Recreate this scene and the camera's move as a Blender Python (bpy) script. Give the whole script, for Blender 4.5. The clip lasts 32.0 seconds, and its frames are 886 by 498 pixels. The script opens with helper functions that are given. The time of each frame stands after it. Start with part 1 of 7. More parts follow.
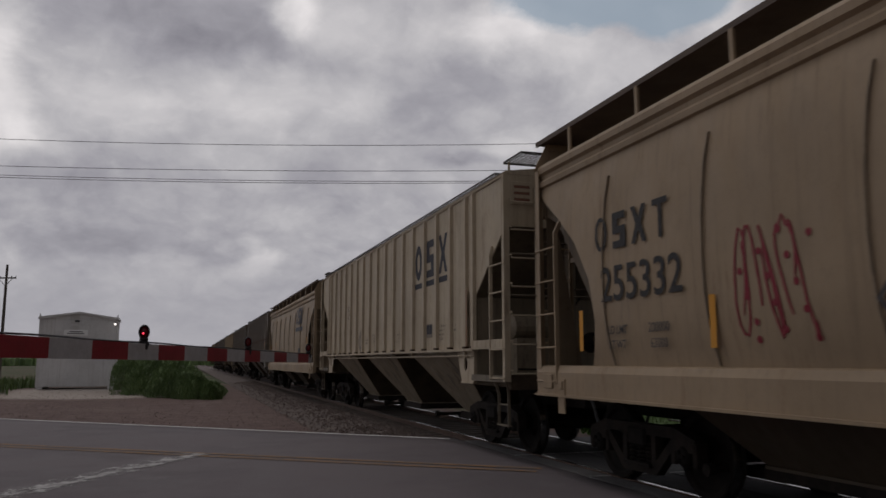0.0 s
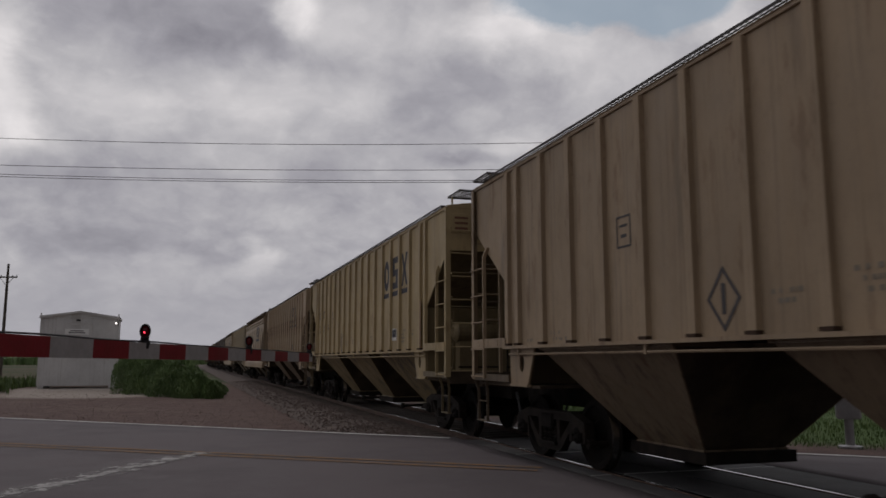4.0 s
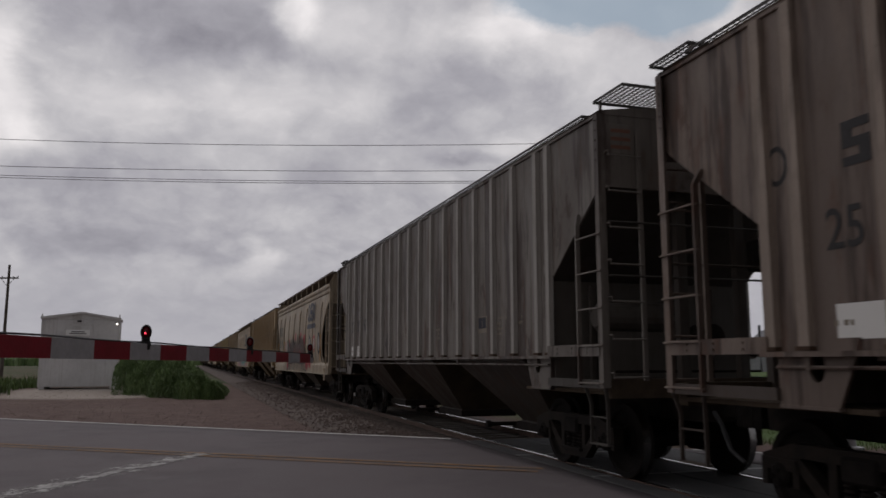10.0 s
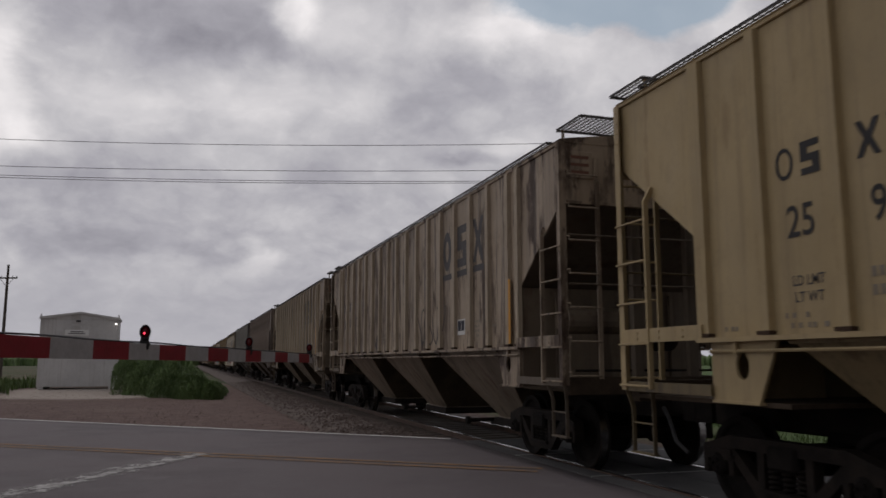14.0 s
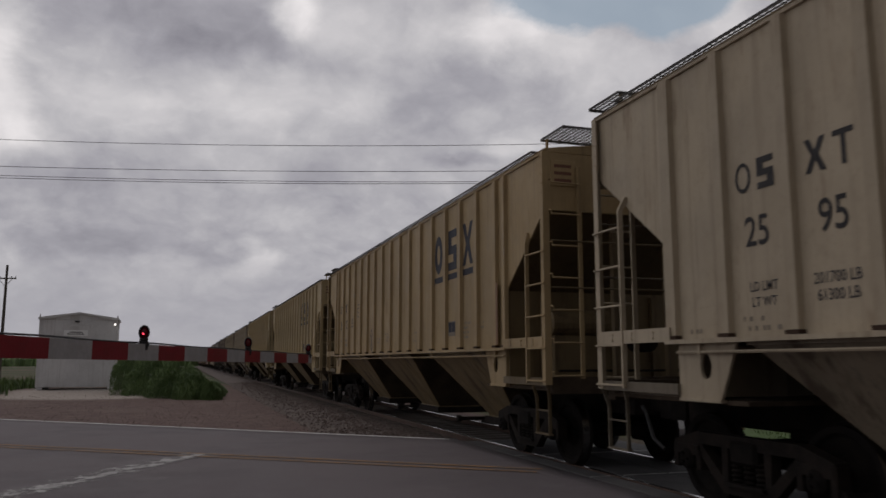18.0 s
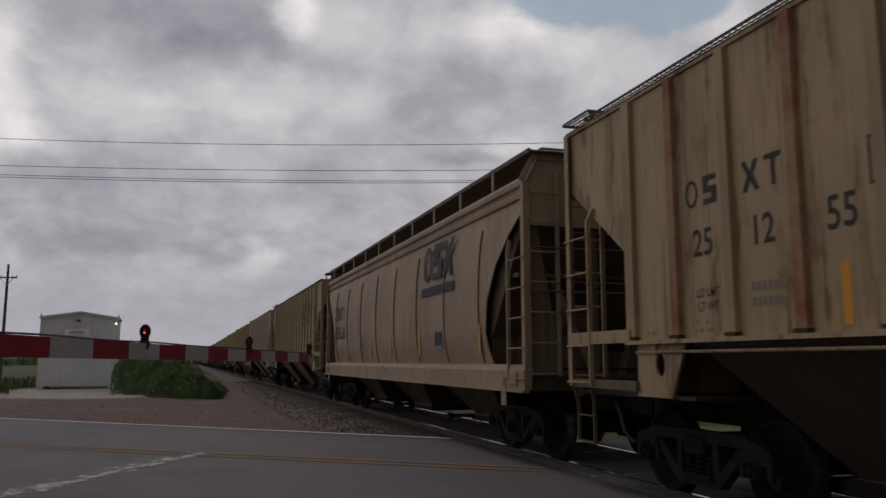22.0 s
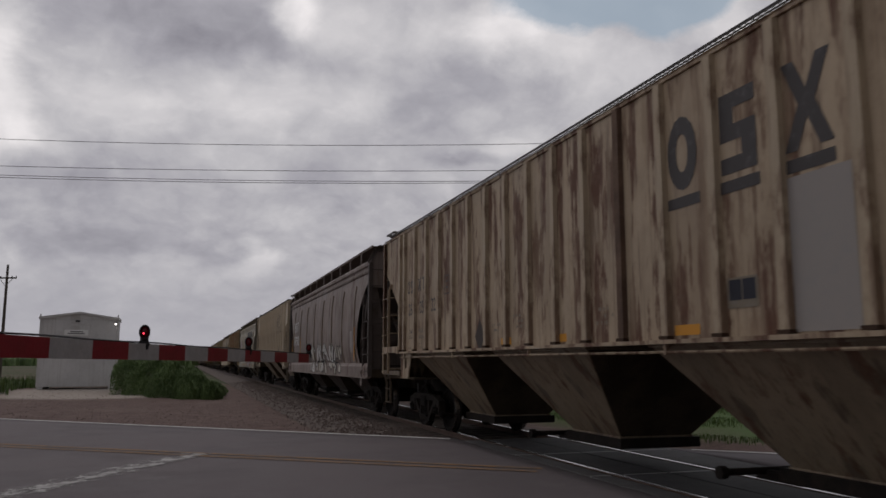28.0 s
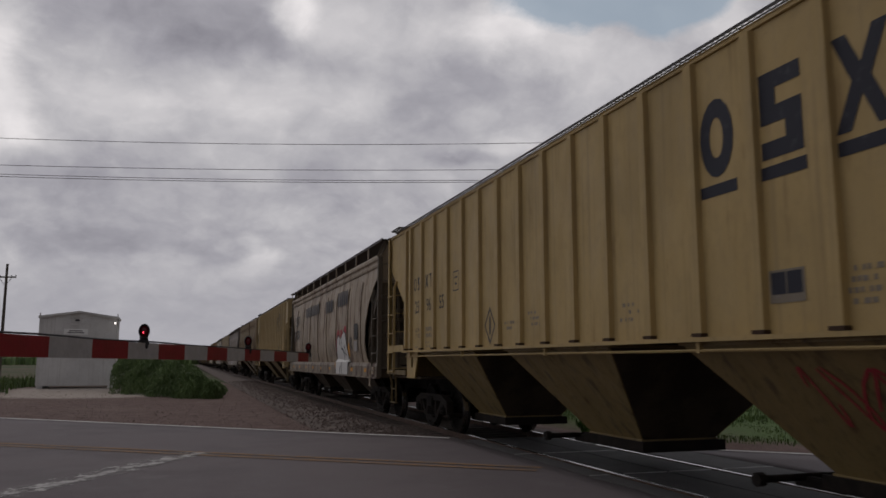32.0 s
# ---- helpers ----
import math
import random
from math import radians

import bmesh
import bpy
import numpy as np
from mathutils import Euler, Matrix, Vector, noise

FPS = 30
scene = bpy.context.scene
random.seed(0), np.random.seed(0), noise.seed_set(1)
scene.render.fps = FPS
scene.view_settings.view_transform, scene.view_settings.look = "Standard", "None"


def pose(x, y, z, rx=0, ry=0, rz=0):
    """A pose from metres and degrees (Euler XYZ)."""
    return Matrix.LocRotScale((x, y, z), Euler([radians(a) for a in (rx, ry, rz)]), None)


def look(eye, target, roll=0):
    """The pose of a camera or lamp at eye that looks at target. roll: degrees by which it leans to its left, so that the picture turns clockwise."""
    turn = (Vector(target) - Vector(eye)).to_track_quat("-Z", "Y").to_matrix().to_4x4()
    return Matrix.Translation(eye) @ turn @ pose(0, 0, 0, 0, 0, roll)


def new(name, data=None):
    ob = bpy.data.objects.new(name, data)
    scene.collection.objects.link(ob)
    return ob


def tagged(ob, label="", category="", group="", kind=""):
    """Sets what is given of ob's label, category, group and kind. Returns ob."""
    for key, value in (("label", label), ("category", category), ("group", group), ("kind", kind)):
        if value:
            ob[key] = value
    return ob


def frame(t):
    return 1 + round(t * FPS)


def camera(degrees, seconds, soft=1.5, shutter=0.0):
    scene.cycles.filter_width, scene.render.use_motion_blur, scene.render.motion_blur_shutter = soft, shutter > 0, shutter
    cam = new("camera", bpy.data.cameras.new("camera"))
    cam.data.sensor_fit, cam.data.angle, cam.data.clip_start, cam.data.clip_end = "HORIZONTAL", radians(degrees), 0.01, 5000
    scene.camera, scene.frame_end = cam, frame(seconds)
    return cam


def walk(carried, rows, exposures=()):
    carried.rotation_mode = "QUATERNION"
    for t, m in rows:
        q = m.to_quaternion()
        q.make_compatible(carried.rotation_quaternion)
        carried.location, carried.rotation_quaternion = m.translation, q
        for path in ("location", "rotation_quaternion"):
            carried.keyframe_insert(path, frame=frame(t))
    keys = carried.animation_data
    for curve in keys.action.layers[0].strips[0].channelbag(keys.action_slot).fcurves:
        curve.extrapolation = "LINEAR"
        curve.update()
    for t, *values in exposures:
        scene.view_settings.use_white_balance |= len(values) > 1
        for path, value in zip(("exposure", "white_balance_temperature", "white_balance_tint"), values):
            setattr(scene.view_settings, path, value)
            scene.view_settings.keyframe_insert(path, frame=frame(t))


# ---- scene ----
cam = camera(58.5, 32.0, soft=1.6, shutter=0.08)
EYE = Vector((0.0, 0.0, 1.44))
YAW, PITCH = 17.80, 8.09
# the tripod's small tremble: seconds, degrees to the right, degrees up
TREMBLE = [
    (0.0, 0.0614, 0.0000),
    (0.5, 0.0614, 0.0000),
    (1.0, 0.0327, 0.0000),
    (1.5, 0.0614, -0.0614),
    (2.0, 0.0614, 0.0000),
    (2.5, 0.0327, 0.0000),
    (3.0, 0.0614, 0.0000),
    (3.5, -0.0000, -0.0614),
    (5.5, -0.0000, -0.0614),
    (6.0, -0.0614, -0.0327),
    (6.5, -0.0941, 0.0000),
    (7.0, -0.0614, 0.0000),
    (7.5, -0.0000, 0.0655),
    (8.0, -0.0614, 0.0000),
    (8.5, -0.0614, 0.0000),
    (9.0, -0.0614, 0.0000),
    (9.5, -0.0000, -0.0327),
    (10.0, -0.0614, 0.0000),
    (10.5, -0.0614, 0.0000),
    (11.0, -0.0614, 0.0000),
    (11.5, -0.0000, 0.0000),
    (12.0, -0.0614, 0.0000),
    (12.5, -0.0000, 0.0000),
    (13.0, -0.0000, 0.0000),
    (13.5, -0.0614, -0.1228),
    (14.0, -0.0000, 0.0000),
    (14.5, -0.0000, -0.0614),
    (16.5, -0.0614, -0.0614),
    (17.0, -0.0000, 0.0000),
    (17.5, -0.0000, -0.1228),
    (18.0, 0.0614, 0.0327),
    (18.5, -0.0000, 0.0655),
    (19.0, -0.1269, -0.0614),
    (19.5, -0.0000, 0.0000),
    (20.0, 0.1228, 0.0000),
    (20.5, 0.0614, -0.0614),
    (21.0, -0.0000, -0.0614),
    (21.5, 0.0327, -0.0614),
    (22.0, -0.0000, -0.0327),
    (22.5, -0.0000, 0.0000),
    (23.0, -0.0614, -0.0614),
    (23.5, -0.0000, 0.0655),
    (24.0, -0.0000, 0.1269),
    (24.5, 0.0614, 0.0655),
    (25.0, -0.0614, -0.0614),
    (25.5, 0.1228, 0.0000),
    (27.5, -0.0614, -0.1228),
    (28.0, 0.0327, 0.0000),
    (28.5, -0.0000, 0.0000),
    (29.0, -0.0000, 0.0000),
    (29.5, -0.0000, 0.0655),
    (30.0, -0.0000, 0.0000),
    (30.5, -0.0000, -0.0614),
    (31.0, 0.0614, 0.0000),
    (31.5, -0.0000, 0.0000),
    (32.0, 0.0614, -0.0614),
]

# the film camera opens up a little while the dark wagons pass
EXPOSURE = [(0.0, -0.07), (3.0, -0.07), (5.5, 0.0), (8.5, 0.0), (11.0, 0.13), (13.5, 0.13), (16.5, 0.0), (26.5, 0.0), (28.0, 0.07), (29.5, 0.0), (32.0, 0.0)]


def aimed(dyaw, dpitch):
    a, b = radians(YAW + dyaw), radians(PITCH + dpitch)
    return look(EYE, EYE + Vector((math.sin(a) * math.cos(b), math.cos(a) * math.cos(b), math.sin(b))))


walk(cam, [(t, aimed(a, b)) for t, a, b in TREMBLE], exposures=[(t, ev, 6640, 15) for t, ev in EXPOSURE])

# ---------------------------------------------------------------- light
SUN_ELEVATION, SUN_AZIMUTH = 62.0, -25.0   # azimuth from +y towards +x
world = bpy.data.worlds.new("overcast_sky")
scene.world = world
world.use_nodes = True
wt = world.node_tree
wt.nodes.clear()


def wnode(kind, **values):
    n = wt.nodes.new(kind)
    for key, value in values.items():
        if key in n.inputs:
            n.inputs[key].default_value = value
    return n


def wmath(op, a, b=None, clamp=False):
    n = wt.nodes.new("ShaderNodeMath")
    n.operation, n.use_clamp = op, clamp
    for i, v in enumerate((a, b)):
        if v is None:
            continue
        if isinstance(v, (int, float)):
            n.inputs[i].default_value = v
        else:
            wt.links.new(v, n.inputs[i])
    return n.outputs[0]


def wramp(fac, stops):
    n = wt.nodes.new("ShaderNodeValToRGB")
    el = n.color_ramp.elements
    while len(el) < len(stops):
        el.new(0.5)
    for e, (p, c) in zip(el, stops):
        e.position, e.color = p, (*c, 1)
    wt.links.new(fac, n.inputs[0])
    return n.outputs[0]


def wmix(fac, a, b):
    n = wt.nodes.new("ShaderNodeMix")
    n.data_type = "RGBA"
    for i, v in ((0, fac), (6, a), (7, b)):
        if hasattr(v, "is_linked"):
            wt.links.new(v, n.inputs[i])
        elif isinstance(v, (int, float)):
            n.inputs[i].default_value = v
        else:
            n.inputs[i].default_value = (*v, 1)
    return n.outputs[2]


coords = wt.nodes.new("ShaderNodeTexCoord")
sep = wt.nodes.new("ShaderNodeSeparateXYZ")
wt.links.new(coords.outputs["Generated"], sep.inputs[0])
# the cloud deck as a level layer: its texture closes up towards the horizon
rise = wmath("ADD", wmath("MAXIMUM", sep.outputs[2], 0.0), 0.50)
deck = wt.nodes.new("ShaderNodeCombineXYZ")
wt.links.new(wmath("DIVIDE", sep.outputs[0], rise), deck.inputs[0])
wt.links.new(wmath("DIVIDE", sep.outputs[1], rise), deck.inputs[1])
azimuth = wmath("MULTIPLY", wmath("ARCTAN2", sep.outputs[0], sep.outputs[1]), 57.2958)
elevation = wmath("MULTIPLY", wmath("ARCSINE", sep.outputs[2]), 57.2958)


def wnoise(scale, detail, rough, offset, colour=False):
    n = wnode("ShaderNodeTexNoise", Scale=scale, Detail=detail, Roughness=rough)
    m = wt.nodes.new("ShaderNodeMapping")
    m.inputs["Location"].default_value = offset
    wt.links.new(deck.outputs[0], m.inputs[0])
    wt.links.new(m.outputs[0], n.inputs["Vector"])
    return n.outputs["Color" if colour else "Fac"]


def about_half(v, k):
    return wmath("MULTIPLY", wmath("SUBTRACT", v, 0.5), k)


masses = wnoise(2.2, 3.0, 0.5, (0, 0, 0))
billow = wnoise(8.0, 12.0, 0.55, (5, 2, 1))
wisps = wnoise(24.0, 8.0, 0.55, (1, 7, 3))
# heaped cloud: rounded heads with creases between them
heads = wnode("ShaderNodeTexVoronoi", Scale=12.0, Detail=4.0, Roughness=0.5, Lacunarity=2.1, Smoothness=0.6)
heads.feature = "SMOOTH_F1"
curl = wnoise(5.0, 6.0, 0.55, (3, 1, 2), True)
curled = wt.nodes.new("ShaderNodeVectorMath")
curled.operation = "MULTIPLY_ADD"
wt.links.new(curl, curled.inputs[0])
curled.inputs[1].default_value = (0.22, 0.22, 0.0)
wt.links.new(deck.outputs[0], curled.inputs[2])
wt.links.new(curled.outputs[0], heads.inputs["Vector"])
relief = wmath("ADD", wmath("ADD", about_half(masses, 0.14), about_half(billow, 0.30)), wmath("ADD", about_half(wisps, 0.15), 0.525))
relief = wmath("SUBTRACT", relief, about_half(heads.outputs["Distance"], 0.24))
# places in the sky bent by noise at two scales, so that cloud edges billow
torn = wt.nodes.new("ShaderNodeSeparateXYZ")
wt.links.new(wnoise(5.0, 10.0, 0.56, (8, 3, 5), True), torn.inputs[0])
bent_azimuth = wmath("ADD", azimuth, about_half(torn.outputs[0], 8.0))
bent_elevation = wmath("ADD", elevation, about_half(torn.outputs[1], 5.0))


def toward(x, y, z):
    """How near a sky direction lies to (x, y, z): the cosine of the angle between them."""
    n = wt.nodes.new("ShaderNodeVectorMath")
    n.operation = "DOT_PRODUCT"
    n.inputs[1].default_value = Vector((x, y, z)).normalized()
    wt.links.new(coords.outputs["Generated"], n.inputs[0])
    return n.outputs["Value"]


def bank(a, e, wide, high, weight, edge=0.62):
    """A cloud mass round an azimuth and elevation in degrees: weight inside, fading out across its edge."""
    da = wmath("DIVIDE", wmath("SUBTRACT", bent_azimuth, a), wide)
    de = wmath("DIVIDE", wmath("SUBTRACT", bent_elevation, e), high)
    n = wt.nodes.new("ShaderNodeMapRange")
    n.interpolation_type = "SMOOTHSTEP"
    wt.links.new(wmath("SQRT", wmath("ADD", wmath("MULTIPLY", da, da), wmath("MULTIPLY", de, de))), n.inputs[0])
    n.inputs[1].default_value, n.inputs[2].default_value = 1.0 - edge, 1.0 + edge
    n.inputs[3].default_value, n.inputs[4].default_value = weight, 0.0
    return n.outputs[0]


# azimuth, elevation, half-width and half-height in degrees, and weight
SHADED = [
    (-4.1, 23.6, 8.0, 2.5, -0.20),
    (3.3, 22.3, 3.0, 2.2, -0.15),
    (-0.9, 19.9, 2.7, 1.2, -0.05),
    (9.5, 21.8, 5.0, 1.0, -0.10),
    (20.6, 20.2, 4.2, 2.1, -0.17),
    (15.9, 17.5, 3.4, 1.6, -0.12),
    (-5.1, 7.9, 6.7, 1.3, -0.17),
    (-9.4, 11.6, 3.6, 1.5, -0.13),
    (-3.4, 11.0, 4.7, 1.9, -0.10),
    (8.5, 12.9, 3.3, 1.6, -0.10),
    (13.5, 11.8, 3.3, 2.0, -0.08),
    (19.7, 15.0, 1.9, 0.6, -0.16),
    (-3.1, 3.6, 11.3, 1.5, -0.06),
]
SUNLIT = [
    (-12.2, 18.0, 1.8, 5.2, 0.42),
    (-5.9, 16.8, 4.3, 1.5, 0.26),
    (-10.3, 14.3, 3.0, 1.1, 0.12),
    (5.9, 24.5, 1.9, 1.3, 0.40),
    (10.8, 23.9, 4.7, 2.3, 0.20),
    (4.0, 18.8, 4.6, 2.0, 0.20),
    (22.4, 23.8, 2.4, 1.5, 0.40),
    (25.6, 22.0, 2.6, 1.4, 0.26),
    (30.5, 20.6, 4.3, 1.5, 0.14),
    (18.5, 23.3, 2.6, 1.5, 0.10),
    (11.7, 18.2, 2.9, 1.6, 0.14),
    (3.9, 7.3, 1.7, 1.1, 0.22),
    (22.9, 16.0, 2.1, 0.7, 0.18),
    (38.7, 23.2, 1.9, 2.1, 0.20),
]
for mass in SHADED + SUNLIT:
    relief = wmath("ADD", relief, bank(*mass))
cloud = wramp(relief, [(0.05, (0.215, 0.218, 0.250)), (0.30, (0.345, 0.352, 0.385)), (0.50, (0.468, 0.478, 0.498)), (0.70, (0.595, 0.602, 0.612)), (0.98, (0.80, 0.80, 0.80))])
air = wt.nodes.new("ShaderNodeTexSky")
air.sky_type, air.sun_disc = "NISHITA", False
air.sun_elevation, air.sun_rotation = radians(SUN_ELEVATION), radians(SUN_AZIMUTH)
thin = wt.nodes.new("ShaderNodeVectorMath")
thin.operation = "SCALE"
wt.links.new(air.outputs[0], thin.inputs[0])
thin.inputs["Scale"].default_value = 0.070
gap = wmath("MULTIPLY", wmath("SUBTRACT", wmath("ADD", about_half(billow, 0.9), bank(31.3, 25.9, 9.6, 3.5, 0.9, 0.35)), 0.30), 3.0, clamp=True)
overcast = wmix(wmath("MULTIPLY", gap, 0.85), cloud, wmix(0.7, thin.outputs[0], (0.335, 0.425, 0.475)))
# towards the horizon the layers close into an even pale grey
low = wt.nodes.new("ShaderNodeMapRange")
wt.links.new(sep.outputs[2], low.inputs[0])
low.inputs[1].default_value, low.inputs[2].default_value = 0.01, 0.17
low.inputs[3].default_value, low.inputs[4].default_value = 0.72, 0.0
low.interpolation_type = "SMOOTHSTEP"
sky = wmix(low.outputs[0], overcast, (0.365, 0.375, 0.408))
# the cloud is brightest on the sun's side of the sky and duller opposite
veil = wt.nodes.new("ShaderNodeMapRange")
veil.interpolation_type = "SMOOTHSTEP"
wt.links.new(toward(-0.55, 0.83, 0.12), veil.inputs[0])
veil.inputs[1].default_value, veil.inputs[2].default_value = -0.45, 0.32
veil.inputs[3].default_value, veil.inputs[4].default_value = 0.38, 1.0
back = wnode("ShaderNodeBackground")
wt.links.new(veil.outputs[0], back.inputs["Strength"])
wt.links.new(sky, back.inputs[0])
wout = wt.nodes.new("ShaderNodeOutputWorld")
wt.links.new(back.outputs[0], wout.inputs[0])

sun = new("sun", bpy.data.lights.new("sun", "SUN"))
sun.data.energy, sun.data.angle, sun.data.color = 0.40, radians(25), (1.0, 0.95, 0.88)
_a, _e = radians(SUN_AZIMUTH), radians(SUN_ELEVATION)
sun.matrix_world = look((20, 20, 40), Vector((20, 20, 40)) - Vector((math.sin(_a) * math.cos(_e), math.cos(_a) * math.cos(_e), math.sin(_e))))


# ---------------------------------------------------------------- materials
class Tree:
    """A short way to write a node material."""

    def __init__(self, name):
        self.mat = bpy.data.materials.new(name)
        self.mat.use_nodes = True
        self.t = self.mat.node_tree
        self.bsdf = self.t.nodes["Principled BSDF"]
        self.obj = self.add("ShaderNodeTexCoord").outputs["Object"]

    def add(self, kind):
        return self.t.nodes.new(kind)

    def put(self, socket, v):
        if hasattr(v, "is_linked"):
            self.t.links.new(v, socket)
        elif isinstance(v, (tuple, list)) and len(v) == 3 and socket.type == "RGBA":
            socket.default_value = (*v, 1)
        else:
            socket.default_value = v

    def world(self):
        return self.add("ShaderNodeNewGeometry").outputs["Position"]

    def noise(self, scale, detail=4.0, rough=0.55, stretch=(1, 1, 1), vector=None, move=(0, 0, 0)):
        m, n = self.add("ShaderNodeMapping"), self.add("ShaderNodeTexNoise")
        m.inputs["Scale"].default_value, m.inputs["Location"].default_value = stretch, move
        self.put(m.inputs[0], vector or self.obj)
        self.put(n.inputs["Vector"], m.outputs[0])
        n.inputs["Scale"].default_value, n.inputs["Detail"].default_value, n.inputs["Roughness"].default_value = scale, detail, rough
        return n.outputs["Fac"]

    def step(self, v, lo, hi, a=0.0, b=1.0):
        n = self.add("ShaderNodeMapRange")
        n.interpolation_type = "SMOOTHSTEP"
        self.put(n.inputs[0], v)
        for i, x in enumerate((lo, hi, a, b)):
            n.inputs[i + 1].default_value = x
        return n.outputs[0]

    def math(self, op, a, b=0.0, clamp=False):
        n = self.add("ShaderNodeMath")
        n.operation, n.use_clamp = op, clamp
        self.put(n.inputs[0], a), self.put(n.inputs[1], b)
        return n.outputs[0]

    def mix(self, fac, a, b, blend="MIX"):
        n = self.add("ShaderNodeMix")
        n.data_type, n.blend_type = "RGBA", blend
        self.put(n.inputs[0], fac), self.put(n.inputs[6], a), self.put(n.inputs[7], b)
        return n.outputs[2]

    def split(self, v):
        n = self.add("ShaderNodeSeparateXYZ")
        self.put(n.inputs[0], v)
        return n.outputs

    def done(self, colour, rough=0.6, metal=0.0, bump=None, strength=0.3, distance=0.01, spec=0.5):
        self.put(self.bsdf.inputs["Base Color"], colour)
        self.put(self.bsdf.inputs["Roughness"], rough)
        self.put(self.bsdf.inputs["Metallic"], metal)
        self.bsdf.inputs["Specular IOR Level"].default_value = spec
        if bump is not None:
            b = self.add("ShaderNodeBump")
            b.inputs["Strength"].default_value, b.inputs["Distance"].default_value = strength, distance
            self.put(b.inputs["Height"], bump)
            self.put(self.bsdf.inputs["Normal"], b.outputs[0])
        return self.mat


def grained(name, a, b, scale=6.0, rough=0.7, metal=0.0, bump=0.2, space="object", fine=40.0, spec=0.5):
    """Two tones of one colour in soft stains, with a fine grain over them."""
    m = Tree(name)
    v = m.world() if space == "world" else m.obj
    stain = m.step(m.noise(scale, 5, 0.6, vector=v), 0.35, 0.65)
    grain = m.noise(fine, 4, 0.6, vector=v)
    c = m.mix(stain, a, b)
    c = m.mix(m.step(grain, 0.3, 0.75, 0.0, 0.35), c, tuple(x * 0.6 for x in a))
    return m.done(c, rough, metal, grain, bump, spec=spec)


def car_paint(name, base, dirt=(0.10, 0.075, 0.055), grime=0.3, rust=0.1, streak=0.3, seed=0.0, rust_colour=(0.13, 0.055, 0.03)):
    """Weathered wagon paint: run-off streaks, rising road dirt, blotches of rust, faded patches."""
    m = Tree(name)
    off = (seed * 3.1, seed * 7.3, seed * 1.7)
    fade = m.noise(0.55, 4, 0.55, move=off)
    runs = m.noise(1.0, 5, 0.62, stretch=(2.0, 3.2, 0.30), move=off)
    sheets = m.noise(1.0, 3, 0.5, stretch=(0.5, 1.25, 0.12), move=(off[1], off[2], off[0]))
    fine_runs = m.noise(1.0, 4, 0.6, stretch=(8.0, 22.0, 0.9), move=off)
    blotch = m.noise(2.1, 8, 0.66, stretch=(1, 1.5, 0.55), move=off)
    drips = m.noise(1.0, 6, 0.62, stretch=(3.0, 6.5, 0.42), move=(off[2], off[0], off[1]))
    speck = m.noise(26.0, 4, 0.6, move=off)
    c = m.mix(m.step(fade, 0.35, 0.68), base, tuple(x * 0.80 for x in base))
    c = m.mix(m.step(sheets, 0.60 - 0.09 * streak, 0.74 - 0.10 * streak, 0.0, min(0.85, streak)), c, tuple(0.5 * x + 0.5 * d for x, d in zip(base, dirt)))
    c = m.mix(m.step(runs, 0.62 - 0.12 * streak, 0.74 - 0.14 * streak, 0.0, min(0.92, 0.15 + streak)), c, dirt)
    c = m.mix(m.step(fine_runs, 0.62, 0.85, 0.0, 0.45 * streak + 0.1), c, tuple(x * 0.8 for x in dirt))
    c = m.mix(m.step(blotch, 0.70 - 0.22 * grime, 0.80 - 0.25 * grime, 0.0, min(0.85, grime * 1.2)), c, tuple(x * 0.75 for x in dirt))
    rusty = m.math("MULTIPLY", m.step(m.math("ADD", m.math("MULTIPLY", blotch, 0.55), m.math("MULTIPLY", drips, 0.45)), 0.575 - 0.12 * rust, 0.64 - 0.11 * rust), m.step(runs, 0.36, 0.56, 0.25, 1.0))
    c = m.mix(m.math("MULTIPLY", rusty, min(1.0, 0.10 + 1.3 * rust)), c, m.mix(speck, rust_colour, tuple(x * 0.5 for x in rust_colour)))
    c = m.mix(m.step(speck, 0.55, 0.8, 0.0, 0.25), c, dirt)
    mottle = m.noise(5.5, 7, 0.7, stretch=(1, 1.2, 0.8), move=off)
    c = m.mix(m.step(mottle, 0.45, 0.70, 0.0, 0.24 + 0.16 * grime), c, tuple(0.45 * x + 0.4 * d for x, d in zip(base, dirt)))
    thin = m.noise(1.0, 5, 0.62, stretch=(10.0, 15.0, 0.33), move=off)
    c = m.mix(m.step(thin, 0.52, 0.68, 0.0, 0.30 + 0.42 * streak), c, tuple(0.3 * x + 0.6 * d for x, d in zip(base, dirt)))
    return m.done(c, m.step(blotch, 0.3, 0.7, 0.48, 0.72), 0.0, m.math("ADD", m.math("MULTIPLY", speck, 0.3), fade), 0.25, 0.006, spec=0.35)


def marking(name, colour, wear=0.3):
    """Stencil paint or film on a wagon, patchy with age."""
    m = Tree(name)
    n = m.noise(7.0, 6, 0.65)
    c = m.mix(m.step(n, 0.62 - 0.2 * wear, 0.85 - 0.2 * wear, 0.0, wear), colour, tuple(0.5 * x + 0.12 for x in colour))
    return m.done(c, 0.6, spec=0.3)


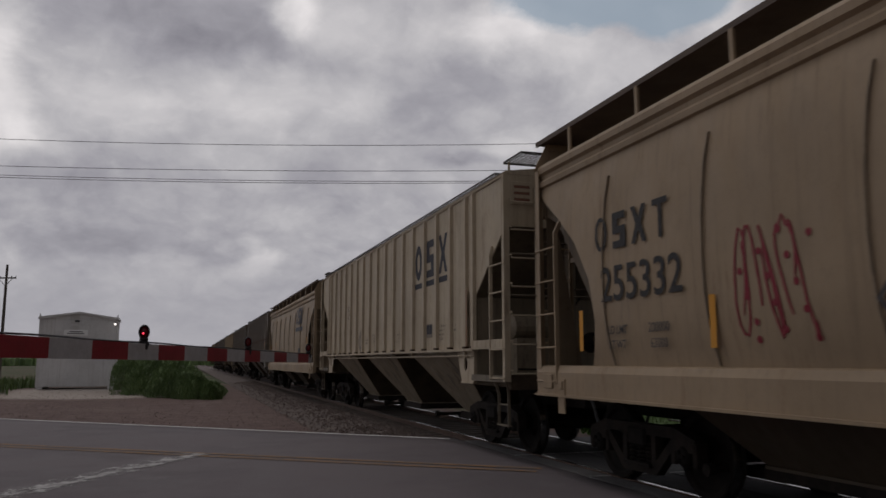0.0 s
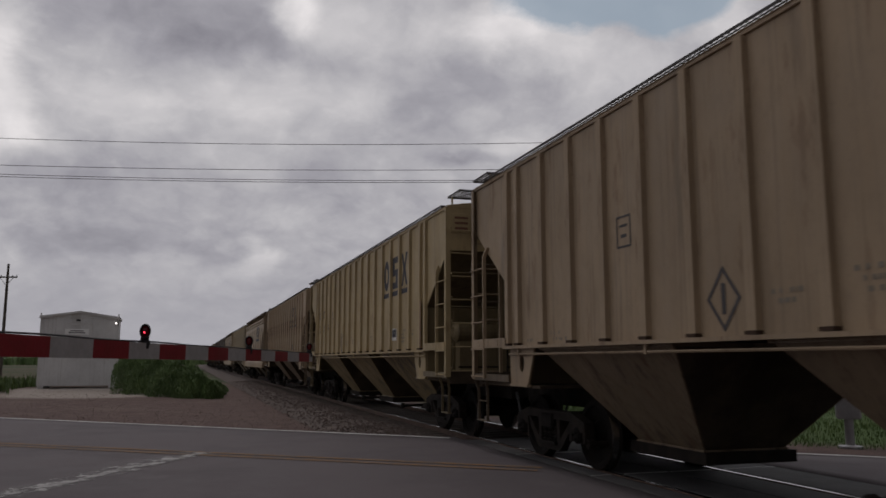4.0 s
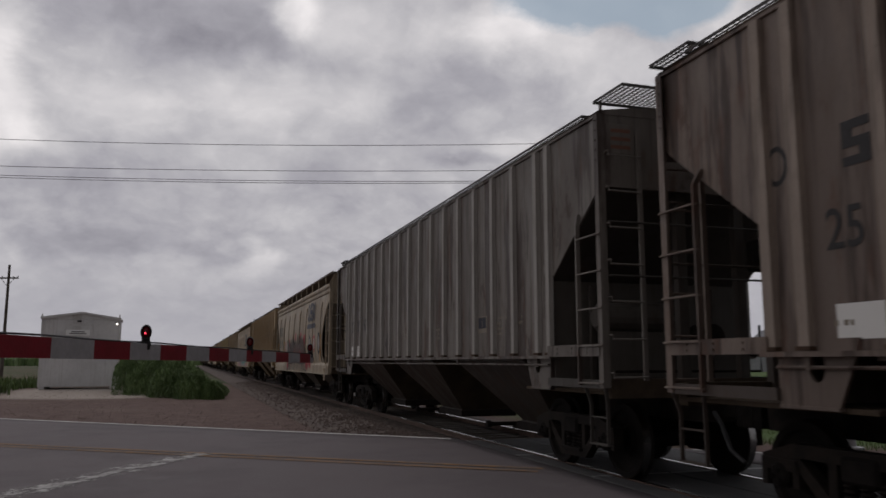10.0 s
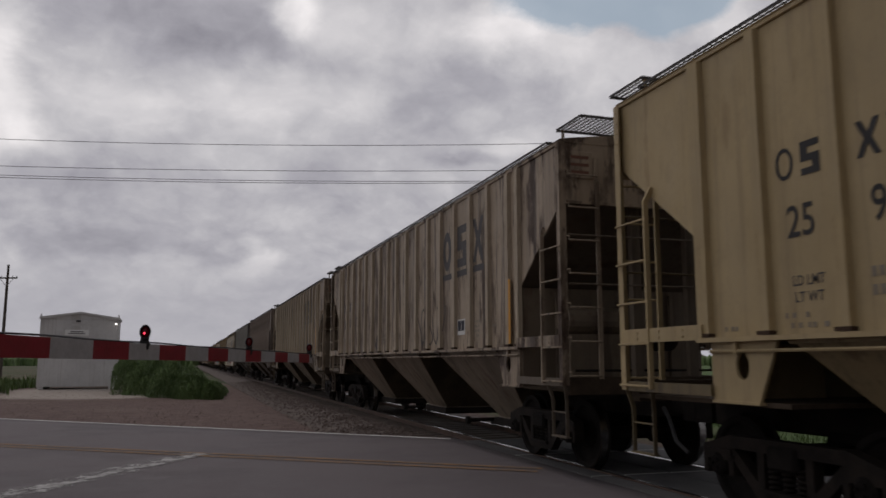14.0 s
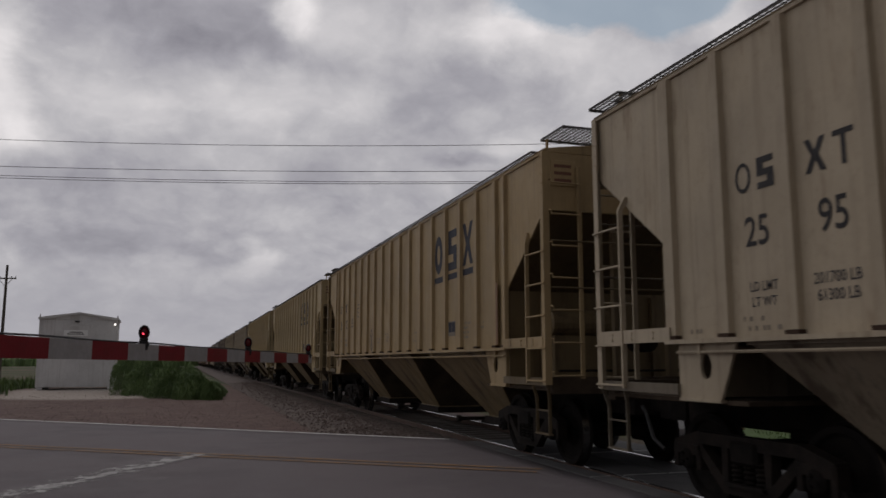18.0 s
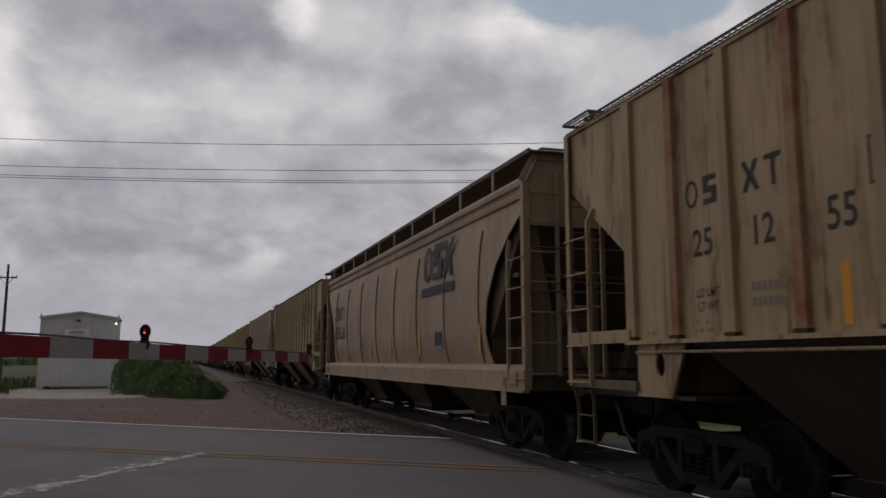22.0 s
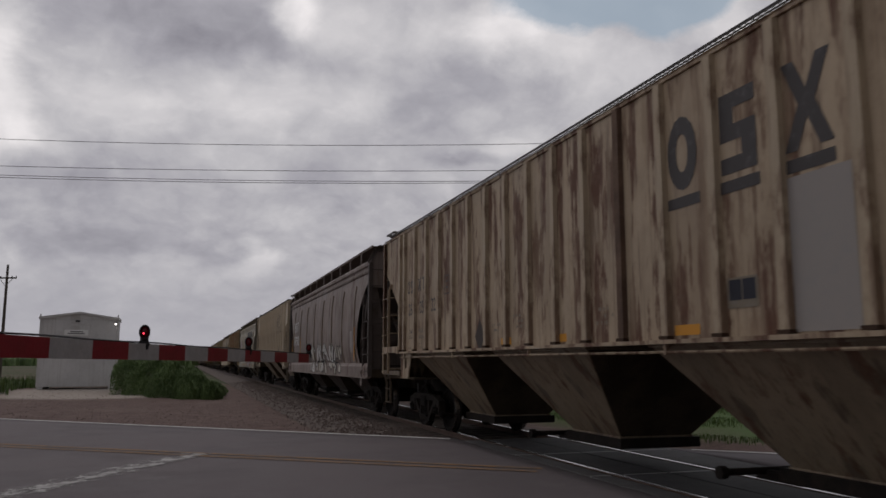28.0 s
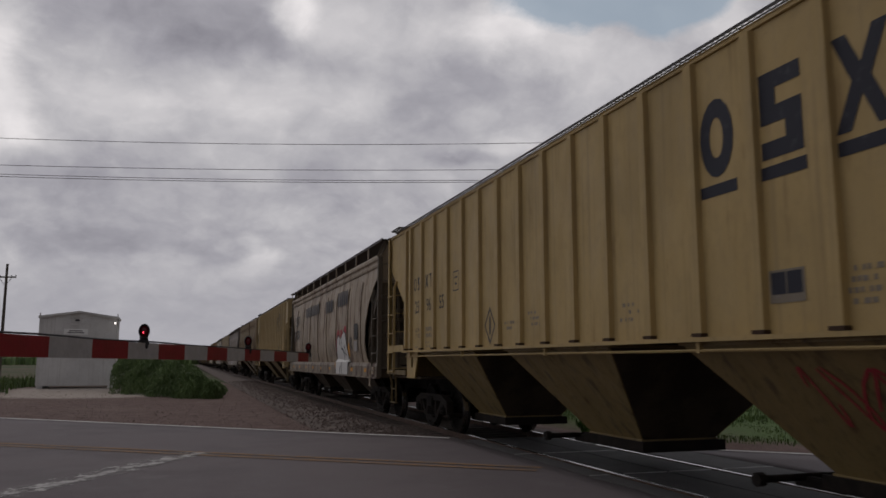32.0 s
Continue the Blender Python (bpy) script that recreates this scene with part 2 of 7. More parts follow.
STEEL_DARK = grained("grimy_steel", (0.008, 0.0065, 0.0055), (0.015, 0.012, 0.010), 5.0, 0.8, 0.0, 0.4, spec=0.12)
STEEL_FRAME = grained("truck_casting", (0.012, 0.0095, 0.008), (0.024, 0.018, 0.014), 4.0, 0.8, 0.0, 0.4, spec=0.15)
STEEL_BRIGHT = grained("polished_tread", (0.50, 0.49, 0.48), (0.36, 0.35, 0.34), 8.0, 0.26, 1.0, 0.05)
GRATE = grained("galvanised_grating", (0.050, 0.046, 0.043), (0.080, 0.074, 0.069), 3.0, 0.7, 0.0, 0.2)
RUBBER = grained("black_rubber", (0.012, 0.012, 0.012), (0.022, 0.021, 0.02), 10.0, 0.6)
ROPE_BLACK = grained("cable_black", (0.02, 0.02, 0.022), (0.03, 0.03, 0.03), 3.0, 0.6)
INK = marking("black_stencil", (0.022, 0.020, 0.020), 0.35)
INK_FADED = marking("faded_stencil", (0.055, 0.05, 0.05), 0.5)
NAVY = marking("navy_lettering", (0.017, 0.018, 0.028), 0.4)
NAVY_FADED = marking("faded_navy_lettering", (0.055, 0.057, 0.075), 0.55)
WHITE_FILM = marking("white_stencil", (0.62, 0.61, 0.58), 0.4)
YELLOW_FILM = marking("yellow_reflective_strip", (0.55, 0.25, 0.03), 0.35)
BROWN_FILM = marking("browned_reflective_strip", (0.20, 0.11, 0.06), 0.4)
RIB_FOOT = grained("rusted_rib_foot", (0.045, 0.027, 0.018), (0.085, 0.050, 0.032), 6.0, 0.9, spec=0.2)
RUST_INK = marking("rust_red_print", (0.16, 0.075, 0.05), 0.5)
PRINT = marking("faint_stencil", (0.19, 0.16, 0.12), 0.6)
GREY_PATCH = marking("grey_primer_patch", (0.285, 0.262, 0.245), 0.75)

# ---------------------------------------------------------------- mesh helpers
def mesh_of(name, verts, faces, smooth=False):
    me = bpy.data.meshes.new(name)
    me.from_pydata([tuple(v) for v in verts], [], faces)
    if smooth:
        me.polygons.foreach_set("use_smooth", [True] * len(me.polygons))
    me.update()
    return me


class Build:
    """Collects boxes, bars, prisms and lathed forms into one mesh."""

    def __init__(self):
        self.v, self.f = [], []

    def add(self, verts, faces):
        n = len(self.v)
        self.v += [tuple(p) for p in verts]
        self.f += [tuple(i + n for i in f) for f in faces]
        return self

    def box(self, x0, x1, y0, y1, z0, z1, c=0.0):
        """A box; c: the chamfer of its upright and lying edges."""
        if c <= 0:
            v = [(x, y, z) for x in (x0, x1) for y in (y0, y1) for z in (z0, z1)]
            return self.add(v, [(0, 1, 3, 2), (4, 6, 7, 5), (0, 4, 5, 1), (2, 3, 7, 6), (0, 2, 6, 4), (1, 5, 7, 3)])
        v, idx = [], {}
        for i, x in enumerate((x0, x1)):
            for j, y in enumerate((y0, y1)):
                for k, z in enumerate((z0, z1)):
                    sx, sy, sz = (c, -c)[i], (c, -c)[j], (c, -c)[k]
                    idx[i, j, k, 0], idx[i, j, k, 1], idx[i, j, k, 2] = len(v), len(v) + 1, len(v) + 2
                    v += [(x, y + sy, z + sz), (x + sx, y, z + sz), (x + sx, y + sy, z)]
        f = []
        g = idx.get
        for i in (0, 1):
            f.append([g((i, *jk, 0)) for jk in ((0, 0), (1, 0), (1, 1), (0, 1))][::1 if i else -1])
            f.append([g((j, i, k, 1)) for j, k in ((0, 0), (1, 0), (1, 1), (0, 1))][::-1 if i else 1])
            f.append([g((j, k, i, 2)) for j, k in ((0, 0), (1, 0), (1, 1), (0, 1))][::1 if i else -1])
        for a in (0, 1):
            for b in (0, 1):
                f.append([g((a, b, 0, 0)), g((a, b, 1, 0)), g((a, b, 1, 1)), g((a, b, 0, 1))])
                f.append([g((a, 0, b, 0)), g((a, 1, b, 0)), g((a, 1, b, 2)), g((a, 0, b, 2))])
                f.append([g((0, a, b, 1)), g((1, a, b, 1)), g((1, a, b, 2)), g((0, a, b, 2))])
                for k in (0, 1):
                    f.append([g((a, b, k, 0)), g((a, b, k, 1)), g((a, b, k, 2))])
        return self.add(v, f)

    def bar(self, a, b, w, h=None, up=(0, 0, 1)):
        """A square bar of width w and height h from a to b."""
        a, b = Vector(a), Vector(b)
        d = (b - a).normalized()
        u = Vector(up)
        if abs(d.dot(u)) > 0.95:
            u = Vector((0, 1, 0)) if abs(d.y) < 0.9 else Vector((1, 0, 0))
        s = d.cross(u).normalized()
        u = s.cross(d)
        h = h or w
        q = [s * (i * w / 2) + u * (j * h / 2) for i, j in ((-1, -1), (1, -1), (1, 1), (-1, 1))]
        return self.add([a + p for p in q] + [b + p for p in q], [(3, 2, 1, 0), (4, 5, 6, 7)] + [(i, (i + 1) % 4, 4 + (i + 1) % 4, 4 + i) for i in range(4)])

    def rod(self, points, r, n=6):
        """A round rod along points."""
        rings = []
        for i, p in enumerate(points):
            p = Vector(p)
            d = (Vector(points[min(i + 1, len(points) - 1)]) - Vector(points[max(i - 1, 0)])).normalized()
            u = Vector((0, 0, 1)) if abs(d.z) < 0.9 else Vector((1, 0, 0))
            s = d.cross(u).normalized()
            u = s.cross(d)
            rings.append([p + (s * math.cos(a) + u * math.sin(a)) * r for a in (2 * math.pi * k / n for k in range(n))])
        v = [p for ring in rings for p in ring]
        f = [(i * n + k, i * n + (k + 1) % n, (i + 1) * n + (k + 1) % n, (i + 1) * n + k) for i in range(len(rings) - 1) for k in range(n)]
        f += [tuple(range(n))[::-1], tuple((len(rings) - 1) * n + k for k in range(n))]
        return self.add(v, f)

    def lathe(self, profile, centre, axis="x", n=24):
        """Turns (along, radius) pairs round an axis."""
        v, f = [], []
        for k in range(n):
            a = 2 * math.pi * k / n
            for s, r in profile:
                c, d = r * math.cos(a), r * math.sin(a)
                p = {"x": (s, c, d), "y": (c, s, d), "z": (c, d, s)}[axis]
                v.append(Vector(p) + Vector(centre))
        m = len(profile)
        for k in range(n):
            for i in range(m - 1):
                f.append((k * m + i, k * m + i + 1, ((k + 1) % n) * m + i + 1, ((k + 1) % n) * m + i))
        return self.add(v, f)

    def prism(self, outline, lo, hi, axis="x"):
        """An outline in the plane across the axis, drawn out from lo to hi."""
        def at(p, s):
            return {"x": (s, p[0], p[1]), "y": (p[0], s, p[1]), "z": (p[0], p[1], s)}[axis]
        n = len(outline)
        v = [at(p, lo) for p in outline] + [at(p, hi) for p in outline]
        f = [tuple(range(n))[::-1], tuple(range(n, 2 * n))] + [(i, (i + 1) % n, n + (i + 1) % n, n + i) for i in range(n)]
        return self.add(v, f)

    def mesh(self, name, smooth=False):
        me = mesh_of(name, self.v, self.f)
        bm = bmesh.new()
        bm.from_mesh(me)
        bmesh.ops.recalc_face_normals(bm, faces=bm.faces)
        if smooth:
            for fc in bm.faces:
                fc.smooth = True
            for e in bm.edges:
                if len(e.link_faces) == 2 and e.calc_face_angle(0) > 0.7:
                    e.smooth = False
        bm.to_mesh(me)
        bm.free()
        return me


def part(name, me, material, parent=None, label="", at=None):
    """Links a mesh as one object under a thing or a part."""
    if isinstance(me, Build):
        me = me.mesh(name)
    ob = new(name, me)
    if not me.materials:
        me.materials.append(material)
    slot = ob.material_slots[0]
    slot.link, slot.material = "OBJECT", material
    if parent is not None:
        ob.parent = parent
    if at is not None:
        ob.matrix_basis = at
    if label:
        tagged(ob, label)
    return ob


def setting(name, me, material, label="", category="", kind="structure"):
    ob = part(name, me, material)
    return tagged(ob, label, category, kind=kind)


# ---------------------------------------------------------------- the place
TRACK = 6.08                                   # the track's centre line, x
ALONG = Vector((0.735, -0.678, 0)).normalized()  # the road's way
ACROSS = Vector((0.678, 0.735, 0)).normalized()  # across the road, away from the camera


def smooth01(a, b, x):
    t = min(1.0, max(0.0, (x - a) / (b - a)))
    return t * t * (3 - 2 * t)


def land(x, y):
    """The height of the open ground."""
    c = ACROSS.x * x + ACROSS.y * y
    z = -0.07 + 0.035 * noise.noise((x * 0.35, y * 0.35, 1.0)) + 0.02 * noise.noise((x * 1.3, y * 1.3, 4.0))
    if 5.0 < c < 15.3:
        z -= 0.05 * min(1, (c - 5.0), (15.3 - c))
    d = math.hypot((x + 5.2) / 3.6, (y - 43.6) / 2.8)
    z += 0.16 * smooth01(1.35, 0.85, d)            # the pad of fill under the equipment house
    if abs(x - TRACK) < 3.2:
        z = min(z, -0.22)                          # the formation under the ballast
    return z - 0.15 * smooth01(60, 140, math.hypot(x, y))


def sheet(xs, ys, height):
    v = [(x, y, height(x, y)) for y in ys for x in xs]
    n = len(xs)
    f = [(j * n + i, j * n + i + 1, (j + 1) * n + i + 1, (j + 1) * n + i) for j in range(len(ys) - 1) for i in range(n - 1)]
    return v, f


def ground_material():
    m = Tree("gravelly_earth")
    p = m.world()
    pos = m.split(p)
    big, mid, fine = m.noise(0.25, 4, 0.6, vector=p), m.noise(2.2, 6, 0.65, vector=p), m.noise(30, 6, 0.7, vector=p)
    c = m.mix(m.step(mid, 0.35, 0.68), (0.128, 0.087, 0.077), (0.200, 0.143, 0.127))
    c = m.mix(m.step(fine, 0.35, 0.7), c, (0.088, 0.060, 0.054))
    c = m.mix(m.step(big, 0.55, 0.75, 0.0, 0.5), c, (0.20, 0.158, 0.136))
    # open field past the verge: bare brown soil with bands of young green
    far = m.step(pos[1], 46.0, 60.0)
    band = m.step(m.noise(0.05, 4, 0.6, stretch=(0.4, 2.0, 1), vector=p), 0.40, 0.55)
    field = m.mix(band, (0.125, 0.092, 0.07), (0.05, 0.075, 0.03))
    c = m.mix(far, c, field)
    # beyond the track the verge is grassed
    cross = m.math("ADD", m.math("MULTIPLY", pos[0], ACROSS.x), m.math("MULTIPLY", pos[1], ACROSS.y))
    side = m.math("MULTIPLY", m.math("MULTIPLY", m.step(pos[0], 8.6, 9.8), m.step(cross, 15.4, 17.0)), m.step(big, 0.3, 0.5, 0.5, 1.0))
    c = m.mix(side, c, (0.075, 0.12, 0.04))
    # the pale sand tipped in front of the equipment house
    pad = m.add("ShaderNodeVectorMath")
    pad.operation = "DISTANCE"
    m.put(pad.inputs[0], p)
    pad.inputs[1].default_value = (-3.6, 40.2, 0.0)
    tipped = m.step(m.math("ADD", pad.outputs["Value"], m.math("MULTIPLY", mid, 2.4)), 4.9, 6.9, 0.95, 0.0)
    c = m.mix(tipped, c, m.mix(fine, (0.30, 0.26, 0.228), (0.42, 0.37, 0.33)))
    return m.done(c, 0.95, 0.0, fine, 0.6, 0.03, spec=0.2)


def span(a, b, step):
    n = max(1, round((b - a) / step))
    return [a + (b - a) * i / n for i in range(n + 1)]


xs = [-3000, -1200, -500, -200, -90, -45, -25] + span(-18, 22, 0.5) + [30, 50, 90, 200, 500, 1200, 3000]
ys = [-600, -250, -100, -40, -15] + span(-6, 56, 0.5) + [65, 80, 110, 160, 240, 400, 800, 1600, 3500]
gv, gf = sheet(xs, ys, land)
setting("ground", mesh_of("ground", gv, gf, True), ground_material(), "sandy gravel ground with open fields to the horizon", "ground")


def road_material():
    m = Tree("worn_asphalt")
    p = m.world()
    big, mid, fine = m.noise(0.35, 4, 0.6, vector=p), m.noise(1.4, 6, 0.62, vector=p), m.noise(70, 3, 0.7, vector=p)
    track = m.noise(0.9, 4, 0.6, stretch=(1, 1, 1), vector=p, move=(3, 5, 0))
    c = m.mix(m.step(mid, 0.3, 0.7), (0.102, 0.085, 0.090), (0.132, 0.111, 0.116))
    c = m.mix(m.step(big, 0.42, 0.62, 0.0, 0.55), c, (0.084, 0.072, 0.077))
    c = m.mix(m.step(fine, 0.4, 0.75, 0.0, 0.5), c, (0.052, 0.047, 0.049))
    c = m.mix(m.step(track, 0.6, 0.72, 0.0, 0.35), c, (0.150, 0.133, 0.136))
    return m.done(c, m.step(mid, 0.3, 0.7, 0.7, 0.85), 0.0, fine, 0.35, 0.006, spec=0.35)


def ribbon(c0, c1, s0, s1, z, step=4.0, ragged=0.0, thick=0.0, seed=0):
    """A strip beside the road's way: from c0 to c1 across it and s0 to s1 along it."""
    v, f = [], []
    ss = span(s0, s1, step)
    for i, s in enumerate(ss):
        a = ragged * noise.noise((s * 0.9, seed, 0)) + ragged * 0.5 * noise.noise((s * 4.0, seed, 2))
        b = ragged * noise.noise((s * 0.9, seed, 9)) + ragged * 0.5 * noise.noise((s * 4.0, seed, 7))
        for c in (c0 + a, c1 + b):
            p = ALONG * s + ACROSS * c
            v.append((p.x, p.y, z))
    f = [(2 * i, 2 * i + 1, 2 * i + 3, 2 * i + 2) for i in range(len(ss) - 1)]
    me = mesh_of("strip", v, f)
    if thick:
        bm = bmesh.new()
        bm.from_mesh(me)
        r = bmesh.ops.extrude_face_region(bm, geom=bm.faces[:])
        bmesh.ops.translate(bm, verts=[g for g in r["geom"] if isinstance(g, bmesh.types.BMVert)], vec=(0, 0, -thick))
        bmesh.ops.recalc_face_normals(bm, faces=bm.faces)
        bm.to_mesh(me)
        bm.free()
    return me


def along_at_x(c, x):
    """How far along the road, on its line c, the given x lies."""
    return (x - ACROSS.x * c) / ALONG.x


ASPHALT = road_material()
# the carriageway stops at the crossing panels and goes on behind them
def carriageway(x_end, s_far, sign):
    c = span(5.6, 14.0, 1.05)
    v, f = [], []
    for k, ci in enumerate(c):
        s_end = along_at_x(ci, x_end)
        for j in range(25):
            s = s_end + (s_far - s_end) * (j / 24) ** 2
            w = 0.06 * noise.noise((s * 0.8, k, 3)) if k in (0, len(c) - 1) else 0
            p = ALONG * s + ACROSS * (ci + w)
            v.append((p.x, p.y, 0.004 * noise.noise((p.x, p.y, 0))))
    f = [(k * 25 + j, k * 25 + j + 1, (k + 1) * 25 + j + 1, (k + 1) * 25 + j) for k in range(len(c) - 1) for j in range(24)]
    me = mesh_of("road", v, f, True)
    bm = bmesh.new()
    bm.from_mesh(me)
    r = bmesh.ops.extrude_face_region(bm, geom=bm.faces[:])
    bmesh.ops.translate(bm, verts=[g for g in r["geom"] if isinstance(g, bmesh.types.BMVert)], vec=(0, 0, -0.22))
    bmesh.ops.recalc_face_normals(bm, faces=bm.faces)
    bm.to_mesh(me)
    bm.free()
    return me


setting("road_west", carriageway(4.90, -260, -1), ASPHALT, "worn grey asphalt road running up to the crossing", "road")
setting("road_east", carriageway(7.78, 240, 1), ASPHALT, "worn grey asphalt road beyond the railway", "road")


def road_paint(name, colour, keep=0.0):
    m = Tree(name)
    p = m.world()
    wear = m.noise(9, 6, 0.7, vector=p)
    patch = m.noise(0.8, 3, 0.6, vector=p)
    k = m.math("ADD", m.math("MULTIPLY", wear, 0.7), m.math("MULTIPLY", patch, 0.3))
    c = m.mix(m.step(k, 0.46 + keep, 0.60 + keep, 0.0, 0.8), colour, (0.11, 0.104, 0.102))
    return m.done(c, 0.8, spec=0.3)


EDGE_PAINT = road_paint("white_edge_line_paint", (0.62, 0.61, 0.59), 0.16)
YELLOW_PAINT = road_paint("worn_yellow_road_paint", (0.27, 0.148, 0.058), -0.015)
EDGE = 13.77
setting("edge_line", ribbon(EDGE - 0.06, EDGE + 0.06, -150, along_at_x(EDGE, 4.75), 0.012, 0.8, 0.012), EDGE_PAINT, "worn white edge line on the asphalt road", "road marking")
setting("edge_line", ribbon(EDGE - 0.06, EDGE + 0.06, along_at_x(EDGE, 7.95), 60, 0.012, 0.8, 0.012), EDGE_PAINT, "worn white edge line beyond the railway", "road marking")


def centre_line(shift, seed):
    a, b = Vector((-3.02, 15.7)), Vector((4.55, 9.95))
    d = (b - a).normalized()
    n = Vector((-d.y, d.x))
    v, f = [], []
    ss = span(-60, (b - a).length, 0.7)
    for i, s in enumerate(ss):
        w = 0.01 * noise.noise((s * 2, seed, 0))
        for o in (-0.055 + w, 0.055 + w):
            p = a + d * s + n * (shift + o)
            v.append((p.x, p.y, 0.009))
    return mesh_of("line", v, [(2 * i, 2 * i + 1, 2 * i + 3, 2 * i + 2) for i in range(len(ss) - 1)])


for k, o in enumerate((-0.15, 0.15)):
    setting("centre_line", centre_line(o, k), YELLOW_PAINT, "faded yellow double centre line on the road", "road marking")


def scuffed_paint():
    """Old white paint worn through to the asphalt: whole in the middle of its band, flaked away at the sides."""
    m = Tree("scuffed_white_road_paint")
    pos = m.split(m.obj)
    wear, tear, patch = m.noise(22, 6, 0.7), m.noise(5.0, 6, 0.68, stretch=(1, 0.7, 1)), m.noise(1.1, 3, 0.5)
    side = m.math("ABSOLUTE", m.math("ADD", pos[0], m.math("MULTIPLY", m.math("SUBTRACT", patch, 0.5), 0.5)))
    left = m.math("ADD", m.math("ADD", m.math("MULTIPLY", wear, 0.35), m.math("MULTIPLY", tear, 0.65)), m.math("MULTIPLY", side, -0.50))
    m.put(m.bsdf.inputs["Alpha"], m.step(left, 0.36, 0.50, 0.0, 0.85))
    return m.done(m.mix(m.step(tear, 0.35, 0.65), (0.23, 0.222, 0.215), (0.42, 0.41, 0.40)), 0.8, spec=0.3)


def stop_line():
    a, b = Vector((-2.42, 8.75, 0)), Vector((0.25, 13.35, 0))
    d = (b - a).normalized()
    v = [(x, y, 0.0) for y in span(0, (b - a).length, 0.3) for x in (-0.48, 0.48)]
    me = mesh_of("stop_line", v, [(2 * i, 2 * i + 1, 2 * i + 3, 2 * i + 2) for i in range(len(v) // 2 - 1)])
    ob = setting("stop_line", me, scuffed_paint(), "broken remains of a white stop line on asphalt", "road marking")
    ob.location = (a.x, a.y, 0.0095)
    ob.rotation_euler.z = math.atan2(d.y, d.x) - math.pi / 2
    return ob


stop_line()

# ---- railway
RAIL_STEEL = grained("rusty_rail", (0.075, 0.045, 0.032), (0.12, 0.075, 0.055), 5.0, 0.8, 0.2, 0.3, "world")
RAIL_TOP = grained("shiny_rail_head", (0.50, 0.49, 0.48), (0.38, 0.37, 0.37), 2.0, 0.22, 1.0, 0.03, "world")
BALLAST = grained("ballast_stone", (0.085, 0.064, 0.056), (0.135, 0.104, 0.09), 1.6, 0.95, 0.0, 0.8, "world", 22.0)
TIE_WOOD = grained("creosoted_timber", (0.05, 0.038, 0.03), (0.085, 0.066, 0.052), 3.0, 0.9, 0.0, 0.5)
PANEL_DARK = grained("dark_crossing_panel", (0.030, 0.029, 0.030), (0.050, 0.047, 0.046), 2.2, 0.8, 0.0, 0.4, "world", 60.0)
PANEL_GREY = grained("grey_crossing_panel", (0.060, 0.057, 0.056), (0.085, 0.081, 0.079), 2.2, 0.8, 0.0, 0.4, "world", 60.0)


def rail_mesh():
    prof = [(-0.07, -0.17), (0.07, -0.17), (0.07, -0.155), (0.012, -0.14), (0.010, -0.045), (0.036, -0.036), (0.036, -0.006), (0.03, -0.001), (-0.03, -0.001), (-0.036, -0.006), (-0.036, -0.036), (-0.010, -0.045), (-0.012, -0.14), (-0.07, -0.155)]
    return Build().prism(prof, -160, 420, "y")


for k, x in enumerate((TRACK - 0.755, TRACK + 0.755)):
    r = setting("rail_%d" % (k + 1), rail_mesh(), RAIL_STEEL, "rusty steel rail with a polished running surface", "rail")
    r.location.x = x
    part("rail_head", Build().box(-0.028, 0.028, -160, 420, -0.0005, 0.0035), RAIL_TOP, r, "wheel-polished bright strip")


def ballast_bed(y0, y1):
    v, f = [], []
    prof = [(-3.1, -0.20), (-2.3, -0.16), (-1.65, -0.12), (-0.9, -0.12), (0, -0.13), (0.9, -0.12), (1.65, -0.12), (2.3, -0.22), (3.0, -0.34)]
    ys = span(y0, min(y1, 60), 0.4) + ([90, 140, 220, 420] if y1 > 60 else [])
    for y in ys:
        for x, z in prof:
            v.append((TRACK + x + 0.12 * noise.noise((x, y * 0.7, 5)), y, z + 0.025 * noise.noise((x * 3, y * 2, 1))))
    n = len(prof)
    f = [(j * n + i, j * n + i + 1, (j + 1) * n + i + 1, (j + 1) * n + i) for j in range(len(ys) - 1) for i in range(n - 1)]
    return mesh_of("ballast", v, f, True)


setting("ballast_north", ballast_bed(14.15, 420), BALLAST, "grey crushed-stone ballast bed under the track", "ballast")
setting("ballast_south", ballast_bed(-60, 1.9), BALLAST, "grey crushed-stone ballast bed under the track", "ballast")


def pebbles(n, place, size, seed):
    rnd = random.Random(seed)
    v, f = [], []
    base = [Vector(p) for p in ((1, 0, 0), (-1, 0, 0), (0, 1, 0), (0, -1, 0), (0, 0, 1), (0, 0, -1))]
    faces = [(0, 2, 4), (2, 1, 4), (1, 3, 4), (3, 0, 4), (2, 0, 5), (1, 2, 5), (3, 1, 5), (0, 3, 5)]
    for _ in range(n):
        x, y, z = place(rnd)
        r = size * rnd.uniform(0.45, 1.35)
        t = Euler((rnd.uniform(0, 6), rnd.uniform(0, 6), rnd.uniform(0, 6))).to_matrix()
        sc = Vector((rnd.uniform(0.7, 1.3), rnd.uniform(0.7, 1.2), rnd.uniform(0.5, 0.9)))
        k = len(v)
        for p in base:
            q = t @ Vector((p.x * sc.x, p.y * sc.y, p.z * sc.z)) * r * rnd.uniform(0.8, 1.2)
            v.append((x + q.x, y + q.y, z + q.z * 0.8))
        f += [tuple(k + i for i in fc) for fc in faces]
    return mesh_of("stones", v, f)


